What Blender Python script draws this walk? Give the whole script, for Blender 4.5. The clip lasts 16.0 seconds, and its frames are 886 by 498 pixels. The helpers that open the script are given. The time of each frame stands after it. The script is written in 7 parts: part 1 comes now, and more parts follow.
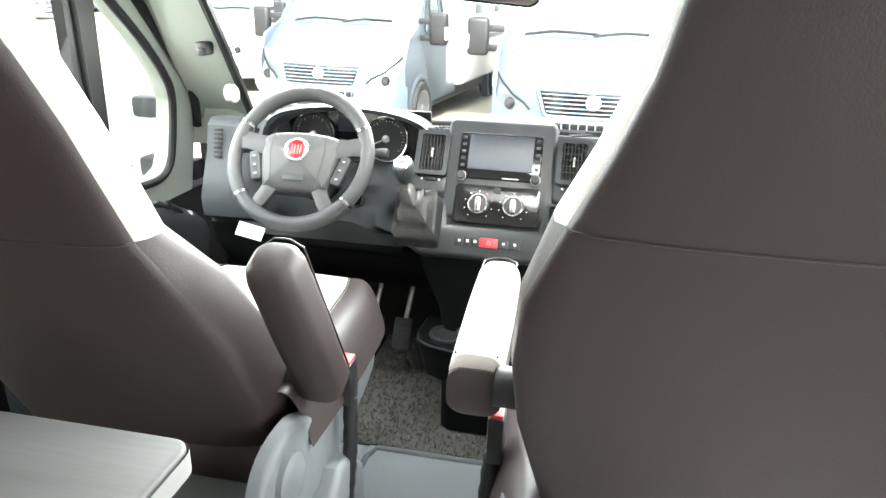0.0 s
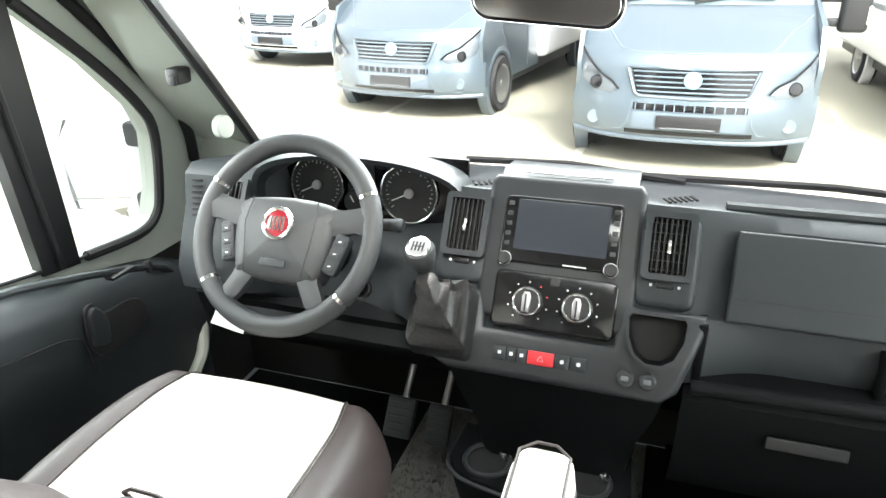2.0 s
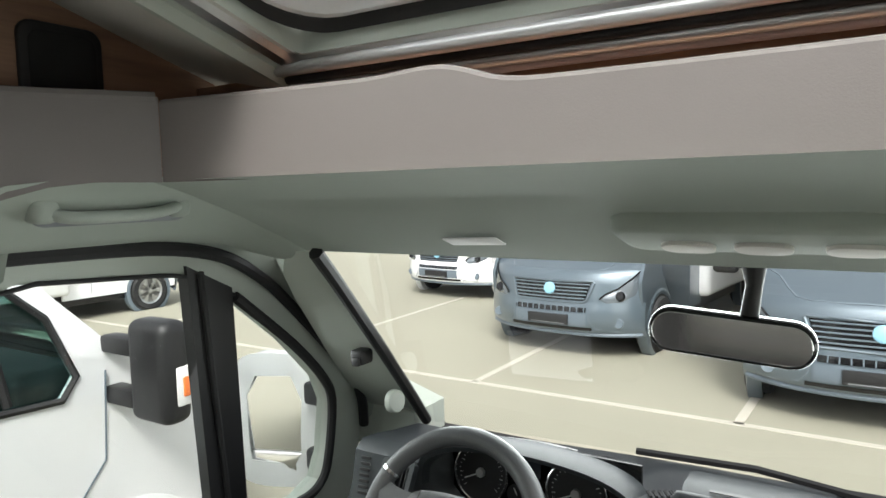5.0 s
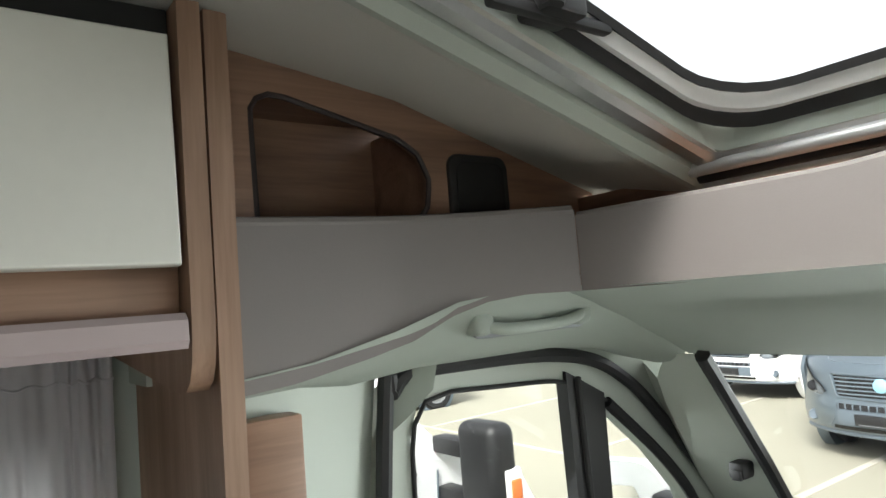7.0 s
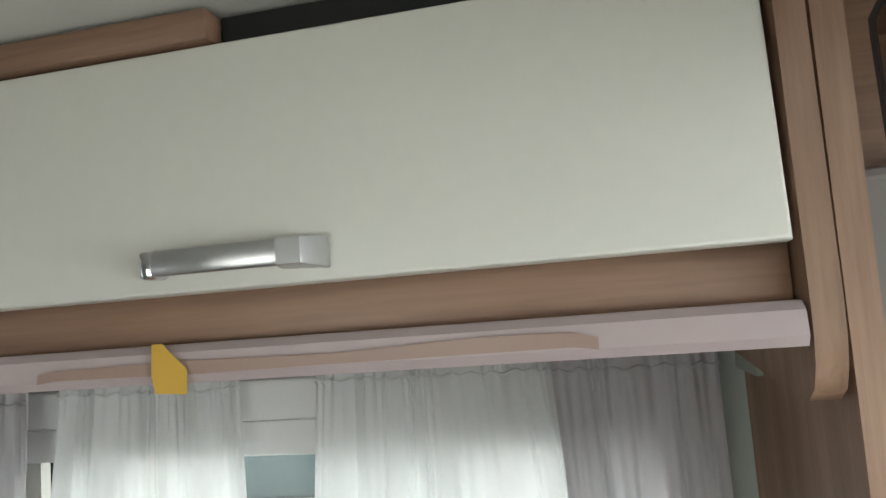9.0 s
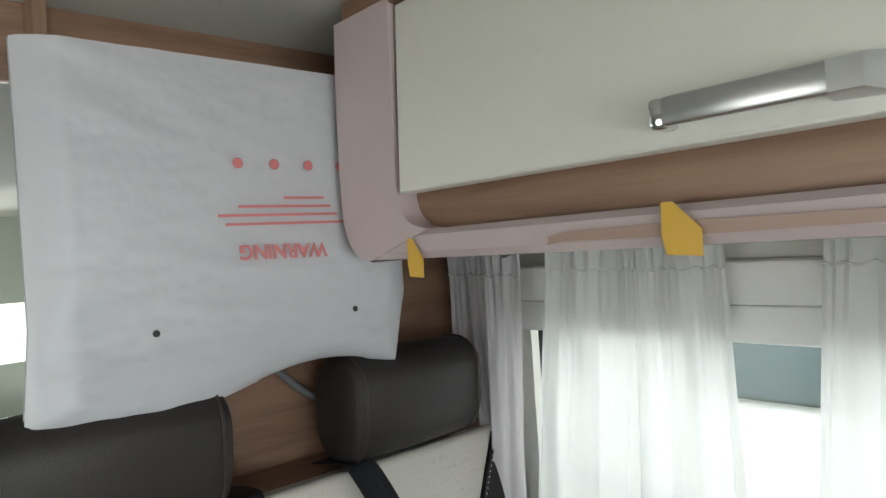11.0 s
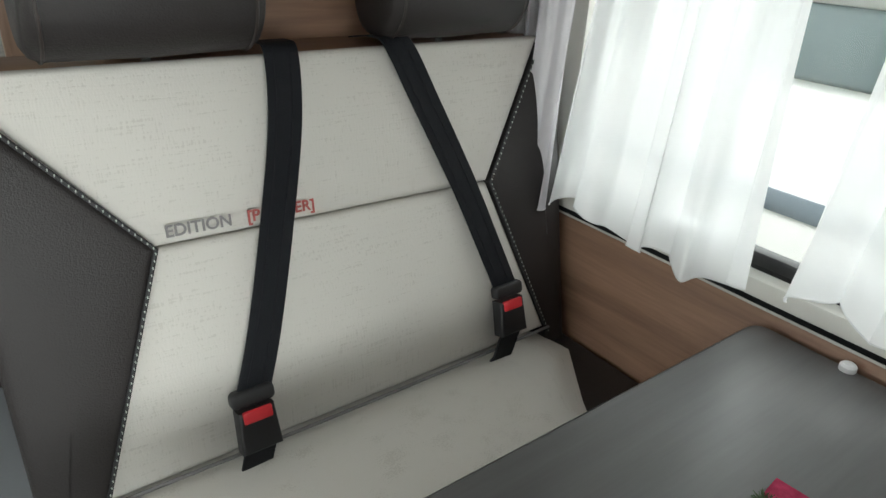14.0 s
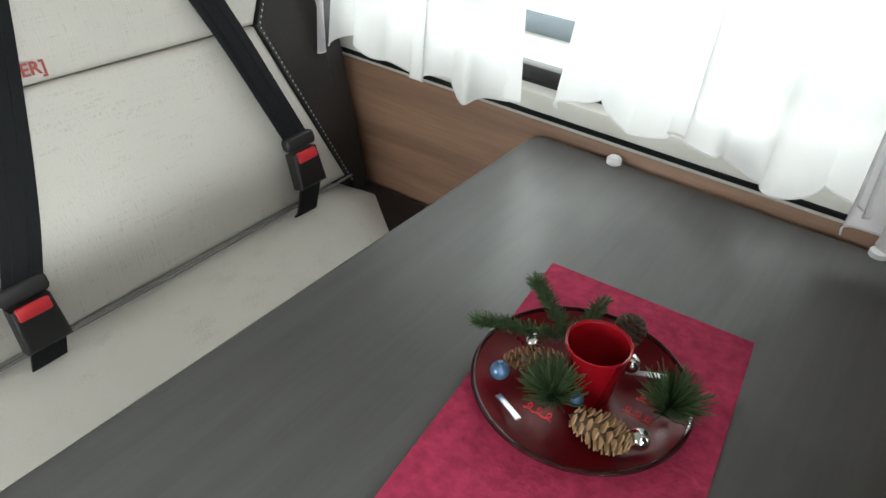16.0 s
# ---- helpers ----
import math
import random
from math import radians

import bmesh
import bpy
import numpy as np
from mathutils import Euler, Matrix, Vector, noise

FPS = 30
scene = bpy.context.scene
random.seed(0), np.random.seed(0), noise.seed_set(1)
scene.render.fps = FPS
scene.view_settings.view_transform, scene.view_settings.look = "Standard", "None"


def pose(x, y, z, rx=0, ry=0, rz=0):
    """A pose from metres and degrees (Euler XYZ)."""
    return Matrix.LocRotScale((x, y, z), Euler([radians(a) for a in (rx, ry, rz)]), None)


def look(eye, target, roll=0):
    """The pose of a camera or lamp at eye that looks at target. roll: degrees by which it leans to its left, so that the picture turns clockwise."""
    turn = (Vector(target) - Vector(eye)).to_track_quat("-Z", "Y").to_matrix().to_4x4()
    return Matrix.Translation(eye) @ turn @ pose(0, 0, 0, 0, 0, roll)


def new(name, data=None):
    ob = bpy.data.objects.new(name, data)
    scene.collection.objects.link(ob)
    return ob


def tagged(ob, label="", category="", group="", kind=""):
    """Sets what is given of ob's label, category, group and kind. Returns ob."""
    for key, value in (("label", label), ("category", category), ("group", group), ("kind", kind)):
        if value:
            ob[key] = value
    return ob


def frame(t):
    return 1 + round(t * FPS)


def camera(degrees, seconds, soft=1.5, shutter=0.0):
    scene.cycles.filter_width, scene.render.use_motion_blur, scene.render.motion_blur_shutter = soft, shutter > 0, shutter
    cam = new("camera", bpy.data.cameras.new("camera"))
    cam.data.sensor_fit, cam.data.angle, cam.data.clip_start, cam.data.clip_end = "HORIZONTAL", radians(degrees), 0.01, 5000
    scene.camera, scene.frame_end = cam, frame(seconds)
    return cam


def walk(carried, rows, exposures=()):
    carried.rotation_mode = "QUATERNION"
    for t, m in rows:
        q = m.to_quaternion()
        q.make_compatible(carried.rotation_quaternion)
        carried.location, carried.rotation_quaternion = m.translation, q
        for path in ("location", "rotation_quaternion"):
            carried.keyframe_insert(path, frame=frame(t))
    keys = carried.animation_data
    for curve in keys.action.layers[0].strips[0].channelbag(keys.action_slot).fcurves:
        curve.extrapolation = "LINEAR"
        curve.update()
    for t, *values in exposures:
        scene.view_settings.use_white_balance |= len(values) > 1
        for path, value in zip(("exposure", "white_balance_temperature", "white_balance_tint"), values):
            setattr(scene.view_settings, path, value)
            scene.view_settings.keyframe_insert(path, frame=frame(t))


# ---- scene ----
cam = camera(67.1, 16.0)
PATH = [
    (0, (0.171, -0.026, 1.176), (-0.182, 1.806, 0.455), 1.5),
    (0.5, (0.132, 0.153, 1.204), (-0.302, 1.953, 0.448), 0.9),
    (1, (0.094, 0.295, 1.228), (-0.298, 2.078, 0.41), -0.2),
    (1.5, (0.11, 0.416, 1.238), (-0.344, 2.175, 0.401), 0.2),
    (2, (0.148, 0.51, 1.247), (-0.441, 2.237, 0.428), -0.9),
    (2.5, (0.164, 0.528, 1.26), (-0.519, 2.235, 0.473), -1.8),
    (3, (0.173, 0.523, 1.284), (-0.591, 2.23, 0.575), -2.6),
    (3.2, (0.171, 0.518, 1.293), (-0.621, 2.237, 0.646), -2.6),
    (5.3, (0.094, 0.515, 1.391), (-1.028, 2.167, 1.284), -1.5),
    (5.5, (0.078, 0.502, 1.394), (-1.104, 2.114, 1.332), -1.8),
    (6, (0.05, 0.46, 1.4), (-1.322, 1.915, 1.453), -2.8),
    (6.5, (0.006, 0.424, 1.402), (-1.482, 1.752, 1.538), -3.6),
    (7, (-0.047, 0.388, 1.403), (-1.645, 1.58, 1.558), -4.6),
    (7.5, (-0.08, 0.42, 1.408), (-1.874, 1.288, 1.577), -5.2),
    (8, (-0.116, 0.454, 1.411), (-2.087, 0.741, 1.591), -4.8),
    (8.5, (-0.142, 0.44, 1.423), (-2.134, 0.375, 1.597), -4.4),
    (9, (-0.167, 0.414, 1.424), (-2.116, 0.009, 1.609), -4.4),
    (9.5, (-0.181, 0.397, 1.422), (-2.042, -0.312, 1.604), -4.3),
    (10, (-0.195, 0.363, 1.424), (-1.905, -0.662, 1.58), -4.3),
    (10.2, (-0.191, 0.35, 1.424), (-1.836, -0.779, 1.566), -4.8),
    (12.3, (-0.203, 0.301, 1.313), (-1.16, -1.415, 0.939), 0.3),
    (12.5, (-0.203, 0.301, 1.312), (-1.152, -1.4, 0.858), 0.9),
    (13, (-0.206, 0.314, 1.284), (-1.147, -1.34, 0.668), 2.0),
    (13.5, (-0.206, 0.321, 1.266), (-1.213, -1.23, 0.504), 3.1),
    (14, (-0.207, 0.331, 1.241), (-1.304, -1.084, 0.35), 3.1),
    (14.5, (-0.213, 0.356, 1.228), (-1.405, -0.921, 0.255), 3.0),
    (15, (-0.219, 0.379, 1.217), (-1.481, -0.77, 0.174), 3.4),
    (15.5, (-0.227, 0.396, 1.207), (-1.534, -0.635, 0.098), 2.6),
    (16, (-0.248, 0.385, 1.192), (-1.56, -0.548, 0.006), 2.8),
]
EXPOSURES = [(0.0, 3.4), (1.0, 3.1), (2.0, 2.65), (3.0, 1.95), (5.3, 1.05), (5.5, 1.0), (6.0, 1.05), (6.5, 1.25), (7.0, 1.55), (8.0, 1.8), (9.0, 1.95), (10.0, 1.95), (12.3, 2.08), (14.0, 2.05), (15.0, 2.15), (15.5, 2.35), (16.0, 2.5)]
walk(cam, [(t, look(eye, target, roll)) for t, eye, target, roll in PATH], EXPOSURES)

# ------------------------------------------------------------------ light
SUN_EL, SUN_AZ = 48.0, 152.0
world = bpy.data.worlds.new("overcast_sky")
scene.world = world
world.use_nodes = True
wn = world.node_tree.nodes
sky = wn.new("ShaderNodeTexSky")
sky.sky_type = "NISHITA"
sky.sun_disc = False
sky.sun_elevation, sky.sun_rotation = radians(SUN_EL), radians(SUN_AZ)
sky.dust_density, sky.air_density = 5.0, 1.0
hazy = wn.new("ShaderNodeHueSaturation")
hazy.inputs["Saturation"].default_value = 0.12
world.node_tree.links.new(sky.outputs["Color"], hazy.inputs["Color"])
world.node_tree.links.new(hazy.outputs["Color"], wn["Background"].inputs["Color"])
wn["Background"].inputs["Strength"].default_value = 0.15
sun = new("sun", bpy.data.lights.new("sun", "SUN"))
sun.data.energy, sun.data.angle, sun.data.color = 1.5, radians(14), (1.0, 0.96, 0.9)
sun.matrix_world = pose(0, 0, 20, 90 - SUN_EL, 0, 180 - SUN_AZ)


def window_light(name, centre, target, w, h, watts, spread=180):
    """Sky light entering by a window, as an area lamp that fills its opening."""
    la = new(name, bpy.data.lights.new(name, "AREA"))
    la.data.shape, la.data.size, la.data.size_y, la.data.energy = "RECTANGLE", w, h, watts
    la.data.color, la.data.spread = (0.94, 1.0, 0.985), radians(spread)
    la.matrix_world = look(centre, target)
    return la


window_light("windscreen_light", (0, 1.72, 1.13), (0, 0.6, 0.86), 1.4, 0.40, 5.0, 115)
window_light("roof_light_light", (0, 0.91, 1.675), (0, 0.70, 0.5), 0.85, 0.42, 0.3, 120)
window_light("left_door_light", (-1.03, 1.35, 0.97), (-0.2, 1.2, 0.3), 0.65, 0.45, 1.9, 140)
window_light("right_door_light", (1.03, 1.35, 0.97), (-0.2, 1.2, 0.3), 0.65, 0.45, 1.2, 140)
window_light("left_window_light", (-1.42, 0, 1.10), (0, 0, 0.75), 1.1, 0.75, 1.5, 160)
window_light("right_window_light", (1.12, -0.25, 1.12), (0.2, -0.25, 0.5), 0.95, 0.5, 1.6, 140)
# fill lamp in an assumed bedroom window, added to brighten the bed
window_light("bedroom_fill_light", (1.12, -3.0, 1.10), (0.2, -3.0, 0.5), 0.75, 0.45, 8, 150)
window_light("rear_window_light", (-0.86, -4.17, 1.06), (0.2, -2, 0.6), 0.4, 0.32, 2.5, 150)


# ------------------------------------------------------------------ materials
def mat(name, col, rough=0.5, metal=0.0, var=0.06, scale=3.0, bump=0.0, bscale=200.0, fine=0.03, fscale=None, spec=0.5, coat=0.0, stretch=(1, 1, 1)):
    """A surface with broad and fine variation of its colour and a fine relief."""
    m = bpy.data.materials.new(name)
    m.use_nodes = True
    n, l = m.node_tree.nodes, m.node_tree.links
    b = n["Principled BSDF"]
    tc = n.new("ShaderNodeTexCoord")
    mp = n.new("ShaderNodeMapping")
    mp.inputs["Scale"].default_value = stretch
    l.new(tc.outputs["Object"], mp.inputs["Vector"])
    n1 = n.new("ShaderNodeTexNoise")
    n1.inputs["Scale"].default_value, n1.inputs["Detail"].default_value = scale, 4
    n2 = n.new("ShaderNodeTexNoise")
    n2.inputs["Scale"].default_value, n2.inputs["Detail"].default_value = fscale or bscale, 2
    for k in (n1, n2):
        l.new(mp.outputs["Vector"], k.inputs["Vector"])
    add = n.new("ShaderNodeMath")
    add.operation = "MULTIPLY_ADD"
    l.new(n1.outputs["Fac"], add.inputs[0])
    add.inputs[1].default_value = var * 2
    mul = n.new("ShaderNodeMath")
    mul.operation = "MULTIPLY_ADD"
    l.new(n2.outputs["Fac"], mul.inputs[0])
    mul.inputs[1].default_value, mul.inputs[2].default_value = fine * 2, 1 - var - fine
    l.new(mul.outputs[0], add.inputs[2])
    vec = n.new("ShaderNodeVectorMath")
    vec.operation = "SCALE"
    vec.inputs[0].default_value = col
    l.new(add.outputs[0], vec.inputs["Scale"])
    l.new(vec.outputs[0], b.inputs["Base Color"])
    b.inputs["Roughness"].default_value, b.inputs["Metallic"].default_value = rough, metal
    b.inputs["Specular IOR Level"].default_value = spec
    b.inputs["Coat Weight"].default_value = coat
    rr = n.new("ShaderNodeMath")
    rr.operation = "MULTIPLY_ADD"
    l.new(n1.outputs["Fac"], rr.inputs[0])
    rr.inputs[1].default_value, rr.inputs[2].default_value = 0.16, max(rough - 0.08, 0.02)
    l.new(rr.outputs[0], b.inputs["Roughness"])
    if bump:
        bp = n.new("ShaderNodeBump")
        bp.inputs["Strength"].default_value, bp.inputs["Distance"].default_value = bump, 0.002
        n3 = n.new("ShaderNodeTexNoise")
        n3.inputs["Scale"].default_value, n3.inputs["Detail"].default_value = bscale, 3
        l.new(mp.outputs["Vector"], n3.inputs["Vector"])
        l.new(n3.outputs["Fac"], bp.inputs["Height"])
        l.new(bp.outputs["Normal"], b.inputs["Normal"])
    return m


def wood(name, dark, light, axis=1, rough=0.45):
    """Laminate with a grain that runs along one axis."""
    m = bpy.data.materials.new(name)
    m.use_nodes = True
    n, l = m.node_tree.nodes, m.node_tree.links
    b = n["Principled BSDF"]
    tc, mp = n.new("ShaderNodeTexCoord"), n.new("ShaderNodeMapping")
    sc = [14.0, 14.0, 14.0]
    sc[axis] = 0.9
    mp.inputs["Scale"].default_value = sc
    l.new(tc.outputs["Object"], mp.inputs["Vector"])
    n1 = n.new("ShaderNodeTexNoise")
    n1.inputs["Scale"].default_value, n1.inputs["Detail"].default_value, n1.inputs["Distortion"].default_value = 1.6, 6, 0.9
    n2 = n.new("ShaderNodeTexNoise")
    n2.inputs["Scale"].default_value, n2.inputs["Detail"].default_value = 14.0, 4
    l.new(mp.outputs["Vector"], n1.inputs["Vector"])
    l.new(mp.outputs["Vector"], n2.inputs["Vector"])
    mx = n.new("ShaderNodeMath")
    mx.operation = "MULTIPLY_ADD"
    l.new(n2.outputs["Fac"], mx.inputs[0])
    mx.inputs[1].default_value = 0.45
    sub = n.new("ShaderNodeMath")
    sub.operation = "MULTIPLY_ADD"
    l.new(n1.outputs["Fac"], sub.inputs[0])
    sub.inputs[1].default_value, sub.inputs[2].default_value = 1.3, -0.4
    l.new(sub.outputs[0], mx.inputs[2])
    ramp = n.new("ShaderNodeValToRGB")
    ramp.color_ramp.elements[0].color, ramp.color_ramp.elements[1].color = (*dark, 1), (*light, 1)
    ramp.color_ramp.elements[0].position, ramp.color_ramp.elements[1].position = 0.2, 0.8
    l.new(mx.outputs[0], ramp.inputs["Fac"])
    l.new(ramp.outputs["Color"], b.inputs["Base Color"])
    b.inputs["Roughness"].default_value = rough
    bp = n.new("ShaderNodeBump")
    bp.inputs["Strength"].default_value, bp.inputs["Distance"].default_value = 0.15, 0.001
    l.new(n2.outputs["Fac"], bp.inputs["Height"])
    l.new(bp.outputs["Normal"], b.inputs["Normal"])
    return m


def glass(name, tint=(0.95, 0.97, 0.96), rough=0.0, gloss=0.025):
    m = bpy.data.materials.new(name)
    m.use_nodes = True
    n, l = m.node_tree.nodes, m.node_tree.links
    n.remove(n["Principled BSDF"])
    tr, gl, mx, lw = n.new("ShaderNodeBsdfTransparent"), n.new("ShaderNodeBsdfGlossy"), n.new("ShaderNodeMixShader"), n.new("ShaderNodeLayerWeight")
    tr.inputs["Color"].default_value = (*tint, 1)
    gl.inputs["Roughness"].default_value = rough
    lw.inputs["Blend"].default_value = 0.5
    pw, ad = n.new("ShaderNodeMath"), n.new("ShaderNodeMath")
    pw.operation, ad.operation = "POWER", "MULTIPLY_ADD"
    l.new(lw.outputs["Facing"], pw.inputs[0])
    pw.inputs[1].default_value = 5.0
    l.new(pw.outputs[0], ad.inputs[0])
    ad.inputs[1].default_value, ad.inputs[2].default_value = 0.6, gloss
    l.new(ad.outputs[0], mx.inputs[0])
    l.new(tr.outputs[0], mx.inputs[1])
    l.new(gl.outputs[0], mx.inputs[2])
    l.new(mx.outputs[0], n["Material Output"].inputs["Surface"])
    return m


def sheer(name, col, clear, trans, rough=0.7):
    """Thin cloth or film: part lets light straight through, part scatters it."""
    m = bpy.data.materials.new(name)
    m.use_nodes = True
    n, l = m.node_tree.nodes, m.node_tree.links
    b = n["Principled BSDF"]
    b.inputs["Base Color"].default_value = (*col, 1)
    b.inputs["Roughness"].default_value = rough
    tl, tr = n.new("ShaderNodeBsdfTranslucent"), n.new("ShaderNodeBsdfTransparent")
    tl.inputs["Color"].default_value = (*col, 1)
    m1, m2 = n.new("ShaderNodeMixShader"), n.new("ShaderNodeMixShader")
    m1.inputs[0].default_value, m2.inputs[0].default_value = trans, clear
    l.new(b.outputs[0], m1.inputs[1])
    l.new(tl.outputs[0], m1.inputs[2])
    l.new(m1.outputs[0], m2.inputs[1])
    l.new(tr.outputs[0], m2.inputs[2])
    l.new(m2.outputs[0], n["Material Output"].inputs["Surface"])
    tc, nz, bp = n.new("ShaderNodeTexCoord"), n.new("ShaderNodeTexNoise"), n.new("ShaderNodeBump")
    nz.inputs["Scale"].default_value = 25
    l.new(tc.outputs["Object"], nz.inputs["Vector"])
    l.new(nz.outputs["Fac"], bp.inputs["Height"])
    bp.inputs["Strength"].default_value, bp.inputs["Distance"].default_value = 0.4, 0.01
    l.new(bp.outputs["Normal"], b.inputs["Normal"])
    return m


def tweed(name, col, dark):
    """Woven cloth: crossed threads in relief with lighter and darker yarns."""
    m = bpy.data.materials.new(name)
    m.use_nodes = True
    n, l = m.node_tree.nodes, m.node_tree.links
    b = n["Principled BSDF"]
    tc = n.new("ShaderNodeTexCoord")
    facs = []
    for sc in ((260, 260, 14), (14, 14, 260), (3, 3, 3)):
        mp, nz = n.new("ShaderNodeMapping"), n.new("ShaderNodeTexNoise")
        mp.inputs["Scale"].default_value = sc
        nz.inputs["Scale"].default_value, nz.inputs["Detail"].default_value = 1.6, 2
        l.new(tc.outputs["Object"], mp.inputs["Vector"])
        l.new(mp.outputs["Vector"], nz.inputs["Vector"])
        facs.append(nz.outputs["Fac"])
    a1, a2 = n.new("ShaderNodeMath"), n.new("ShaderNodeMath")
    l.new(facs[0], a1.inputs[0])
    l.new(facs[1], a1.inputs[1])
    a2.operation = "MULTIPLY_ADD"
    l.new(facs[2], a2.inputs[0])
    a2.inputs[1].default_value = 0.35
    l.new(a1.outputs[0], a2.inputs[2])
    ramp = n.new("ShaderNodeValToRGB")
    ramp.color_ramp.elements[0].position, ramp.color_ramp.elements[1].position = 0.95, 1.35
    ramp.color_ramp.elements[0].color, ramp.color_ramp.elements[1].color = (*dark, 1), (*col, 1)
    l.new(a2.outputs[0], ramp.inputs["Fac"])
    l.new(ramp.outputs["Color"], b.inputs["Base Color"])
    b.inputs["Roughness"].default_value = 0.9
    b.inputs["Specular IOR Level"].default_value = 0.2
    bp = n.new("ShaderNodeBump")
    bp.inputs["Strength"].default_value, bp.inputs["Distance"].default_value = 0.35, 0.001
    l.new(a1.outputs[0], bp.inputs["Height"])
    l.new(bp.outputs["Normal"], b.inputs["Normal"])
    return m


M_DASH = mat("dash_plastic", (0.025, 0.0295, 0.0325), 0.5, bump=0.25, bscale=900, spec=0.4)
# dash plastic darkened well below M_DASH: low-cab shade put into the colour
M_DASH_SHADE = mat("dash_plastic_shade", (0.0065, 0.007, 0.0077), 0.66, bump=0.25, bscale=900, spec=0.1)
M_CONSOLE = mat("console_plastic", (0.022, 0.0245, 0.027), 0.45, bump=0.15, bscale=900)
M_GLOSS = mat("gloss_black", (0.008, 0.008, 0.009), 0.12, fine=0.0)
M_BLACK = mat("black_plastic", (0.012, 0.012, 0.013), 0.5, bump=0.1, bscale=500)
M_RUBBER = mat("black_rubber", (0.014, 0.014, 0.015), 0.6, bump=0.2, bscale=200)
M_WHEEL = mat("wheel_leather", (0.034, 0.037, 0.039), 0.5, bump=0.35, bscale=700)
M_CHROME = mat("chrome", (0.75, 0.75, 0.76), 0.14, 1.0, fine=0.0)
M_STEEL = mat("brushed_metal", (0.55, 0.55, 0.56), 0.32, 1.0, stretch=(1, 40, 40), fscale=20)
M_ALU = mat("satin_aluminium", (0.86, 0.87, 0.88), 0.42, 1.0, fine=0.0, var=0.03)
M_SCREEN = mat("screen_glass", (0.03, 0.035, 0.045), 0.18, fine=0.0, var=0.02)
M_DISC = mat("knob_disc", (0.35, 0.35, 0.35), 0.3, 0.5)
M_WHITE = mat("white_print", (0.75, 0.75, 0.75), 0.5)
M_RED = mat("red_plastic", (0.62, 0.03, 0.04), 0.4)
M_MAROON = mat("maroon_enamel", (0.22, 0.012, 0.02), 0.25, coat=0.5)
M_ORANGE = mat("orange_lens", (0.8, 0.2, 0.05), 0.25)
M_BOOT = mat("boot_leather", (0.014, 0.014, 0.015), 0.38, bump=0.6, bscale=160)
M_BROWN_DARK = mat("dark_brown_leather", (0.023, 0.0195, 0.019), 0.5, bump=0.45, bscale=420, var=0.1, spec=0.35)
M_BROWN = mat("brown_leather", (0.040, 0.030, 0.0295), 0.48, bump=0.22, bscale=420, var=0.1, spec=0.4)
M_PIPING = mat("piping", (0.03, 0.022, 0.02), 0.5)
M_CREAM = mat("cream_leatherette", (0.62, 0.58, 0.53), 0.6, bump=0.3, bscale=420, var=0.05)
M_SEATPLASTIC = mat("seat_plastic", (0.16, 0.17, 0.18), 0.5, bump=0.15, bscale=500)
M_TRIM = mat("pale_grey_trim", (0.44, 0.48, 0.43), 0.6, bump=0.12, bscale=600, var=0.04)
M_LINER = mat("headliner", (0.30, 0.335, 0.295), 0.8, bump=0.2, bscale=700, var=0.04)
M_MAUVE = mat("mauve_panel", (0.175, 0.158, 0.151), 0.6, bump=0.1, bscale=500, var=0.04)
M_FILM = mat("mauve_film", (0.46, 0.38, 0.38), 0.3, bump=0.3, bscale=30, var=0.08)
M_STAIN = mat("film_gap", (0.34, 0.23, 0.19), 0.4)
M_CEIL = mat("ceiling_vinyl", (0.55, 0.54, 0.50), 0.75, bump=0.1, bscale=500, var=0.03)
M_WOOD = wood("wood_along", (0.17, 0.095, 0.060), (0.32, 0.19, 0.125), 1)
M_WOODX = wood("wood_across", (0.17, 0.095, 0.060), (0.32, 0.19, 0.125), 0)
M_WOODZ = wood("wood_upright", (0.20, 0.115, 0.072), (0.37, 0.235, 0.16), 2)
M_CABDOOR = mat("cabinet_door_white", (0.66, 0.65, 0.60), 0.38, bump=0.05, bscale=60, var=0.03)
M_TABLE = wood("table_grey", (0.076, 0.075, 0.075), (0.104, 0.103, 0.102), 0, 0.42)
M_TABLE_EDGE = mat("table_edge", (0.30, 0.30, 0.29), 0.5)
M_TWEED = tweed("bench_cloth", (0.55, 0.53, 0.49), (0.485, 0.465, 0.425))
M_BELT = mat("belt_webbing", (0.0065, 0.0075, 0.010), 0.6, spec=0.25, bump=0.6, bscale=300, stretch=(1, 1, 6))
M_CURTAIN = sheer("sheer_curtain", (0.84, 0.85, 0.85), 0.12, 0.30)
M_DRAPE = sheer("side_drape", (0.62, 0.60, 0.62), 0.0, 0.35)
M_BAG = sheer("plastic_bag", (0.62, 0.62, 0.65), 0.05, 0.25, 0.4)
M_FILMCLEAR = sheer("clear_wrap", (0.6, 0.57, 0.53), 0.40, 0.2, 0.22)
M_GLASS = glass("window_glass")
M_SCREENGLASS = glass("windscreen_glass", (0.93, 0.96, 0.95), 0.0, 0.085)
M_GREENGLASS = glass("tinted_glass", (0.55, 0.7, 0.68))
M_MIRROR = mat("mirror_silver", (0.9, 0.9, 0.9), 0.02, 1.0, var=0, fine=0)
M_VINYL = mat("grey_floor_vinyl", (0.30, 0.32, 0.34), 0.5, bump=0.2, bscale=120, var=0.08)
M_CARPET = mat("carpet", (0.13, 0.125, 0.115), 0.95, bump=1.0, bscale=350, var=0.25, fine=0.4, scale=40, spec=0.1)
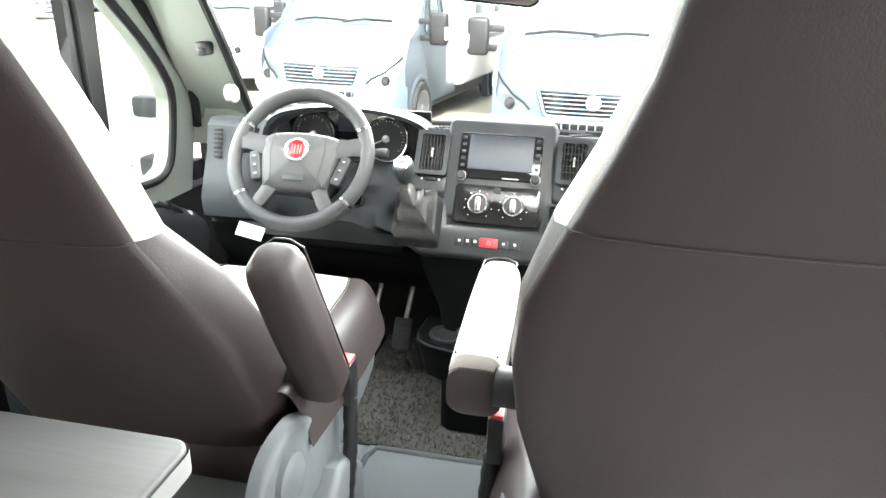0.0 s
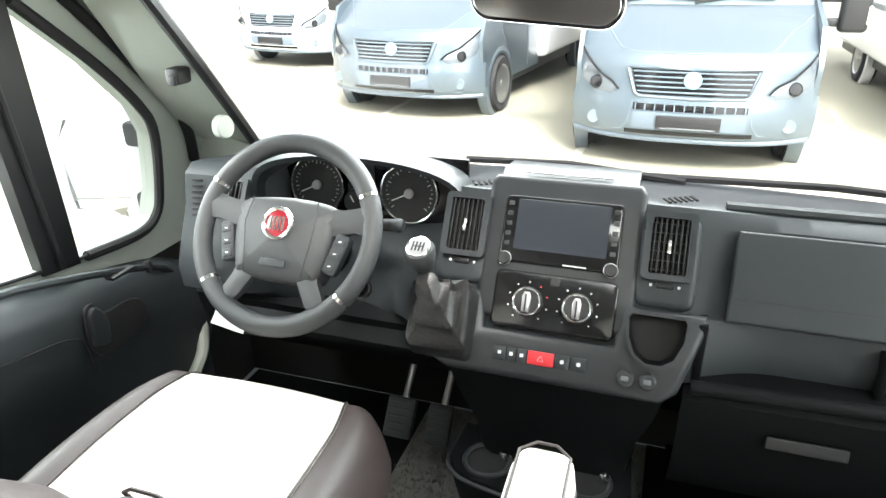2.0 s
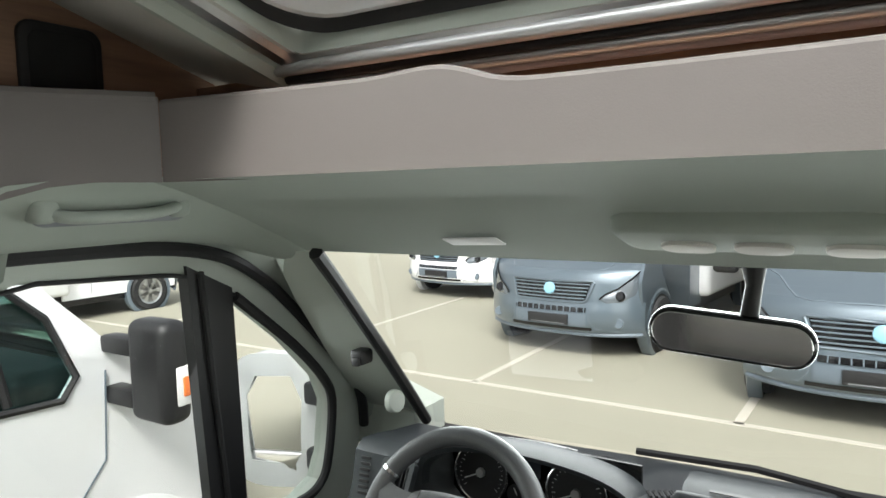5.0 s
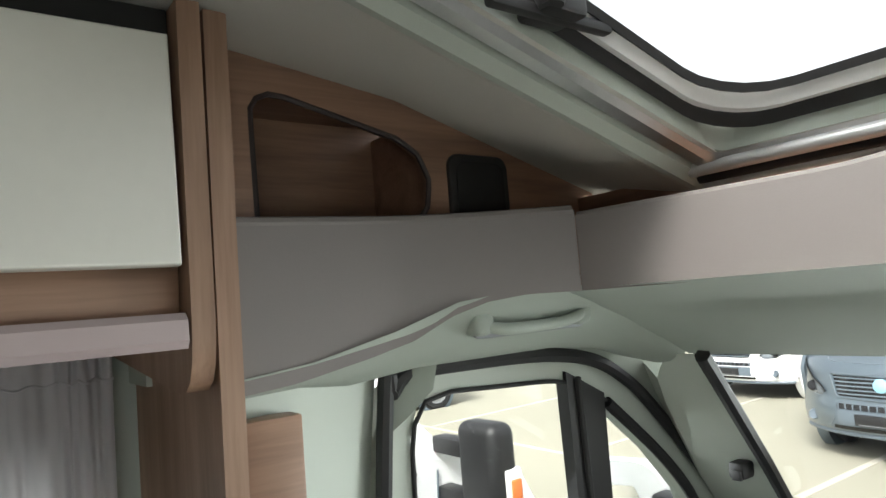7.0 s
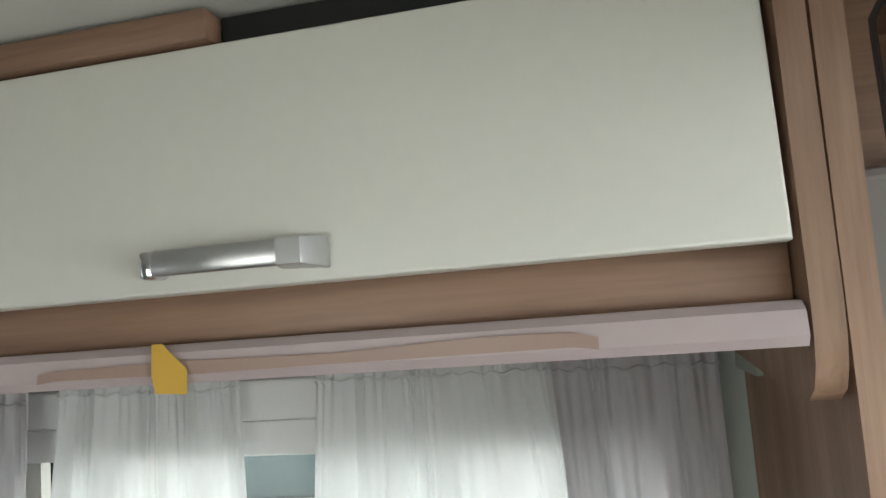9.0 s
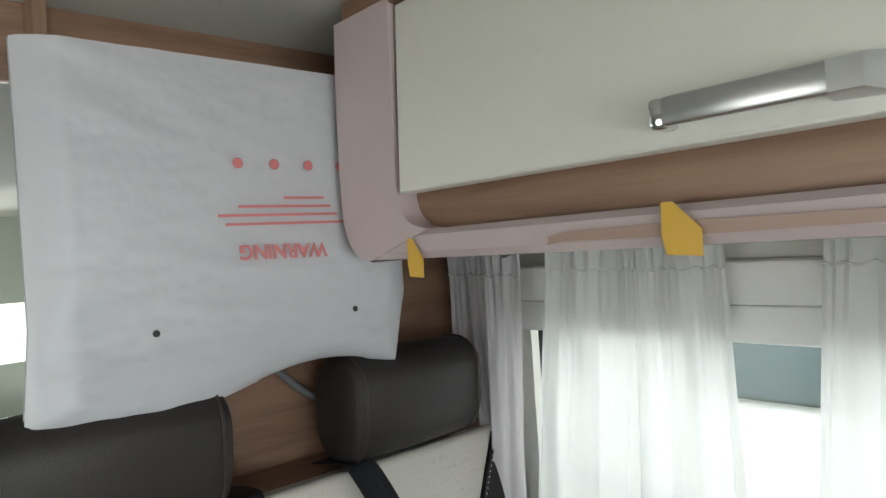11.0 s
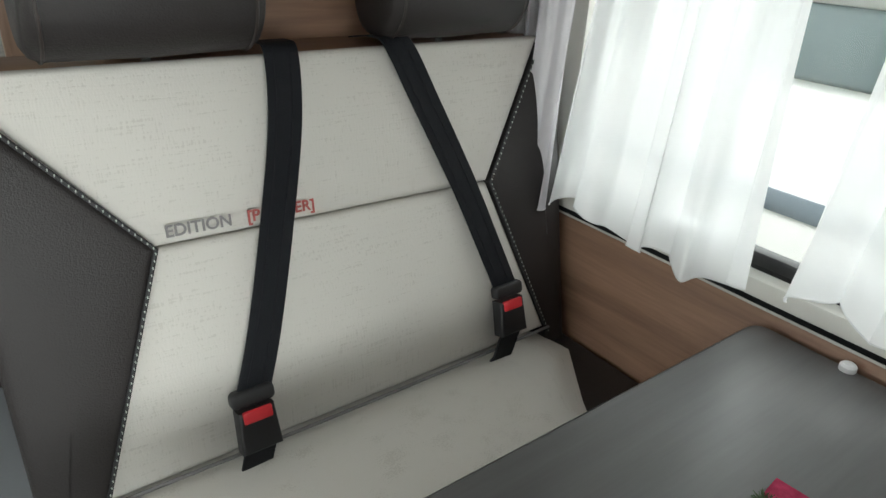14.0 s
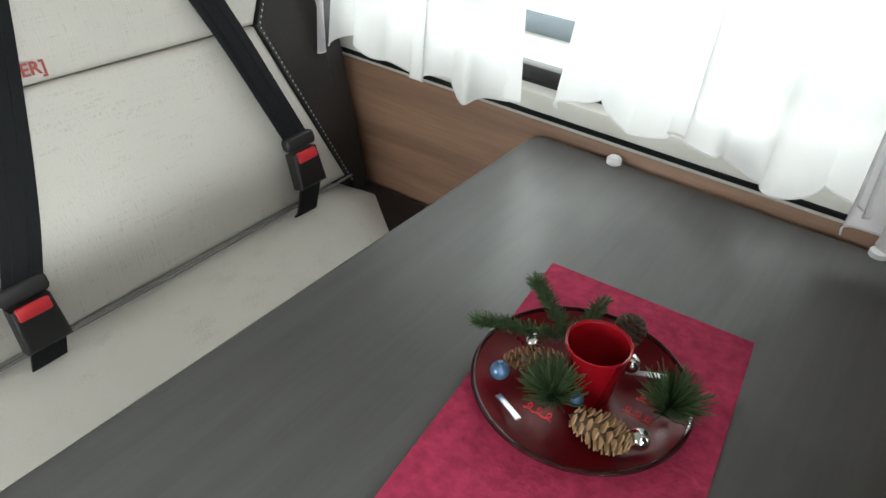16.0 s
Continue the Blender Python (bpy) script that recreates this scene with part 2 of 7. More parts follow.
# near-black that paints in the shade of gaps, wells and recesses
M_DARK = mat("void_shade", (0.01, 0.01, 0.01), 0.8)
M_RUNNER = mat("red_fleece", (0.40, 0.040, 0.095), 0.9, bump=0.8, bscale=120, var=0.45, fine=0.3, scale=70, spec=0.1)
M_REDGLASS = mat("red_glass", (0.15, 0.003, 0.008), 0.3, spec=0.35, var=0.25, scale=30, fine=0)
M_PLATERIM = mat("dark_glass_rim", (0.03, 0.004, 0.006), 0.15, spec=0.5, var=0.1)
M_CUP = mat("frosted_red_glass", (0.30, 0.004, 0.010), 0.22, coat=0.2, var=0.2, fine=0.05)
M_NEEDLE = mat("fir_needles", (0.040, 0.078, 0.026), 0.6, var=0.3)
M_CONE = mat("pine_cone_scale", (0.42, 0.27, 0.14), 0.7, var=0.3, scale=60)
M_SPRUCE = mat("spruce_cone_scale", (0.30, 0.15, 0.07), 0.6, var=0.3, scale=60)
M_CONE_DARK = mat("dark_pine_cone_scale", (0.10, 0.06, 0.04), 0.7, var=0.3, scale=60)
M_BLUEBALL = mat("blue_bauble", (0.12, 0.22, 0.38), 0.25, 0.5)
M_TAPE = mat("yellow_tape", (0.62, 0.37, 0.05), 0.5)
M_INK = mat("red_ink", (0.55, 0.17, 0.17), 0.6)
# lettering thread; also colours the shade line above the bench seat
M_GREYINK = mat("grey_thread_gap_shade", (0.18, 0.17, 0.17), 0.7)
M_REDINK = mat("red_thread", (0.36, 0.08, 0.07), 0.7)
M_GROUND = mat("yard_ground", (0.285, 0.272, 0.215), 0.85, bump=0.5, bscale=40, var=0.18, scale=0.4, fine=0.12)
M_LINE = mat("painted_line", (0.45, 0.42, 0.36), 0.8, var=0.15, scale=6)
M_VANWHITE = mat("van_white_paint", (0.78, 0.79, 0.80), 0.22, coat=0.6, var=0.02, fine=0)
M_VANBLUE = mat("van_silver_blue_paint", (0.115, 0.148, 0.175), 0.32, 0.5, coat=1.0, var=0.03, fine=0)
M_BADGEFILM = mat("pale_blue_film", (0.25, 0.48, 0.62), 0.35, var=0.1)
M_WRAP = mat("white_transport_film", (0.74, 0.76, 0.76), 0.45, bump=0.6, bscale=40, var=0.06)
M_VANGREY = mat("van_bumper_grey", (0.12, 0.15, 0.18), 0.4)
M_LAMP = mat("headlamp_glass", (0.13, 0.15, 0.17), 0.1, 0.3, coat=1.0, var=0.1, scale=20)
M_TYRE = mat("tyre", (0.015, 0.015, 0.016), 0.8, bump=0.3, bscale=60)
M_RIM = mat("alloy_rim", (0.45, 0.46, 0.47), 0.3, 0.9)
M_VANGLASS = mat("van_window", (0.10, 0.13, 0.14), 0.05, coat=1.0, var=0.3, scale=2, fine=0)
M_HEDGE = mat("hedge_leaves", (0.06, 0.10, 0.04), 0.8, var=0.4, scale=8)


# ------------------------------------------------------------------ mesh tools
def join(*bms):
    """All the bmeshes as one."""
    out = bms[0]
    for b in bms[1:]:
        me = bpy.data.meshes.new("tmp")
        b.to_mesh(me)
        b.free()
        out.from_mesh(me)
        bpy.data.meshes.remove(me)
    return out


def box(x0, x1, y0, y1, z0, z1, bev=0.004, seg=2, m=None):
    bm = bmesh.new()
    bmesh.ops.create_cube(bm, size=1)
    bm.transform(Matrix.Translation(((x0 + x1) / 2, (y0 + y1) / 2, (z0 + z1) / 2)) @ Matrix.Diagonal((abs(x1 - x0), abs(y1 - y0), abs(z1 - z0), 1)))
    if bev:
        bmesh.ops.bevel(bm, geom=bm.edges[:], offset=min(bev, 0.45 * min(abs(x1 - x0), abs(y1 - y0), abs(z1 - z0))), segments=seg, profile=0.5, affect="EDGES")
    if m is not None:
        bm.transform(m)
    return bm


def loft(loops, caps=True, close=True):
    """A skin over loops of equal length."""
    bm = bmesh.new()
    vs = [[bm.verts.new(p) for p in lp] for lp in loops]
    n = len(loops[0])
    for a, b in zip(vs, vs[1:]):
        for i in range(n if close else n - 1):
            j = (i + 1) % n
            bm.faces.new((a[i], a[j], b[j], b[i]))
    if caps and close:
        bm.faces.new(vs[0][::-1])
        bm.faces.new(vs[-1])
    bmesh.ops.recalc_face_normals(bm, faces=bm.faces[:])
    return bm


def rrect(w, h, r, n=4):
    """A rounded rectangle about the origin, as a loop in two dimensions."""
    pts = []
    for cx, cy, a0 in ((w / 2 - r, h / 2 - r, 0), (-w / 2 + r, h / 2 - r, 90), (-w / 2 + r, -h / 2 + r, 180), (w / 2 - r, -h / 2 + r, 270)):
        for i in range(n + 1):
            a = radians(a0 + 90 * i / n)
            pts.append((cx + r * math.cos(a), cy + r * math.sin(a)))
    return pts


def disc(r, n=28, ry=None):
    return [(r * math.cos(2 * math.pi * i / n), (ry or r) * math.sin(2 * math.pi * i / n)) for i in range(n)]


def shrink(pts, d):
    """A loop drawn in by d towards its middle."""
    n = len(pts)
    area = sum(pts[i][0] * pts[(i + 1) % n][1] - pts[(i + 1) % n][0] * pts[i][1] for i in range(n))
    s = 1 if area > 0 else -1
    out = []
    for i in range(n):
        a, b, c = Vector(pts[i - 1]), Vector(pts[i]), Vector(pts[(i + 1) % n])
        e1, e2 = (b - a), (c - b)
        e1 = e1.normalized() if e1.length else Vector((1, 0))
        e2 = e2.normalized() if e2.length else e1
        n1, n2 = Vector((-e1.y, e1.x)) * s, Vector((-e2.y, e2.x)) * s
        q = n1 + n2
        q = q.normalized() if q.length > 1e-6 else n1
        out.append(tuple(b + q * d / max(0.35, q.dot(n1))))
    return out


def slab(pts, m, depth, bev=0.004, puff=0.0, rounds=3):
    """A plate with rounded rims: the loop in the local xy plane, depth along local z; puff swells the front."""
    loops = [[m @ Vector((*p, 0)) for p in pts]]
    for i in range(rounds + 1):
        a = math.pi / 2 * i / rounds
        lp = shrink(pts, bev * (1 - math.cos(a))) if i else pts
        loops.append([m @ Vector((*p, depth - bev + bev * math.sin(a))) for p in lp])
    if puff:
        cx, cy = sum(p[0] for p in pts) / len(pts), sum(p[1] for p in pts) / len(pts)
        base = shrink(pts, bev)
        for k in (0.85, 0.65, 0.4, 0.15):
            loops.append([m @ Vector((cx + (p[0] - cx) * k, cy + (p[1] - cy) * k, depth + puff * (1 - k * k))) for p in base])
    return loft(loops)


def tube(pts, r, n=10, closed=False, caps=True):
    """A round bar along points; r is one radius or one for each point."""
    pts = [Vector(p) for p in pts]
    k = len(pts)
    rs = r if isinstance(r, (list, tuple)) else [r] * k
    loops, ref = [], None
    for i, p in enumerate(pts):
        d = (pts[(i + 1) % k] - pts[i - 1]) if closed else (pts[min(i + 1, k - 1)] - pts[max(i - 1, 0)])
        d.normalize()
        if ref is None:
            ref = Vector((0, 0, 1)) if abs(d.z) < 0.9 else Vector((1, 0, 0))
        u = (ref - d * ref.dot(d)).normalized()
        ref = u
        v = d.cross(u)
        loops.append([p + (u * math.cos(2 * math.pi * j / n) + v * math.sin(2 * math.pi * j / n)) * rs[i] for j in range(n)])
    if closed:
        loops.append(loops[0])
    bm = loft(loops, caps=caps and not closed)
    bmesh.ops.remove_doubles(bm, verts=bm.verts[:], dist=1e-6)
    return bm


def arc(pts, n=6):
    """A smooth line through points."""
    pts = [Vector(p) for p in pts]
    out = []
    for i in range(len(pts) - 1):
        p0, p1, p2, p3 = pts[max(i - 1, 0)], pts[i], pts[i + 1], pts[min(i + 2, len(pts) - 1)]
        for j in range(n):
            t = j / n
            out.append(0.5 * ((2 * p1) + (p2 - p0) * t + (2 * p0 - 5 * p1 + 4 * p2 - p3) * t * t + (3 * p1 - p0 - 3 * p2 + p3) * t ** 3))
    out.append(pts[-1])
    return out


def strap(pts, width, thick, side):
    """A flat band along points; side: the direction across it."""
    pts = [Vector(p) for p in pts]
    s = Vector(side).normalized()
    loops = []
    for i, p in enumerate(pts):
        d = (pts[min(i + 1, len(pts) - 1)] - pts[max(i - 1, 0)]).normalized()
        w = (s - d * s.dot(d)).normalized()
        t = d.cross(w)
        loops.append([p + w * width / 2 * a + t * thick / 2 * b for a, b in ((-1, -1), (1, -1), (1, 1), (-1, 1))])
    return loft(loops)


def lathe(prof, n=28, m=Matrix()):
    """A turned body: (radius, height) pairs about the local z axis."""
    return loft([[m @ Vector((max(r, 1e-4) * math.cos(2 * math.pi * i / n), max(r, 1e-4) * math.sin(2 * math.pi * i / n), z)) for i in range(n)] for r, z in prof])


def grid(fn, nu, nv, thick=0.0):
    """A sheet fn(u, v) for u, v in 0..1, with a back face if thick."""
    bm = bmesh.new()
    vs = [[bm.verts.new(fn(i / nu, j / nv)) for j in range(nv + 1)] for i in range(nu + 1)]
    for i in range(nu):
        for j in range(nv):
            bm.faces.new((vs[i][j], vs[i + 1][j], vs[i + 1][j + 1], vs[i][j + 1]))
    bm.normal_update()
    if thick:
        bmesh.ops.solidify(bm, geom=bm.faces[:], thickness=thick)
    bmesh.ops.recalc_face_normals(bm, faces=bm.faces[:])
    return bm


def radial(poly, c, angles):
    """Where rays from c at the angles leave the polygon."""
    out = []
    for a in angles:
        d, best = Vector((math.cos(a), math.sin(a))), None
        for i in range(len(poly)):
            p, q = Vector(poly[i - 1]), Vector(poly[i])
            e = q - p
            den = d.x * e.y - d.y * e.x
            if abs(den) < 1e-12:
                continue
            w = p - Vector(c)
            t, s = (w.x * e.y - w.y * e.x) / den, (w.x * d.y - w.y * d.x) / den
            if t > 0 and -1e-6 <= s <= 1 + 1e-6 and (best is None or t > best):
                best = t
        out.append((c[0] + d.x * best, c[1] + d.y * best))
    return out


def holed(outer, inner, at, thick, n=72):
    """A panel with one opening through it: loops in two dimensions, at(u, v) gives the place, thick the way to the back."""
    c = (sum(p[0] for p in inner) / len(inner), sum(p[1] for p in inner) / len(inner))
    angles = {round(2 * math.pi * i / n, 5) for i in range(n)}
    for p in list(outer) + list(inner):
        angles.add(round(math.atan2(p[1] - c[1], p[0] - c[0]) % (2 * math.pi), 5))
    angles = sorted(angles)
    o, i = radial(outer, c, angles), radial(inner, c, angles)
    th = Vector(thick)
    A, B = [Vector(at(*p)) for p in o], [Vector(at(*p)) for p in i]
    bm = loft([A, B, [p + th for p in B], [p + th for p in A], A], caps=False)
    bmesh.ops.remove_doubles(bm, verts=bm.verts[:], dist=1e-6)
    bmesh.ops.recalc_face_normals(bm, faces=bm.faces[:])
    return bm


def soft(bm, times=1, fac=0.5):
    for _ in range(times):
        bmesh.ops.smooth_vert(bm, verts=bm.verts[:], factor=fac, use_axis_x=True, use_axis_y=True, use_axis_z=True)
    return bm


def thing(name, base, label, category, group="", kind=""):
    """An empty at the base of a thing, to hold its parts."""
    ob = new(name)
    ob.location = base
    ob["base"] = list(base)
    ob.empty_display_size = 0.05
    return tagged(ob, label, category, group, kind)


def part(name, bm, material, parent=None, label="", smooth=True, angle=40):
    """One mesh object, its points given in the world, under a thing or a part."""
    base = Vector(parent["base"]) if parent is not None else Vector((0, 0, 0))
    bm.transform(Matrix.Translation(-base))
    me = bpy.data.meshes.new(name)
    bm.to_mesh(me)
    bm.free()
    me.materials.append(material)
    if smooth:
        me.shade_smooth()
        me.set_sharp_from_angle(angle=radians(angle))
    ob = new(name, me)
    ob["base"] = list(base)
    if parent is not None:
        ob.parent = parent
    return tagged(ob, label)


def solid(name, bm, material, label, category, group="", kind="", base=(0, 0, 0)):
    """A thing that is one mesh."""
    b = Vector(base)
    bm.transform(Matrix.Translation(-b))
    ob = part(name, bm, material)
    ob.location = b
    ob["base"] = list(base)
    return tagged(ob, label, category, group, kind)


def lettering(text, size, m, material, parent, name="lettering", depth=0.0006):
    cu = bpy.data.curves.new("text", "FONT")
    cu.body, cu.size, cu.extrude, cu.offset = text, size, depth, 0.02 * size
    tmp = bpy.data.objects.new("text", cu)
    me = bpy.data.meshes.new_from_object(tmp)
    bm = bmesh.new()
    bm.from_mesh(me)
    bpy.data.objects.remove(tmp)
    bm.transform(m)
    return part(name, bm, material, parent, smooth=False)


def frame_m(origin, xdir, ydir):
    """A pose whose local x and y point as given."""
    x = Vector(xdir).normalized()
    z = x.cross(Vector(ydir)).normalized()
    y = z.cross(x)
    return Matrix.Translation(origin) @ Matrix((x, y, z)).transposed().to_4x4()


def mirrored(fn):
    """A place mapper for the other side of the vehicle."""
    return lambda *a: Vector((-fn(*a)[0], fn(*a)[1], fn(*a)[2]))


# ------------------------------------------------------------------ the shell of the vehicle
CEIL, WALL = 1.73, 1.13


def slope(y):
    """Height of the sloping front roof lining."""
    return 1.55 + 0.3 * (1.2 - y)


floor = solid("floor", box(-1.17, 1.17, -4.2, 2.1, -0.04, 0.0, 0), M_VINYL, "grey vinyl floor of the motorhome", "floor", kind="structure")
solid("ceiling", box(-1.17, 1.17, -4.2, 0.6, CEIL, CEIL + 0.04, 0), M_CEIL, "smooth pale grey ceiling lining", "ceiling", kind="structure")
solid("ceiling_front", holed([(-0.6, 0.6), (0.6, 0.6), (0.6, 1.32), (-0.6, 1.32)], [(-0.5, 0.645), (0.5, 0.645), (0.5, 1.165), (-0.5, 1.165)],
      lambda x, y: (x, y, slope(y)), (0, 0, 0.03)), M_CEIL, "sloping pale grey front ceiling with a roof light opening", "ceiling", kind="structure")


def side_rise(y):
    """How far the front lining rises from the roof light out to the side panels."""
    return 0.055 * min(1.0, max(0.0, (y - 0.56) / 0.34))


for s, side in ((-1, "left"), (1, "right")):
    solid("ceiling_edge_" + side, box(*sorted((s * 0.838, s * 1.17)), 0.58, 1.34, 1.762, 1.80, 0), M_CEIL, "pale roof edge above the side cubby", "ceiling", kind="structure")
    solid("ceiling_front_" + side, grid(lambda u, v, s=s: Vector((s * (0.6 + 0.24 * u), 0.6 + 0.72 * v, slope(0.6 + 0.72 * v) + side_rise(0.6 + 0.72 * v) * u)), 6, 12, 0.012), M_CEIL,
          "pale grey lining rising beside the roof light", "ceiling", kind="structure")
WIN = rrect(0.98, 0.56, 0.06)
solid("wall_left", holed([(-4.2, 0), (0.66, 0), (0.66, 1.80), (-4.2, 1.80)], [(p[0] - 0.0, p[1] + 1.05) for p in WIN],
      lambda y, z: (-WALL, y, z), (-0.035, 0, 0)), M_TRIM, "pale left side wall with a window", "wall", kind="structure")
solid("wall_right_front", holed([(-1.62, 0), (0.66, 0), (0.66, 1.80), (-1.62, 1.80)], [(p[0] - 0.25, p[1] + 1.12) for p in rrect(0.98, 0.53, 0.05)],
      lambda y, z: (WALL, y, z), (0.035, 0, 0)), M_TRIM, "pale right side wall with a window", "wall", kind="structure")
# the window opening here is assumed, out of view, to light the bedroom
solid("wall_right_rear", holed([(-4.2, 0), (-1.62, 0), (-1.62, 1.80), (-4.2, 1.80)], [(p[0] - 3.0, p[1] + 1.10) for p in rrect(0.78, 0.48, 0.05)],
      lambda y, z: (WALL, y, z), (0.035, 0, 0)), M_TRIM, "pale right bedroom wall with an added, unseen window opening", "wall", kind="structure")
solid("wall_back", holed([(-1.17, 0), (1.17, 0), (1.17, 1.8), (-1.17, 1.8)], [(p[0] - 0.86, p[1] + 1.06) for p in rrect(0.42, 0.34, 0.05)],
      lambda x, z: (x, -4.2, z), (0, -0.04, 0)), M_TRIM, "pale rear wall", "wall", kind="structure")
# bulkhead and sills: footwell shade put into a near-black colour
solid("firewall", box(-1.1, 1.1, 2.06, 2.1, 0, 0.72, 0), M_DARK, "bulkhead behind the pedals in shade black", "wall", kind="structure")
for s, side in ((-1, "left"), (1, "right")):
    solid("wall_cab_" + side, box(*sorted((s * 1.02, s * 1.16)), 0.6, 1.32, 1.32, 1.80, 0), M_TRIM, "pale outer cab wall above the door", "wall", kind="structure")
    solid("sill_" + side, box(*sorted((s * 1.04, s * 1.12)), 0.6, 2.1, -0.04, 0.55, 0), M_DARK, "lower cab side in shade black", "wall", kind="structure")


def door_x(z):
    return -0.94 - (1.227 - z) * 0.15


DOOR = [(0.910, 0.02), (0.910, 1.20), (0.925, 1.272), (0.96, 1.297), (1.08, 1.299), (1.25, 1.292), (1.37, 1.270), (1.46, 1.228), (1.56, 1.155), (1.79, 0.945), (1.865, 0.85), (1.89, 0.76), (1.89, 0.02)]
WINDOW = [(1.0, 0.73), (0.965, 1.19), (0.975, 1.24), (1.01, 1.258), (1.27, 1.242), (1.35, 1.226), (1.435, 1.178), (1.60, 1.050), (1.72, 0.935), (1.762, 0.86), (1.765, 0.72), (1.745, 0.655), (1.68, 0.628), (1.45, 0.652)]


def cab_door(s, label):
    """A front door with its seal, trim, divided window and inner panel; s is its side."""
    def at(y, z, off=0.0):
        return Vector((-s * (door_x(z) + off), y, z))
    d = thing("cab_door", (-s * -1.0, 1.3, 0), label, "door", "cab doors")
    part("door_frame", holed(DOOR, WINDOW, at, (s * 0.05, 0, 0), 90), M_TRIM, d, "pale grey moulded door frame")
    part("door_seal", tube(arc([at(y, z, 0.012) for y, z in DOOR[:-1]], 5), 0.013, 8), M_RUBBER, d, "black rubber door seal")
    part("window_seal", tube([at(y, z, 0.004) for y, z in radial(WINDOW, (1.4, 0.95), [2 * math.pi * i / 80 for i in range(80)])], 0.004, 8, True), M_RUBBER, d)
    part("quarter_seal", tube(arc([at(y, z, 0.006) for y, z in ((1.425, 1.18), (1.60, 1.045), (1.715, 0.935), (1.756, 0.86), (1.760, 0.72), (1.742, 0.657), (1.68, 0.632), (1.52, 0.645))], 5), 0.012, 8), M_RUBBER, d)
    post = [(1.305, 1.255), (1.415, 1.20), (1.502, 0.636), (1.408, 0.648)]
    part("window_divider", loft([[at(y, z, 0.008) for y, z in post], [at(y, z, -0.02) for y, z in post]]), M_BLACK, d, "black window divider post")
    part("divider_rib", tube([at(1.335, 1.24, 0.01), at(1.375, 1.03, 0.011), at(1.452, 0.65, 0.01)], 0.007, 8), M_RUBBER, d)
    pane = loft([[at(y, z, -0.028) for y, z in shrink(WINDOW, -0.01)], [at(y, z, -0.032) for y, z in shrink(WINDOW, -0.01)]])
    p = part("pane", pane, M_GLASS, d, "clear side glass", smooth=False)
    p.visible_shadow = False
    # inner panel
    top = [(1.0, 0.70), (1.25, 0.655), (1.5, 0.60), (1.70, 0.55), (1.80, 0.50)]
    edge = arc([(y, z, 0) for y, z in top], 5)
    loops = []
    for off, dz in ((-0.01, 0.01), (0.03, 0.0), (0.06, -0.02), (0.075, -0.05), (0.06, -0.17), (0.035, -0.24), (0.035, -0.6)):
        loops.append([Vector((-s * (-1.015 + off), p.x, max(p.y + dz, 0.05))) for p in edge])
    part("door_panel", loft(loops, close=False), M_DASH, d, "black plastic inner door panel")
    part("arm_ledge", tube([at(1.02, 0.53, 0.07), at(1.25, 0.49, 0.075), at(1.40, 0.455, 0.075)], [0.008, 0.008, 0.004], 8), M_STEEL, d, "thin silver strip")
    inx = lambda off: -s * (-0.97 + off)
    # flat black plate in place of a hollow; its shade is the colour
    h = part("pull_cup", slab([tuple(v)[:2] for v in arc([(-s * y, z, 0) for y, z in ((1.40, 0.50), (1.405, 0.575), (1.43, 0.588), (1.455, 0.555), (1.53, 0.548), (1.565, 0.52), (1.55, 0.47), (1.44, 0.455), (1.40, 0.50))], 4)[:-1]], frame_m((inx(0.03), 0, 0), (0, -s, 0), (0, 0, 1)), 0.006, 0.003), M_DARK, d, "door pull recess drawn as a shade-black plate")
    part("door_latch", slab([tuple(v)[:2] for v in arc([(-s * y, z, 0) for y, z in ((1.405, 0.50), (1.41, 0.57), (1.43, 0.58), (1.45, 0.545), (1.445, 0.49), (1.405, 0.50))], 3)[:-1]], frame_m((inx(0.036), 0, 0), (0, -s, 0), (0, 0, 1)), 0.010, 0.004), M_DASH, h, "black inner door handle")
    part("panel_seam", tube(arc([Vector((inx(0.034), y, z)) for y, z in ((1.02, 0.60), (1.25, 0.565), (1.38, 0.53), (1.40, 0.44))], 6), 0.0025, 6), M_DARK, d)
    part("top_pad", tube(arc([Vector((inx(o), y, z)) for y, z, o in ((1.22, 0.672, 0.0), (1.27, 0.684, 0.005), (1.40, 0.652, 0.01), (1.55, 0.606, 0.012), (1.66, 0.562, 0.01), (1.71, 0.52, 0.0))], 6), 0.009, 8), M_DASH, d, "raised grey pad edge")
    part("window_switch", box(*sorted((inx(0.005), inx(0.03))), 1.50, 1.57, 0.604, 0.612, 0.003, m=None), M_BLACK, d)
    part("front_edge", tube(arc([Vector((inx(0.0), y, z)) for y, z in ((1.735, 0.52), (1.765, 0.43), (1.775, 0.34), (1.755, 0.26), (1.68, 0.20))], 6), [0.016] * 25, 8), M_TRIM, d, "pale edge of the door opening")
    part("lock_pin", lathe([(0.008, 0.60), (0.009, 0.622), (0.006, 0.628)], 10, Matrix.Translation((-s * -0.955, 1.62, -0.03))), M_BLACK, d)
    return d


cab_door(-1, "pale grey cab door with black inner panel, shut")
cab_door(1, "pale grey passenger cab door, shut")


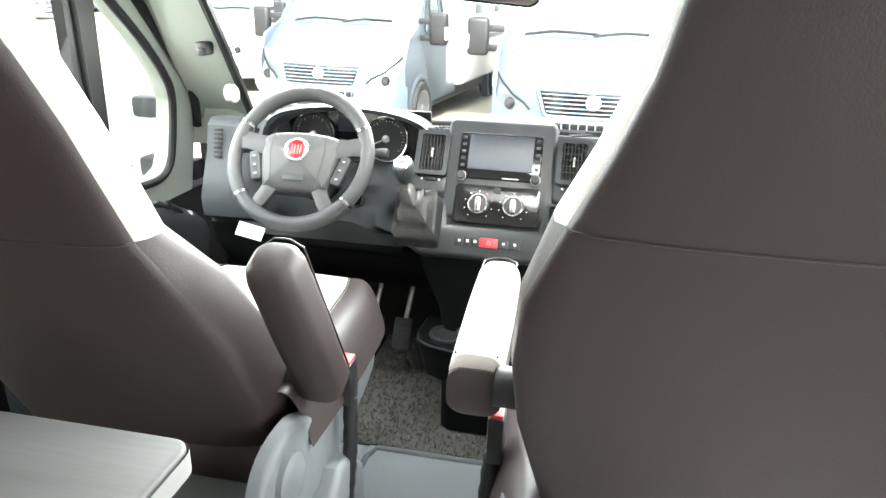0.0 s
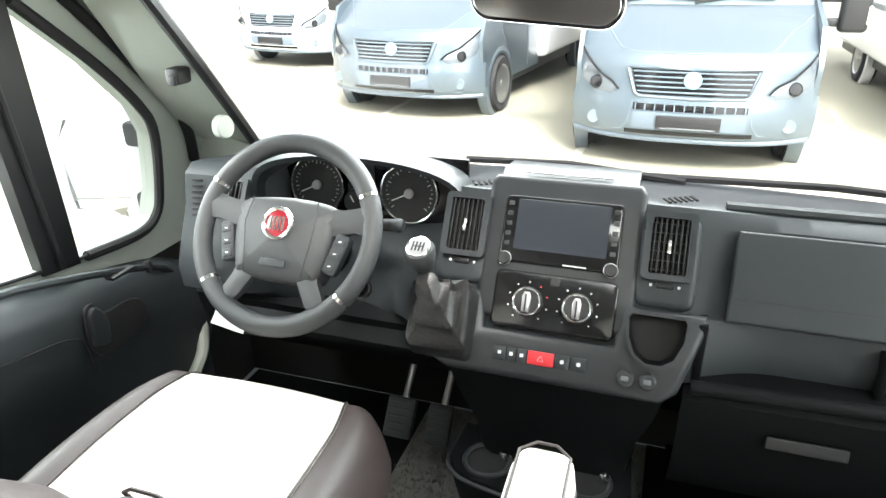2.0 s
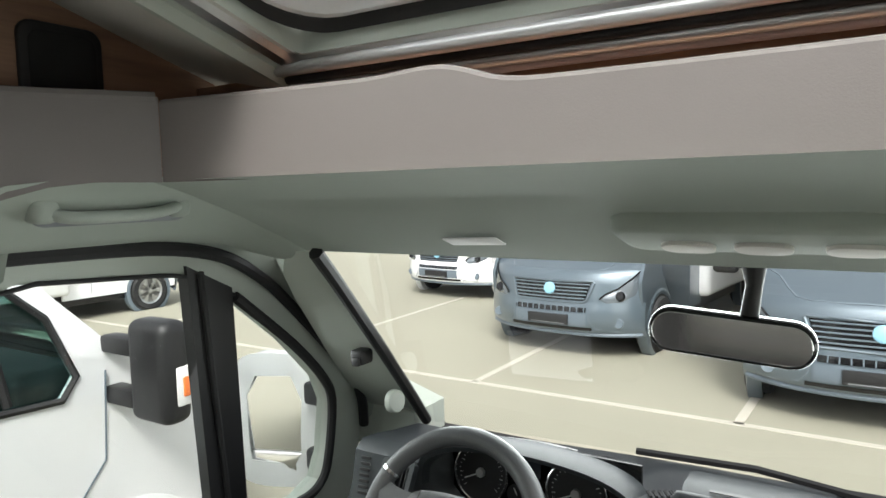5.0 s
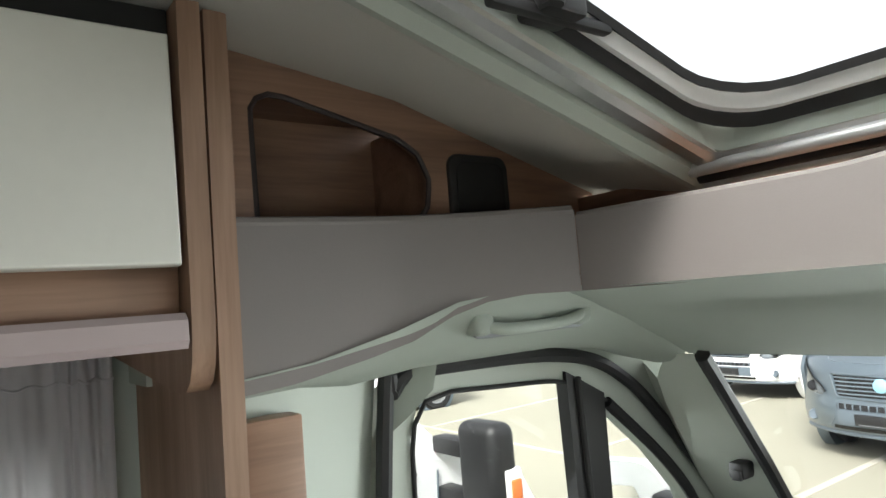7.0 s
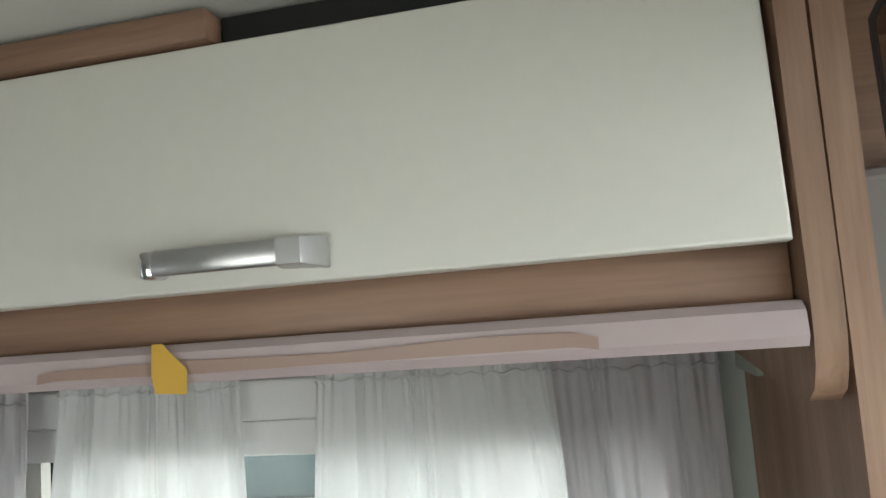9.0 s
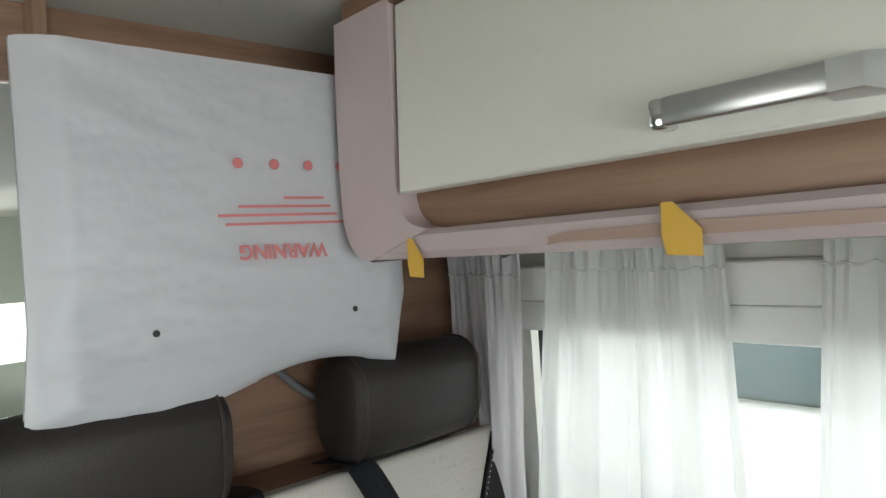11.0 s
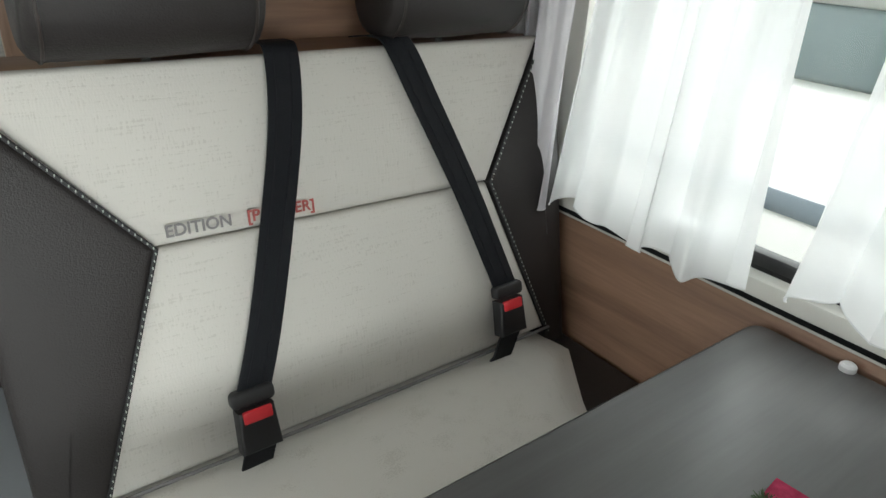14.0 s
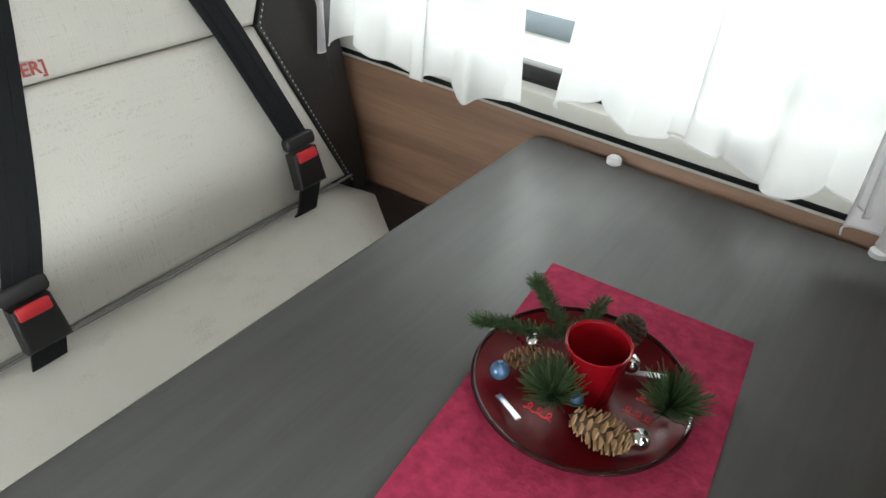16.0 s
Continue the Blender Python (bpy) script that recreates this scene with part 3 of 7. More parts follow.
def cab_side(s, side):
    """Lining round a cab door: rear pillar, roof cove and windscreen pillar."""
    def at(x, y, z):
        return Vector((-s * x, y, z))
    solid("trim_b_pillar_" + side, loft([[at(-0.79 - 0.03 * k - 0.15 * u ** 1.5, 0.64 + 0.27 * u, z) for u in (0, 0.2, 0.4, 0.6, 0.8, 1)] for k, z in ((0, 1.33), (1, 1.2), (3, 0.9), (5, 0.5), (6, 0.0))], close=False),
          M_TRIM, "pale grey plastic pillar trim behind the cab door", "trim", kind="structure")
    cove = []
    for y, zt, xt in ((0.62, 1.335, -0.755), (0.72, 1.345, -0.755), (0.83, 1.37, -0.75), (0.92, 1.40, -0.735), (1.05, 1.415, -0.70), (1.2, 1.405, -0.72), (1.33, 1.35, -0.74), (1.44, 1.285, -0.755)):
        zb, xb = 1.312 - max(0, y - 1.28) * 0.32, -0.845
        if y < 0.86:
            zb, xb = 1.295 + 0.02 * (y < 0.8), -0.80 - 0.12 * max(0, (y - 0.66) / 0.2) ** 1.5
        row = []
        for k in range(7):
            t = k / 6
            row.append(at(xt + (xb - xt) * t ** 1.6 - 0.01 * math.sin(math.pi * t), y, zt + (zb - zt) * t - 0.012 * math.sin(math.pi * t)))
        row.append(at(xb - 0.10, y, zb + 0.015))
        cove.append(row)
    solid("headliner_side_" + side, loft(cove, close=False), M_LINER, "pale moulded roof lining over the cab door", "headliner", kind="structure")
    pil = []
    for y, z, x0, x1 in ((1.43, 1.275, -0.735, -0.85), (1.49, 1.215, -0.745, -0.88), (1.68, 1.03, -0.79, -0.95), (1.84, 0.885, -0.825, -1.0), (1.95, 0.79, -0.85, -1.03)):
        row = []
        for k in range(8):
            t = k / 7
            row.append(at(x0 + (x1 - x0) * t, y + 0.01 - 0.025 * math.sin(math.pi * t) + 0.03 * t, z - 0.05 * t + 0.02 * math.sin(math.pi * t)))
        row.append(at(x1 - 0.12, y + 0.12, z))
        pil.append(row)
    solid("trim_a_pillar_" + side, loft(pil, close=False), M_TRIM, "pale grey windscreen pillar trim", "trim", kind="structure")
    solid("trim_windscreen_edge_" + side, tube([at(-0.72, 1.425, 1.275), at(-0.735, 1.485, 1.225), at(-0.775, 1.69, 1.03), at(-0.815, 1.86, 0.87), at(-0.835, 1.95, 0.78)], 0.014, 8),
          M_RUBBER, "black rubber edge of the windscreen", "trim", kind="structure")
    solid("trim_front_corner_" + side, loft([[at(-0.86, 1.93, 0.80), at(-1.06, 1.90, 0.86), at(-1.06, 1.90, 0.70), at(-0.86, 1.93, 0.70)], [at(-0.86, 2.08, 0.80), at(-1.06, 2.08, 0.86), at(-1.06, 2.08, 0.70), at(-0.86, 2.08, 0.70)]]),
          M_TRIM, "pale front corner below the windscreen", "trim", kind="structure")


def roof_edge(s, side):
    """Outer body edge along the slanting top of a cab door."""
    pts = arc([(y, z, 0) for y, z in DOOR[1:-1]], 4)
    rows = []
    for p in pts:
        x = door_x(p.y)
        rows.append([Vector((-s * (x + 0.005), p.x, p.y)), Vector((-s * (x + 0.03), p.x + 0.03, p.y + 0.03)), Vector((-s * (x + 0.05), p.x + 0.07, p.y + 0.07)), Vector((-s * (x - 0.02), p.x + 0.07, p.y + 0.07))])
    solid("trim_roof_edge_" + side, loft(rows, close=False), M_LINER, "pale body edge above the cab door", "trim", kind="structure")


roof_edge(-1, "left")
roof_edge(1, "right")
cab_side(-1, "left")
cab_side(1, "right")

# front roof lining down to the windscreen, with the shallow visor bay
def front_liner(u, v):
    x = -0.76 + 1.52 * u
    y, z = 1.085 + 0.355 * v, 1.405 - 0.075 * v - 0.052 * v * v
    bay = max(0.0, 1 - (abs(abs(x) - 0.40) / 0.27) ** 6) if abs(abs(x) - 0.40) < 0.27 else 0.0
    z -= 0.011 * bay * max(0, math.sin(math.pi * min(1, max(0, (v - 0.35) / 0.62)))) ** 0.5 if v > 0.35 else 0
    return Vector((x, y, z))


solid("headliner_front", grid(front_liner, 76, 20), M_LINER, "pale moulded roof lining above the windscreen", "headliner", kind="structure")
solid("trim_windscreen_header", loft([[Vector((x, 1.425, 1.286)), Vector((x, 1.445, 1.276)), Vector((x, 1.47, 1.285)), Vector((x, 1.44, 1.31))] for x in np.linspace(-0.76, 0.76, 9)]),
      M_LINER, "pale windscreen header strip", "trim", kind="structure")
ws = thing("windscreen", (0, 1.9, 0.8), "wide raked glass windscreen", "windscreen", kind="structure")
pane = part("pane", grid(lambda u, v: Vector(((-0.80 + 1.60 * u) * (1.10 - 0.16 * v), 1.955 - 0.50 * v + 0.05 * (1 - (2 * u - 1) ** 2), 0.775 + 0.50 * v)), 16, 8), M_SCREENGLASS, ws, smooth=True)
pane.visible_shadow = False

# roof light
sl = thing("roof_light", (0, 0.9, 1.6), "large tilting roof light with pale rail, silver frame and black seal", "skylight")


def rl(x, y, up=0.0):
    return Vector((x, y, slope(y) + up))


def rl_loop(hw, y0, y1, up, r=0.05):
    return [rl(p[0], p[1] + (y0 + y1) / 2, up) for p in rrect(2 * hw, y1 - y0, r, 5)]


part("rail", loft([rl_loop(0.575, 0.57, 1.235, 0.002, 0.02), rl_loop(0.57, 0.575, 1.23, -0.018, 0.02), rl_loop(0.555, 0.59, 1.212, -0.022, 0.02), rl_loop(0.54, 0.605, 1.196, -0.012, 0.02),
                   rl_loop(0.538, 0.607, 1.194, 0.0, 0.02), rl_loop(0.525, 0.62, 1.182, -0.004, 0.02), rl_loop(0.505, 0.64, 1.165, 0.002, 0.02), rl_loop(0.50, 0.645, 1.16, 0.03, 0.02)], caps=False), M_TRIM, sl, "cream blind rail round the opening")
part("rail_track", loft([rl_loop(0.536, 0.609, 1.192, -0.002, 0.02), rl_loop(0.530, 0.615, 1.187, -0.010, 0.02), rl_loop(0.514, 0.63, 1.172, -0.008, 0.02), rl_loop(0.508, 0.637, 1.168, 0.0, 0.02)], caps=False), M_STEEL, sl, "silver track")
part("reveal", loft([rl_loop(0.50, 0.645, 1.165, 0.0, 0.02), rl_loop(0.498, 0.647, 1.163, 0.04, 0.06)], caps=False), M_TRIM, sl)
part("seal", loft([rl_loop(0.503, 0.642, 1.168, 0.028, 0.07), rl_loop(0.492, 0.653, 1.157, 0.014, 0.07), rl_loop(0.482, 0.663, 1.147, 0.028, 0.07)], caps=False), M_RUBBER, sl, "black rubber seal")
part("glass_frame", loft([rl_loop(0.484, 0.661, 1.149, 0.026, 0.075), rl_loop(0.472, 0.673, 1.136, 0.022, 0.075), rl_loop(0.462, 0.683, 1.126, 0.034, 0.075)], caps=False), M_WHITE, sl, "white glass frame")
part("inner_seal", loft([rl_loop(0.463, 0.682, 1.127, 0.033, 0.08), rl_loop(0.458, 0.687, 1.122, 0.030, 0.08), rl_loop(0.454, 0.691, 1.118, 0.038, 0.08)], caps=False), M_RUBBER, sl)
p = part("pane", loft([rl_loop(0.47, 0.675, 1.135, 0.040, 0.08), rl_loop(0.47, 0.675, 1.135, 0.045, 0.08)]), M_GLASS, sl, smooth=False)
p.visible_shadow = False
for y, r, up, mt, lb in ((1.176, 0.0095, -0.010, M_ALU, "bright aluminium blind bar"), (1.194, 0.0075, -0.014, M_BLACK, ""), (1.207, 0.0085, -0.018, M_ALU, ""), (1.224, 0.0080, -0.018, M_FILM, "")):
    part("blind_bar", tube([rl(x, y, up) for x in (-0.545, -0.3, 0.0, 0.3, 0.545)], r, 12), mt, sl, lb)
lat = part("latch", join(box(-0.49, -0.445, 0.825, 0.880, slope(0.86) + 0.006, slope(0.86) + 0.034, 0.006), box(-0.472, -0.458, 0.77, 0.93, slope(0.86) + 0.004, slope(0.86) + 0.016, 0.004)), M_BLACK, sl, "black latch")
part("latch_knob", lathe([(0.012, -0.012), (0.016, 0.0), (0.012, 0.014)], 12, Matrix.Translation((-0.447, 0.83, slope(0.86) + 0.02))), M_BLACK, lat)

# ------------------------------------------------------------------ shelf over the cab
sh = thing("cab_shelf", (0, 1.1, 1.4), "mauve padded shelf panel with a wavy rim over the cab", "shelf")
def rim_top(x):
    a = abs(x)
    return 1.505 - 0.017 / (1 + math.exp((a - 0.215) * 60)) + 0.006 * math.exp(-((a - 0.27) / 0.05) ** 2)
def shelf_front(u, v):
    x = -0.665 + 1.33 * u
    y = 1.078 + 0.05 * (1 - (x / 0.665) ** 2)
    return Vector((x, y, 1.402 + (rim_top(x) - 1.402) * v))
part("front_panel", grid(shelf_front, 90, 8, 0.012), M_MAUVE, sh)
part("front_rim", tube([shelf_front(u, 1.0) + Vector((0, 0.006, 0)) for u in np.linspace(0, 1, 90)], 0.0055, 8), M_MAUVE, sh)
for s in (-1, 1):
    def shelf_side(u, v, s=s):
        y = 0.612 + 0.465 * u
        x = -0.757 + 0.092 * max(0, (u - 0.45) / 0.55) ** 1.7
        zt = 1.505 + 0.008 * u
        zb = float(np.interp(y, (0.61, 0.70, 0.80, 0.86, 0.912, 0.96, 1.01, 1.08), (1.316, 1.324, 1.342, 1.356, 1.382, 1.397, 1.403, 1.402)))
        return Vector((-s * x, y, zb + (zt - zb) * v))
    part("side_panel", grid(shelf_side, 40, 8, 0.012), M_MAUVE, sh)
    part("side_rim", tube([shelf_side(u, 1.0) + Vector((-s * -0.006, 0, 0)) for u in np.linspace(0, 1, 30)], 0.0075, 8), M_MAUVE, sh)
part("shelf_board", box(-0.80, 0.80, 1.152, 1.262, 1.425, 1.437, 0), M_WOODX, sh)
for s in (-1, 1):
    part("side_board", box(*sorted((s * 0.775, s * 0.819)), 0.64, 1.14, 1.425, 1.437, 0), M_WOOD, sh)
solid("panel_shelf_front", box(-0.86, 0.86, 1.262, 1.28, 1.40, 1.56, 0.001), M_WOODX, "dark wood panel at the front of the cab shelf", "panel", kind="structure")


def cubby_panel(s, side):
    outline = [(0.612, 1.40), (1.30, 1.40), (1.30, slope(1.30) + 0.062), (0.90, slope(0.90) + 0.062), (0.612, slope(0.612) + 0.02)]
    hole = [(0.690, 1.50), (0.688, 1.655), (0.700, 1.676), (0.725, 1.678), (0.90, 1.636), (0.935, 1.615), (0.951, 1.578), (0.945, 1.54), (0.925, 1.515), (0.90, 1.505), (0.72, 1.505)]
    wd = thing("side_panel_wood", (s * 0.82, 0.95, 1.4), "wood side panel with an open rounded cubby", "panel")
    part("panel", holed(outline, hole, lambda y, z: (s * 0.82, y, z), (s * 0.015, 0, 0), 90), M_WOOD, wd)
    cc = (0.82, 1.58)
    lp = radial(hole, cc, [2 * math.pi * i / 60 for i in range(60)])
    part("cubby_rim", tube([(s * 0.822, y, z) for y, z in lp], 0.004, 6, True), M_BROWN, wd)
    part("cubby_back", box(*sorted((s * 1.00, s * 1.015)), 0.65, 1.0, 1.46, 1.72, 0), M_WOOD, wd, "shaded wooden back")
    part("cubby_top", box(*sorted((s * 0.836, s * 1.0)), 0.655, 0.98, 1.700, 1.712, 0), M_WOOD, wd)
    part("cubby_floor", box(*sorted((s * 0.836, s * 1.0)), 0.66, 1.0, 1.475, 1.49, 0), M_WOOD, wd)
    part("cubby_end", box(*sorted((s * 0.836, s * 1.0)), 0.965, 0.98, 1.48, 1.68, 0), M_WOOD, wd)
    v = thing("speaker_grille", (s * 0.81, 1.04, 1.57), "dark rounded speaker grille on the wood panel", "speaker")
    lp = [(p[0] * 1.0, p[1]) for p in rrect(0.115, 0.16, 0.02)]
    part("housing", slab(lp, frame_m((s * 0.82, 1.04, 1.54), (0, -s, 0), (0, 0, 1)), 0.008, 0.004), M_BLACK, v)
    part("mesh", slab([(p[0] * 0.8, p[1] * 0.85) for p in lp], frame_m((s * 0.812, 1.04, 1.54), (0, -s, 0), (0, 0, 1)), 0.002, 0.001), M_DARK, v)


cubby_panel(-1, "left")
cubby_panel(1, "right")

# grab handle over the driver's door
gh = thing("grab_handle", (-0.79, 1.1, 1.36), "pale grey folding grab handle in a recess over the cab door", "handle")
# no hollow here: a darker plate paints the recess shade
part("recess", slab(rrect(0.235, 0.050, 0.022, 6), frame_m((-0.752, 1.065, 1.372), (0, 1, 0), (0.25, 0, 0.97)), 0.004, 0.002), M_SEATPLASTIC, gh, "darker grey plate drawn for the recess shade")
part("grip", tube(arc([(-0.750, 0.965, 1.368), (-0.735, 0.985, 1.360), (-0.730, 1.02, 1.358), (-0.730, 1.10, 1.360), (-0.735, 1.14, 1.366), (-0.750, 1.165, 1.372)], 5), 0.0085, 10), M_LINER, gh)
for y in (0.965, 1.160):
    part("mount", box(-0.775, -0.735, y - 0.018, y + 0.018, 1.352, 1.386, 0.012, 3), M_LINER, gh)

# visor label, roof lamp console, mirror
solid("visor_label", slab(rrect(0.085, 0.034, 0.003), frame_m((-0.333, 1.322, 1.3125), (1, 0, 0.03), (0, -0.93, 0.34)), 0.0015, 0.0005), M_WHITE, "small white sticker on the roof lining", "label")
rc = thing("roof_console", (0, 1.3, 1.33), "pale moulded reading lamp console", "lamp")
part("body", slab(rrect(0.36, 0.12, 0.03), frame_m((0.05, 1.325, 1.345), (1, 0, 0), (0, -0.95, 0.28)), 0.03, 0.012), M_LINER, rc)
for x in (-0.05, 0.03, 0.12):
    part("lamp_lens", slab(rrect(0.06, 0.05, 0.02), frame_m((x, 1.33, 1.3125), (1, 0, 0), (0, -0.95, 0.28)), 0.005, 0.002), M_CEIL, rc)
mi = thing("rear_view_mirror", (-0.02, 1.45, 1.18), "black rear-view mirror on a stalk", "mirror")
mm = frame_m((-0.021, 1.44, 1.183), (0.994, 0.07, -0.075), (0.075, 0.02, 0.997))
part("housing", slab([(p[0], p[1]) for p in rrect(0.206, 0.062, 0.03, 6)], mm @ pose(0, 0, -0.02), 0.022, 0.008), M_GLOSS, mi)
part("mirror_glass", slab(rrect(0.195, 0.051, 0.025, 6), mm @ pose(0, 0, 0.0015), 0.002, 0.001), M_MIRROR, mi, smooth=False)
part("stalk", tube([(-0.0, 1.455, 1.20), (0.005, 1.47, 1.25), (0.005, 1.455, 1.30)], [0.012, 0.011, 0.02], 10), M_BLACK, mi)
sp = solid("pillar_speaker", lathe([(0.0, 0.006), (0.024, 0.006), (0.027, 0.003), (0.028, -0.01)], 24, frame_m((-0.805, 1.775, 0.885), (0.2, 0.75, -0.6), (0.0, 0.62, 0.78))), M_TRIM, "round pale speaker cover on the windscreen pillar", "speaker")
solid("pillar_sensor", join(box(-0.835, -0.80, 1.645, 1.69, 1.0, 1.035, 0.008), box(-0.825, -0.805, 1.64, 1.65, 1.0, 1.02, 0.003)), M_BLACK, "small black clip on the windscreen pillar", "clip")

# ------------------------------------------------------------------ dashboard
def dp(x, z, out=0.0):
    """A place on the raked dash face; out: metres towards the cabin."""
    return Vector((x, 1.6 + 0.6 * (z - 0.84) - 0.857 * out, z + 0.514 * out))


FACE_X, FACE_Y = Vector((1, 0, 0)), Vector((0, 0.514, 0.857))


def fm(x, z, out=0.0):
    """A pose on the dash face: local x right, y up the face, z towards the cabin."""
    return frame_m(dp(x, z, out), FACE_X, FACE_Y)


dash = thing("dashboard", (0, 1.7, 0), "dark grey moulded plastic dashboard of a van cab", "dashboard")


def dash_row(x):
    """The profile of the dash from the windscreen to its lower edge at x."""
    bulge = math.exp(-((x + 0.02) / 0.30) ** 6)
    wheel = math.exp(-((x + 0.42) / 0.20) ** 4)
    yt = 1.96 - 0.10 * (x / 0.9) ** 2
    rows = [(yt, 0.79), (1.86, 0.806), (1.76, 0.822 + 0.004 * bulge), (1.68, 0.838), (1.64 - 0.03 * bulge, 0.842 + 0.012 * bulge), (1.615 - 0.03 * bulge, 0.825)]
    rows += [(1.60 - 0.04 * bulge + 0.05 * wheel, 0.76), (1.57 - 0.05 * bulge + 0.08 * wheel, 0.70), (1.545 - 0.06 * bulge + 0.08 * wheel, 0.64), (1.55 - 0.07 * bulge + 0.06 * wheel, 0.59), (1.60, 0.565), (1.75, 0.56)]
    bay = 1 / (1 + math.exp(-(x + 0.60) * 90)) / (1 + math.exp((x + 0.225) * 90))
    return [(y + (1.735 - y) * bay if (z > 0.72 and y < 1.735) else y, z - 0.02 * bay if z > 0.8 else z) for y, z in rows]


part("body", loft([[Vector((x, y, z)) for y, z in dash_row(x)] for x in np.linspace(-0.785, 0.98, 121)], close=False), M_DASH, dash)
# lower body and knee panel carry their shade in the colour
part("lower_body", loft([[Vector((x, y, z)) for y, z in ((1.62, 0.60), (1.585, 0.56), (1.60, 0.50), (1.68, 0.40), (1.85, 0.30), (2.05, 0.25))] for x in np.linspace(-0.80, 0.98, 9)], close=False), M_DASH_SHADE, dash)
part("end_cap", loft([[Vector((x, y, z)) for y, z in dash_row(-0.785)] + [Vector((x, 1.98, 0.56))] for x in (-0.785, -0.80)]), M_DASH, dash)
part("knee_panel", loft([[Vector((x, y, z)) for y, z in ((1.50, 0.60), (1.475, 0.58), (1.485, 0.56), (1.60, 0.50))] for x in np.linspace(-0.66, -0.22, 9)], close=False), M_DASH_SHADE, dash, "knee panel below the wheel, darkened for shade")

# instrument hood and dials
hood = []
for i in range(25):
    a = math.pi * i / 24
    cx, cz = -0.405 - 0.225 * math.cos(a), 0.80 + 0.098 * math.sin(a) ** 0.55
    hood.append([Vector((cx, 1.70, cz - 0.035)), Vector((cx, 1.675, cz - 0.004)), Vector((cx, 1.625, cz + 0.002)), Vector((cx, 1.60, cz - 0.004)), Vector((cx * 0.97 - 0.012, 1.605, cz - 0.014)), Vector((cx * 0.95 - 0.02, 1.70, cz - 0.03))])
cl = part("instrument_hood", loft(hood, close=False), M_DASH, dash, "black hood over the dials")
part("instrument_panel", box(-0.62, -0.20, 1.69, 1.70, 0.73, 0.88, 0.002), M_GLOSS, dash)
for x in (-0.527, -0.322):
    m = frame_m((x, 1.688, 0.802), (1, 0, 0), (0, 0.12, 1))
    g = part("dial", lathe([(0.0, 0.0), (0.056, 0.0), (0.058, 0.004)], 40, m), M_BLACK, dash, "round black dial with white marks")
    part("dial_ring", tube([m @ Vector((0.060 * math.cos(2 * math.pi * k / 40), 0.060 * math.sin(2 * math.pi * k / 40), 0.006)) for k in range(40)], 0.0028, 8, True), M_CHROME, g)
    tick = bmesh.new()
    for k in range(25):
        a = radians(-40 + 260 * k / 24)
        l = 0.007 if k % 3 == 0 else 0.003
        t = box(0.050 - l, 0.050, -0.0005, 0.0005, 0.0042, 0.0048, 0, m=m @ Matrix.Rotation(a, 4, "Z"))
        tick = join(tick, t)
    part("dial_marks", tick, M_WHITE, g, smooth=False)
    part("needle", box(0.0, 0.040, -0.0012, 0.0012, 0.006, 0.008, 0, m=m @ Matrix.Rotation(radians(205), 4, "Z")), M_WHITE, g)
    part("needle_hub", lathe([(0.0, 0.012), (0.009, 0.011), (0.010, 0.004)], 16, m), M_STEEL, g)
part("display", box(-0.455, -0.395, 1.684, 1.689, 0.815, 0.868, 0.002), M_SCREEN, dash, "small grey trip display")
for x in (-0.445, -0.405):
    m = frame_m((x, 1.686, 0.772), (1, 0, 0), (0, 0.12, 1))
    part("small_gauge", lathe([(0.0, 0.0), (0.022, 0.0), (0.023, 0.003)], 24, m), M_BLACK, dash)
    part("needle", box(0, 0.016, -0.001, 0.001, 0.003, 0.005, 0, m=m @ Matrix.Rotation(radians(120), 4, "Z")), M_WHITE, dash)


def air_vent(x, z, w, h, slats, wheel=True):
    m = fm(x, z)
    v = part("air_vent", holed(rrect(w + 0.022, h + 0.02, 0.008), rrect(w, h, 0.004), lambda a, b: m @ Vector((a, b, 0.022)), m.to_3x3() @ Vector((0, 0, -0.018)), 48), M_DASH, dash, "black slatted air vent")
    # black back plate paints the shade behind the slats
    part("vent_back", slab(rrect(w + 0.004, h + 0.004, 0.003), m @ pose(0, 0, 0.0055), 0.002, 0.001), M_DARK, v)
    for i in range(slats):
        px = -w / 2 + w * (i + 0.5) / slats
        part("slat", box(px - 0.0016, px + 0.0016, -h / 2, h / 2, 0.008, 0.0205, 0.001, 1, m=m), M_BLACK, v)
    for i in range(6):
        py = -h / 2 + h * (i + 0.5) / 6
        part("cross_slat", box(-w / 2, w / 2, py - 0.001, py + 0.001, 0.008, 0.013, 0, m=m), M_BLACK, v)
    part("vent_tab", box(-0.0035, 0.0035, -0.014, 0.010, 0.016, 0.026, 0.003, m=m), M_CHROME, v, "chrome vent tab")
    if wheel:
        part("vent_wheel", box(-0.014, 0.014, -h / 2 - 0.022, -h / 2 - 0.013, 0.0, 0.012, 0.003, m=m), M_BLACK, v)
        for sx in (-0.022, 0.022):
            part("vent_mark", lathe([(0, 0.001), (0.0025, 0.001), (0.0028, 0)], 8, m @ pose(sx, -h / 2 - 0.018, 0.006)), M_WHITE, v)


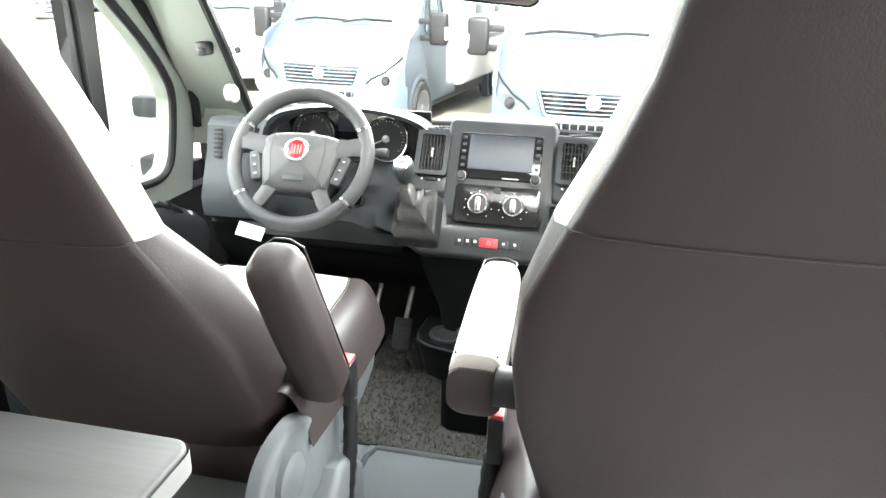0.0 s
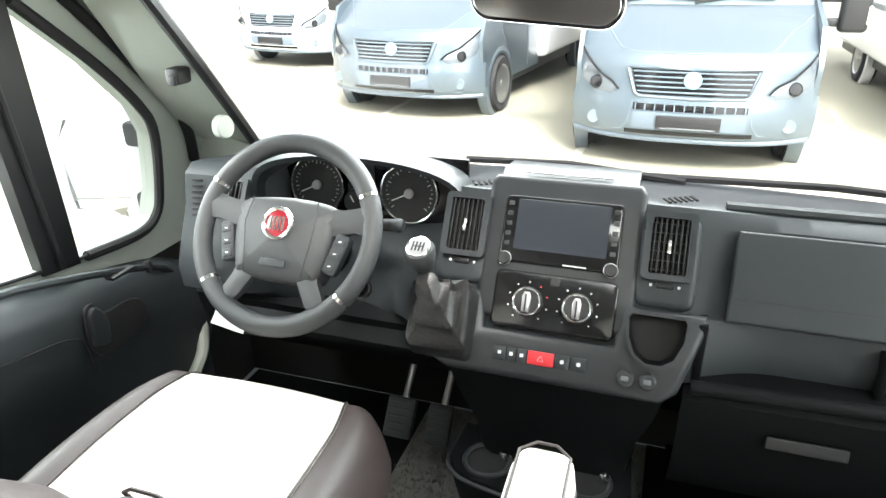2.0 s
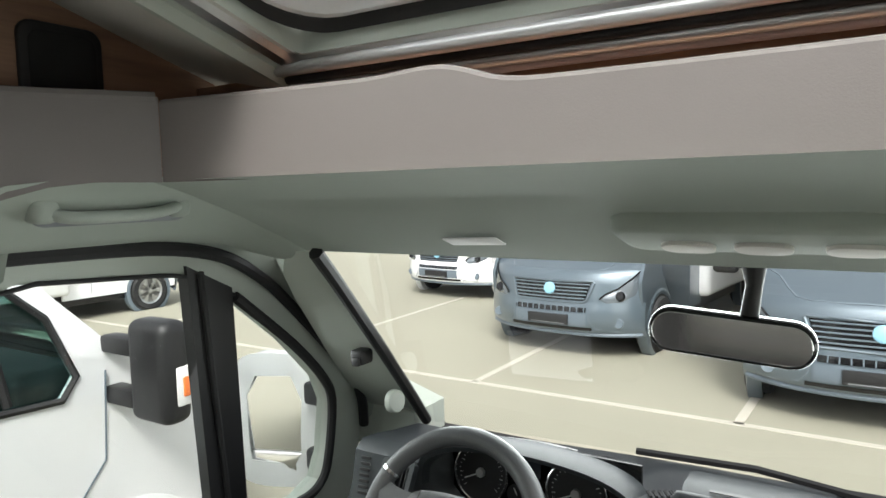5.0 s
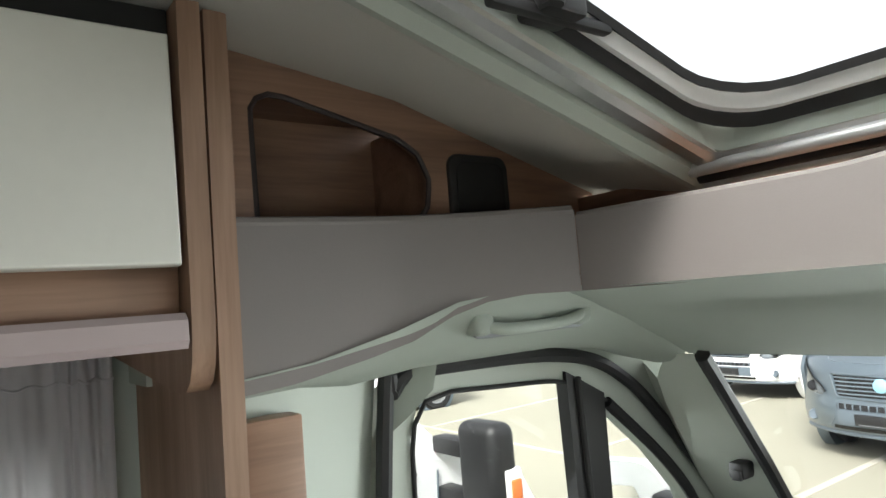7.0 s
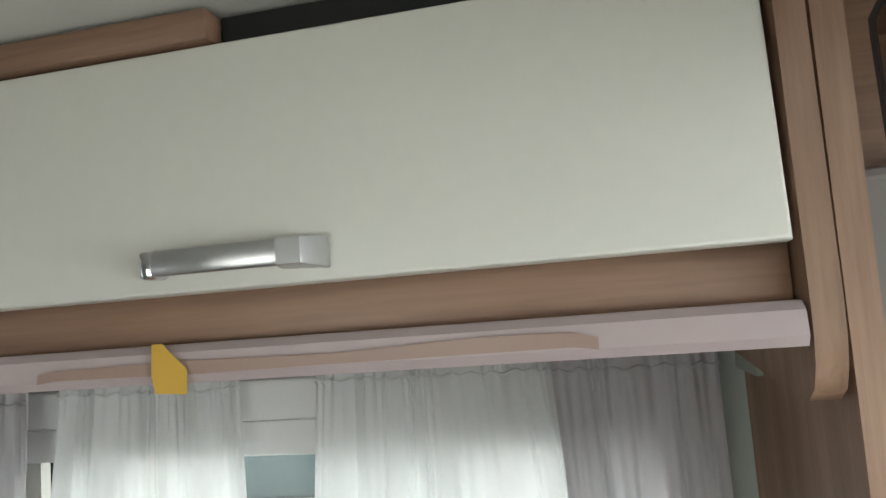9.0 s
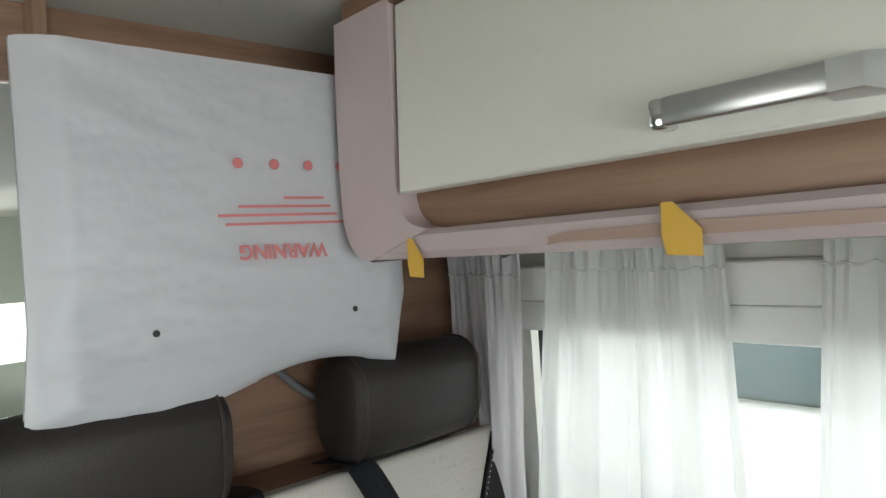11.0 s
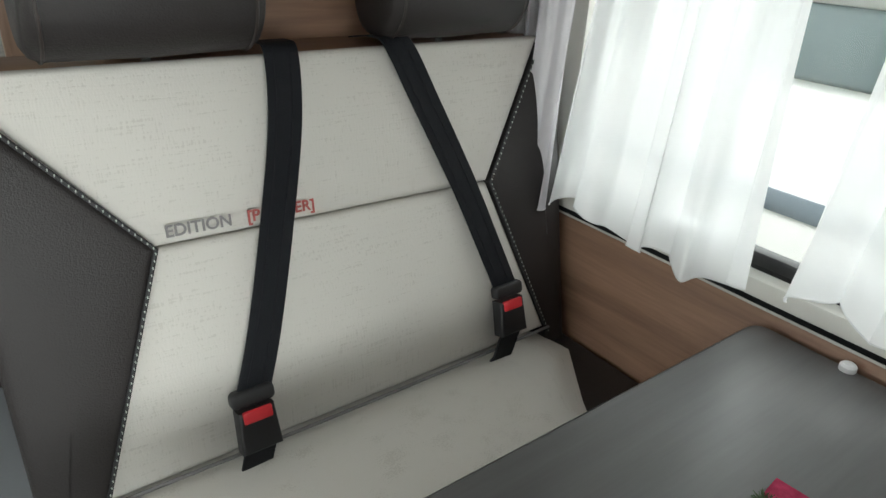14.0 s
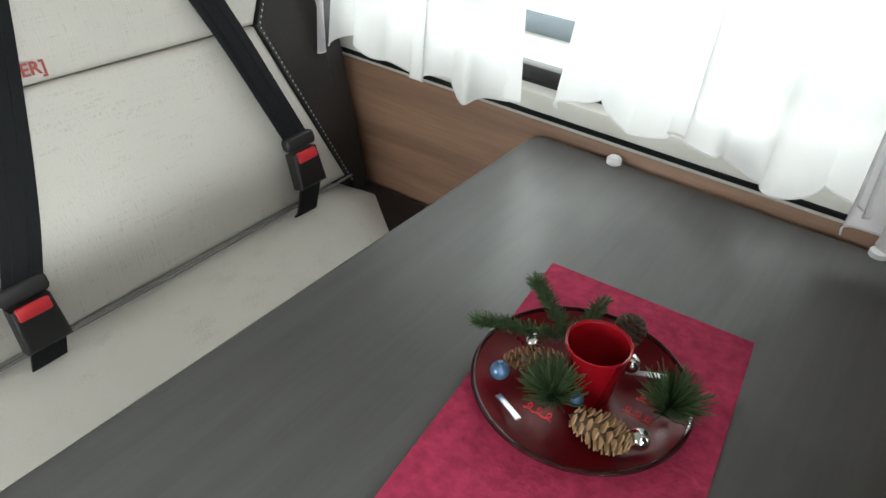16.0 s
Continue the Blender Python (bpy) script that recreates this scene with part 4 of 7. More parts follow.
for vx in (-0.166, 0.177):
    part("vent_pod", slab(rrect(0.098, 0.155, 0.02), fm(vx, 0.775, -0.03), 0.035, 0.012), M_DASH, dash)
    air_vent(vx, 0.795, 0.058, 0.092, 7)
    m = frame_m((vx + 0.01, 1.665, 0.8465), (1, 0, 0), (0.15, 1, 0))
    for k in range(6):
        # slots are black bars laid on top, coloured as their inner shade
        part("demist_slot", box(-0.027 + 0.01 * k, -0.021 + 0.01 * k, -0.012, 0.012, 0, 0.0035, 0.001, 1, m=m @ Matrix.Rotation(0.5, 4, "Z")), M_DARK, dash)
air_vent(-0.655, 0.80, 0.055, 0.055, 6, False)
m = frame_m((-0.765, 1.60, 0.78), (1, 0.1, 0), (0, 0.3, 1))
for k in range(7):
    # uncut side slots: black bars for the shade inside
    part("side_slot", box(-0.012, 0.012, -0.04 + 0.012 * k, -0.034 + 0.012 * k, 0, 0.004, 0.001, 1, m=m), M_DARK, dash)

# centre stack: surround, radio, climate panel, switches, cup holder
part("stack_surround", slab([(-0.135, 0.155), (-0.125, 0.17), (0.125, 0.17), (0.135, 0.155), (0.135, -0.06), (0.120, -0.085), (-0.120, -0.085), (-0.135, -0.06)], fm(0.0, 0.735, -0.03), 0.036, 0.012), M_CONSOLE, dash)
part("stack_lid", loft([[dp(x, 0.865, 0.006), dp(x, 0.885, 0.0) + Vector((0, 0.02, 0)), Vector((x, 1.72, 0.878)), Vector((x, 1.76, 0.83)), Vector((x, 1.66, 0.83))] for x in np.linspace(-0.118, 0.118, 5)]), M_DASH, dash)
part("stack_lid_groove", box(-0.075, 0.075, 1.63, 1.64, 0.884, 0.8855, 0, m=None), M_BLACK, dash)
radio = thing("car_radio", dp(0, 0.75), "black double-height radio with a blank grey touch screen", "radio")
part("bezel", slab(rrect(0.202, 0.118, 0.008), fm(0.0, 0.798), 0.012, 0.004), M_GLOSS, radio)
part("screen", slab(rrect(0.158, 0.088, 0.003), fm(0.001, 0.805, 0.0115), 0.0015, 0.001), M_SCREEN, radio, "dark grey-blue screen", smooth=False)
for x in (-0.090, 0.090):
    for k in range(5):
        part("radio_key", box(-0.005, 0.005, -0.004, 0.004, 0, 0.002, 0.001, 1, m=fm(x, 0.835 - 0.015 * k, 0.0118)), M_CONSOLE, radio)
    kn = part("radio_knob", lathe([(0.011, 0.0), (0.011, 0.008), (0.0095, 0.010), (0, 0.010)], 20, fm(x, 0.752, 0.011)), M_BLACK, radio)
    part("knob_ring", tube([fm(x, 0.752, 0.013) @ Vector((0.0115 * math.cos(k * 0.3142), 0.0115 * math.sin(k * 0.3142), 0)) for k in range(20)], 0.001, 6, True), M_STEEL, kn)
part("mark_strip", box(-0.02, 0.02, -0.001, 0.001, 0, 0.0008, 0, m=fm(0.03, 0.751, 0.0118)), M_WHITE, radio)
climate = part("climate_panel", slab(rrect(0.208, 0.098, 0.012), fm(0.003, 0.694), 0.01, 0.004), M_GLOSS, dash, "gloss black heater panel with two ringed knobs")
for x in (-0.040, 0.044):
    kb = part("heater_knob", lathe([(0.026, 0.0), (0.026, 0.006), (0.022, 0.014), (0.0, 0.014)], 28, fm(x, 0.692, 0.009)), M_BLACK, climate)
    part("ring", tube([fm(x, 0.692, 0.0225) @ Vector((0.0225 * math.cos(k * math.pi / 16), 0.0225 * math.sin(k * math.pi / 16), 0)) for k in range(32)], 0.0022, 8, True), M_CHROME, kb)
    part("grip", slab([(-0.006, -0.018), (0.006, -0.018), (0.0075, 0.008), (0.004, 0.016), (-0.004, 0.016), (-0.0075, 0.008)], fm(x, 0.692, 0.022), 0.010, 0.003), M_STEEL, kb)
    part("grip_line", box(-0.0014, 0.0014, -0.016, 0.012, 0, 0.0012, 0, m=fm(x, 0.692, 0.032)), M_BLACK, kb)
    for k in range(9):
        a = radians(-50 + 280 * k / 8)
        part("knob_mark", box(-0.0013, 0.0013, -0.0013, 0.0013, 0, 0.0008, 0, m=fm(x, 0.692, 0.0098) @ pose(0.034 * math.cos(a), 0.034 * math.sin(a), 0)), M_RED if (x < 0 and 1 < k < 4) else M_WHITE, climate)
part("heater_key", box(-0.008, 0.008, -0.007, 0.007, 0, 0.003, 0.001, 1, m=fm(0.002, 0.725, 0.0098)), M_BLACK, climate)
console = part("console_fascia", slab([(-0.235, 0.055), (-0.125, 0.055), (-0.115, 0.03), (-0.11, -0.008), (0.108, -0.008), (0.118, 0.06), (0.248, 0.06), (0.252, 0.045), (0.215, -0.068), (0.19, -0.088), (-0.17, -0.088), (-0.205, -0.07)],
               fm(0.0, 0.655, -0.035), 0.045, 0.012), M_CONSOLE, dash, "grey lower console fascia")
for x, w, mt in ((-0.075, 0.024, M_DASH), (-0.055, 0.018, M_DASH), (-0.037, 0.018, M_DASH), (-0.005, 0.046, M_RED), (0.031, 0.024, M_DASH), (0.058, 0.026, M_DASH)):
    k = part("switch", box(-w / 2 + 0.0008, w / 2 - 0.0008, -0.0115, 0.0115, 0, 0.004, 0.0015, m=fm(x, 0.6135, 0.0092)), mt, console, "red hazard switch" if mt is M_RED else "")
    if mt is M_RED:
        part("triangle", tube([fm(x, 0.6135, 0.0133) @ Vector(p) for p in ((-0.005, -0.004, 0), (0.005, -0.004, 0), (0, 0.005, 0))], 0.0006, 4, True), M_WHITE, k)
    elif w > 0.02 or x < -0.03:
        part("switch_mark", box(-0.003, 0.003, -0.003, 0.003, 0, 0.0006, 0, m=fm(x, 0.614, 0.0131)), M_WHITE, k)
cup = [(-0.044, 0.030), (-0.040, 0.036), (0.040, 0.036), (0.044, 0.030), (0.042, 0.0), (0.030, -0.028), (0.012, -0.040), (-0.012, -0.040), (-0.030, -0.028), (-0.042, 0.0)]
cm = fm(0.173, 0.665, 0.012)
c = part("cup_holder", holed([(p[0] * 1.12, p[1] * 1.14) for p in cup], cup, lambda a, b: cm @ Vector((a, b, 0.022)), cm.to_3x3() @ Vector((0, 0, -0.03)), 40), M_CONSOLE, dash, "open cup holder with a pale rim")
part("cup_well", loft([[cm @ Vector((p[0] * 0.99, p[1] * 0.99, 0.018)) for p in cup], [cm @ Vector((p[0] * 0.9, p[1] * 0.9 + 0.003, 0.001)) for p in cup]], caps=False), M_DASH_SHADE, c)
# shallow holder; its depth shade is painted by a black floor
part("cup_floor", slab([(p[0] * 0.98, p[1] * 0.98) for p in cup], cm @ pose(0, 0, -0.001), 0.002, 0.001), M_DARK, c)
for x in (0.133, 0.168):
    so = part("power_socket", lathe([(0.014, 0.0), (0.014, 0.006), (0.011, 0.009), (0.0, 0.009)], 20, fm(x, 0.606, 0.009)), M_CONSOLE, dash, "grey capped power socket")
    part("socket_tab", box(-0.006, 0.006, -0.004, 0.004, 0, 0.004, 0.0015, m=fm(x, 0.606, 0.0175)), M_SEATPLASTIC, so)

# glove box side
part("glove_lid", slab([(-0.33, 0.075), (0.33, 0.075), (0.33, -0.072), (-0.335, -0.072)], fm(0.61, 0.765, -0.016), 0.020, 0.005), M_DASH, dash, "dark upper glove box lid")
part("glove_seam", box(-0.33, 0.33, -0.001, 0.001, 0, 0.0016, 0, m=fm(0.61, 0.735, 0.0035)), M_BLACK, dash)
part("top_tray_lip", tube([(0.26, 1.655, 0.846), (0.6, 1.66, 0.846), (0.94, 1.70, 0.84)], 0.010, 8), M_DASH, dash)
# shelf, lip and lower lid: shade under the dash is in the colour
part("open_shelf", join(box(0.24, 0.96, 1.50, 1.75, 0.588, 0.60, 0.004), box(0.235, 0.25, 1.50, 1.75, 0.59, 0.70, 0.004), box(0.24, 0.96, 1.70, 1.72, 0.59, 0.70, 0), box(0.505, 0.515, 1.52, 1.72, 0.60, 0.67, 0.003)), M_DASH_SHADE, dash, "open shelf darkened for its shade")
part("shelf_lip", tube([(0.235, 1.475, 0.60), (0.60, 1.485, 0.605), (0.96, 1.53, 0.605)], 0.012, 10), M_DASH_SHADE, dash)
part("lower_glove_lid", loft([[Vector((x, 1.49 + o, 0.592)), Vector((x, 1.475 + o, 0.575)), Vector((x, 1.51 + o, 0.42)), Vector((x, 1.56 + o, 0.33)), Vector((x, 1.70, 0.30))] for x, o in ((0.225, 0.0), (0.5, 0.005), (0.75, 0.02), (0.96, 0.05))], close=False), M_DASH_SHADE, dash, "lower glove box lid darkened for shade")
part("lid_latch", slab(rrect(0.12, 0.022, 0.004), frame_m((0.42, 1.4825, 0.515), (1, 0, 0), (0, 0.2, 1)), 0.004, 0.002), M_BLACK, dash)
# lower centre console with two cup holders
low = thing("lower_console", (0, 1.6, 0), "lower centre console with round cup wells, darkened for shade", "console")
# column and tray use the darkened plastic, shade included
part("column", loft([[Vector((a, b, z)) for a, b in ((-0.20 + k * 0.05, 1.62), (-0.185 + k * 0.05, 1.475 + k * 0.06), (-0.10, 1.455 + k * 0.06), (0.12, 1.455 + k * 0.06), (0.205 - k * 0.05, 1.475 + k * 0.06), (0.22 - k * 0.05, 1.62))] for k, z in ((0, 0.59), (0.4, 0.50), (1.0, 0.40), (1.2, 0.30), (1.2, 0.02))]), M_DASH_SHADE, low)
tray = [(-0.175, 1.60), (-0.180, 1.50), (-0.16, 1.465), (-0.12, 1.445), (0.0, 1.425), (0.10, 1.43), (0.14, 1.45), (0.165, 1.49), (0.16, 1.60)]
part("tray", loft([[Vector((a, b, 0.335)) for a, b in tray], [Vector((a * 1.02, b - 0.004, 0.325)) for a, b in tray], [Vector((a, b + 0.004, 0.285)) for a, b in tray], [Vector((a * 0.95, b + 0.02, 0.22)) for a, b in tray]]), M_DASH_SHADE, low)
part("tray_lip", tube([(p.x * 1.02, p.y - 0.004, 0.327) for p in arc([(q[0], q[1], 0) for q in tray], 4)], 0.004, 6), M_CONSOLE, low)
for x in (-0.105, 0.085):
    part("cup_rim", tube([(x + 0.044 * math.cos(k * math.pi / 14), 1.50 + 0.044 * math.sin(k * math.pi / 14), 0.338) for k in range(28)], 0.005, 8, True), M_CONSOLE, low)
    # flat black disc on the tray paints the shade of a deep well
    part("cup_well", lathe([(0.042, 0.3362), (0.040, 0.3358), (0.0, 0.3356)], 24, Matrix.Translation((x, 1.50, 0))), M_DARK, low)
    part("cup_spring", lathe([(0.009, 0.336), (0.010, 0.35), (0.006, 0.358), (0, 0.36)], 12, Matrix.Translation((x + 0.03, 1.51, 0))), M_CHROME, low)

# gear lever
gl = thing("gear_lever", (-0.18, 1.47, 0.63), "gear lever with a leather boot and patterned knob", "gear lever")
gm = frame_m((-0.213, 1.452, 0.788), (0.9, 0, -0.2), (0.1, 0.5, 0.8))
kn = part("knob", lathe([(0.011, -0.075), (0.013, -0.05), (0.018, -0.03), (0.0245, -0.008), (0.026, 0.006), (0.023, 0.016), (0.019, 0.0185), (0, 0.019)], 24, frame_m((-0.213, 1.452, 0.788), (1, 0, 0), (0, 0.85, 0.52))), M_WHEEL, gl)
km = frame_m((-0.213, 1.452, 0.788), (1, 0, 0), (0, 0.85, 0.52)) @ pose(0, 0, 0.0192)
part("knob_ring", tube([km @ Vector((0.019 * math.cos(k * math.pi / 12), 0.019 * math.sin(k * math.pi / 12), -0.001)) for k in range(24)], 0.0018, 6, True), M_CHROME, kn)
part("knob_face", lathe([(0.0, 0.0004), (0.0175, 0.0002), (0.018, -0.001)], 24, km), M_DISC, kn, "silver gear pattern disc")
part("gear_pattern", join(*[box(x - 0.0014, x + 0.0014, -0.009, 0.009, 0.0004, 0.001, 0, m=km) for x in (-0.009, -0.003, 0.003, 0.009)], box(-0.010, 0.010, -0.001, 0.001, 0.0004, 0.001, 0, m=km)), M_BLACK, kn, smooth=False)
boot = []
bm_ = fm(-0.180, 0.645, 0.011)
base_loop = rrect(0.112, 0.125, 0.012, 6)
for i in range(17):
    t = i / 16
    row = []
    for k, (px_, py_) in enumerate(base_loop):
        a = math.atan2(py_, px_)
        neck = Vector((-0.212, 1.458, 0.742)) + Vector((0.013 * math.cos(a), 0.008 * math.sin(a), 0.010 * math.sin(a)))
        foot = bm_ @ Vector((px_, py_, 0))
        e = t ** 0.75
        p = neck.lerp(foot, e)
        fold = 0.010 * math.sin(math.pi * t) * (math.sin(a * 4 + 5 * t) + 0.7 * math.sin(t * 19 + 2 * math.sin(a * 2 + 1)))
        swell = 0.016 * math.sin(math.pi * t)
        out = (p - neck.lerp(bm_ @ Vector((0, 0, 0)), e))
        out = out.normalized() if out.length else Vector((0, 0, 0))
        row.append(p + out * fold + bm_.to_3x3() @ Vector((0, 0, swell + 0.5 * fold)))
    boot.append(row)
part("boot", loft(boot), M_BOOT, gl, "creased black leather boot")

# steering wheel
wc, nrm = Vector((-0.470, 1.455, 0.793)), Vector((0, -0.83, 0.56)).normalized()
wm = frame_m(wc, (1, 0, 0), (0, 0.56, 0.83))
sw = thing("steering_wheel", wc, "dark grey leather steering wheel with chrome inserts", "steering wheel")
R = 0.167
part("rim", tube([wm @ Vector((R * math.cos(2 * math.pi * k / 72), R * math.sin(2 * math.pi * k / 72) * 1.0, 0)) for k in range(72)], [0.0168 + 0.002 * abs(math.sin(2 * math.pi * k / 72 * 1.0)) for k in range(72)], 14, True), M_WHEEL, sw)
for a in (28, 152, 218, 322):
    a = radians(a)
    part("chrome_insert", tube([wm @ Vector((R * math.cos(a + d), R * math.sin(a + d), 0.0)) for d in (-0.02, 0.02)], 0.0186, 14), M_CHROME, sw)
hubp = [(-0.100, 0.040), (-0.075, 0.058), (0.0, 0.064), (0.075, 0.058), (0.100, 0.040), (0.098, -0.01), (0.086, -0.065), (0.062, -0.086), (-0.062, -0.086), (-0.086, -0.065), (-0.098, -0.01)]
hp = [tuple(v)[:2] for v in arc([(p[0], p[1], 0) for p in hubp] + [(hubp[0][0], hubp[0][1], 0)], 4)[:-1]]
hub = part("hub", slab(hp, wm @ pose(0, 0, -0.035), 0.05, 0.02, 0.012), M_WHEEL, sw)
part("badge_ring", tube([wm @ pose(0, 0.010, 0.0285) @ Vector((0.026 * math.cos(k * math.pi / 14), 0.026 * math.sin(k * math.pi / 14), 0)) for k in range(28)], 0.0042, 8, True), M_CHROME, hub)
bd = part("badge", lathe([(0, 0.030), (0.02, 0.029), (0.025, 0.027), (0.026, 0.02)], 24, wm @ pose(0, 0.010, 0.001)), M_MAROON, hub, "round red badge")
for k in range(4):
    part("badge_bar", box(-0.0135 + 0.0075 * k, -0.0095 + 0.0075 * k, -0.012, 0.012, 0.0293, 0.0305, 0, m=wm @ pose(0, 0.010, 0.001)), M_CHROME, bd)
part("embossed_bar", slab(rrect(0.05, 0.014, 0.003), wm @ pose(0, -0.058, 0.0205), 0.002, 0.001), M_DASH, hub)
for s in (-1, 1):
    part("hub_seam", tube([wm @ Vector((s * x, y, z)) for x, y, z in ((0.064, 0.057, 0.018), (0.068, 0.01, 0.0245), (0.056, -0.08, 0.018))], 0.0012, 6), M_BLACK, hub)
    part("spoke", loft([[wm @ Vector((s * x, y + d, z)) for y, z in ((0.026 - g, 0.006), (0.0, 0.014), (-0.026 + g, 0.006), (-0.024 + g, -0.014), (0.024 - g, -0.014))] for x, d, g in ((0.075, 0.022, 0), (0.11, 0.028, 0.004), (0.135, 0.034, 0.004), (0.160, 0.04, -0.004))]), M_WHEEL, sw)
    part("lower_spoke", loft([[wm @ Vector((s * (x + o), y, z)) for o, z in ((-0.02, 0.004), (0, 0.01), (0.02, 0.004), (0.018, -0.014), (-0.018, -0.014))] for x, y in ((0.055, -0.05), (0.065, -0.085), (0.085, -0.12), (0.10, -0.138))]), M_WHEEL, sw)
    kp = part("key_pad", slab(rrect(0.028, 0.075, 0.008), wm @ Matrix.Translation((s * 0.108, -0.028, -0.01)) @ Matrix.Rotation(s * -0.28, 4, "Z"), 0.018, 0.005), M_DASH, sw)
    for k in range(3):
        part("key", slab(rrect(0.018, 0.014, 0.003), wm @ Matrix.Translation((s * 0.108 - s * (k - 1) * -0.006, -0.028 + 0.022 * (k - 1), 0.0075)) @ Matrix.Rotation(s * -0.28, 4, "Z"), 0.002, 0.001), M_CONSOLE, kp)
        part("key_mark", box(-0.003, 0.003, -0.001, 0.001, 0, 0.0006, 0, m=wm @ Matrix.Translation((s * 0.108 - s * (k - 1) * -0.006, -0.028 + 0.022 * (k - 1), 0.0093))), M_WHITE, kp)
part("column", lathe([(0.05, -0.03), (0.055, -0.08), (0.06, -0.16)], 20, wm), M_DASH_SHADE, sw)
for s, y in ((-1, 0.025), (1, 0.03)):
    st = part("stalk", tube([wm @ Vector((s * 0.05, y, -0.06)), wm @ Vector((s * 0.11, y + 0.01, -0.055)), wm @ Vector((s * 0.185, y + 0.015, -0.05))], [0.008, 0.009, 0.0115], 12), M_BLACK, sw, "black column stalk")
    part("stalk_tip", lathe([(0.011, 0), (0.0125, 0.004), (0.0125, 0.016), (0.010, 0.02), (0, 0.021)], 14, frame_m(wm @ Vector((s * 0.18, y + 0.015, -0.05)), (0, 0, 1), (0, -1, 0)) @ pose(0, 0, 0, 0, 0 if s > 0 else 180, 0)), M_DASH, st)
ig = solid("ignition_lock", lathe([(0.018, 0.0), (0.018, 0.008), (0.014, 0.011), (0, 0.011)], 20, fm(-0.335, 0.675, 0.03)), M_GLOSS, "round black ignition lock beside the wheel", "lock")

# pedals, mat, floor pieces
for x, w, h, nm in ((-0.395, 0.075, 0.10, "clutch_pedal"), (-0.292, 0.06, 0.10, "brake_pedal")):
    pd = thing(nm, (x, 1.8, 0.1), "black ribbed rubber foot pedal", "pedal", "pedals")
    m = frame_m((x, 1.755, 0.18), (1, 0, 0), (0, 0.6, 0.8))
    part("pad", slab(rrect(w, h, 0.008), m, 0.012, 0.004), M_RUBBER, pd)
    for k in range(5):
        part("rib", box(-w / 2 + 0.006, w / 2 - 0.006, -h / 2 + 0.014 + 0.018 * k, -h / 2 + 0.02 + 0.018 * k, 0.011, 0.015, 0.001, 1, m=m), M_BLACK, pd)
    part("arm", tube([(x, 1.77, 0.19), (x + 0.01, 1.84, 0.30), (x + 0.01, 1.90, 0.42)], 0.009, 8), M_STEEL, pd)

solid("dash_sensor", lathe([(0.0, 0.030), (0.03, 0.028), (0.055, 0.018), (0.065, 0.0)], 24, Matrix.Translation((-0.40, 1.80, 0.805)) @ Matrix.Diagonal((1.3, 0.6, 1, 1))), M_BLACK, "low black hump on top of the dashboard", "sensor")
solid("dash_sensor", lathe([(0.0, 0.034), (0.018, 0.030), (0.028, 0.015), (0.03, 0.0)], 20, Matrix.Translation((-0.30, 1.80, 0.806)) @ Matrix.Diagonal((1.2, 0.8, 1, 1))), M_BLACK, "small black hump on top of the dashboard", "sensor")
for y, z, x0, x1 in ((1.905, 0.803, -0.28, 0.20), (1.885, 0.803, 0.10, 0.86)):
    solid("wiper_cover", tube([(x0, y + 0.04, z), ((x0 + x1) / 2, y + 0.045, z + 0.006), (x1, y, z)], 0.008, 6), M_BLACK, "black wiper strip at the windscreen foot", "wiper", "wiper strips")

solid("paper_sheet", grid(lambda u, v: Vector((-0.565 + 0.195 * u, 1.706 + 0.108 * v + 0.01 * u, 0.836 + 0.006 * math.sin(3.0 * u) - 0.006 * v)), 12, 6, 0.001), M_WHITE, "white paper sheet lying on the dashboard", "paper")
solid("paper_card", box(-0.035, 0.035, -0.018, 0.018, 0, 0.002, 0.0008, 1, m=frame_m((-0.615, 1.452, 0.592), (0.97, 0.05, -0.22), (0.1, 0.55, 0.8))), M_WHITE, "small white card hanging below the wheel", "card")

rng = random.Random(11)
mat_bm = box(-0.42, 0.20, 1.43, 2.04, 0.0, 0.012, 0.004)
cm_ob = thing("foot_mat", (-0.1, 1.7, 0), "dark grey looped carpet foot mat", "mat")
part("backing", mat_bm, M_CARPET, cm_ob)
verts, faces = [], []
for k in range(5200):
    x, y = rng.uniform(-0.415, 0.195), rng.uniform(1.425, 2.03)
    a, l, w = rng.uniform(0, 6.283), rng.uniform(0.006, 0.014), 0.0028
    dx, dy = math.cos(a) * w, math.sin(a) * w
    tx, ty = rng.uniform(-0.006, 0.006), rng.uniform(-0.006, 0.006)
    b = len(verts)
    verts += [(x - dx, y - dy, 0.01), (x + dx, y + dy, 0.01), (x + tx, y + ty, 0.012 + l)]
    faces.append((b, b + 1, b + 2))
me = bpy.data.meshes.new("pile")
me.from_pydata([(v[0] + 0.1, v[1] - 1.7, v[2]) for v in verts], [], faces)
me.materials.append(M_CARPET)
to = new("pile", me)
to.parent = cm_ob
tagged(to, kind="stuff")
# floor covering takes the darkened plastic for footwell shade
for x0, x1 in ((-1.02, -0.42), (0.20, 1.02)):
    solid("footwell_floor", box(x0, x1, 1.15, 2.05, 0.0, 0.006, 0.002), M_DASH_SHADE, "rubber footwell floor covering darkened for shade", "floor covering", kind="structure")
fp = thing("floor_plate", (-0.05, 1.3, 0), "blue-grey moulded floor plate between the seats", "floor plate")
part("plate", box(-0.30, 0.30, 0.55, 1.42, 0.0, 0.018, 0.008), M_VINYL, fp)
part("edge_bead", tube([(-0.29, 0.60, 0.02), (-0.29, 1.36, 0.02), (-0.27, 1.405, 0.02), (0.3, 1.405, 0.02)], 0.008, 8), M_SEATPLASTIC, fp)


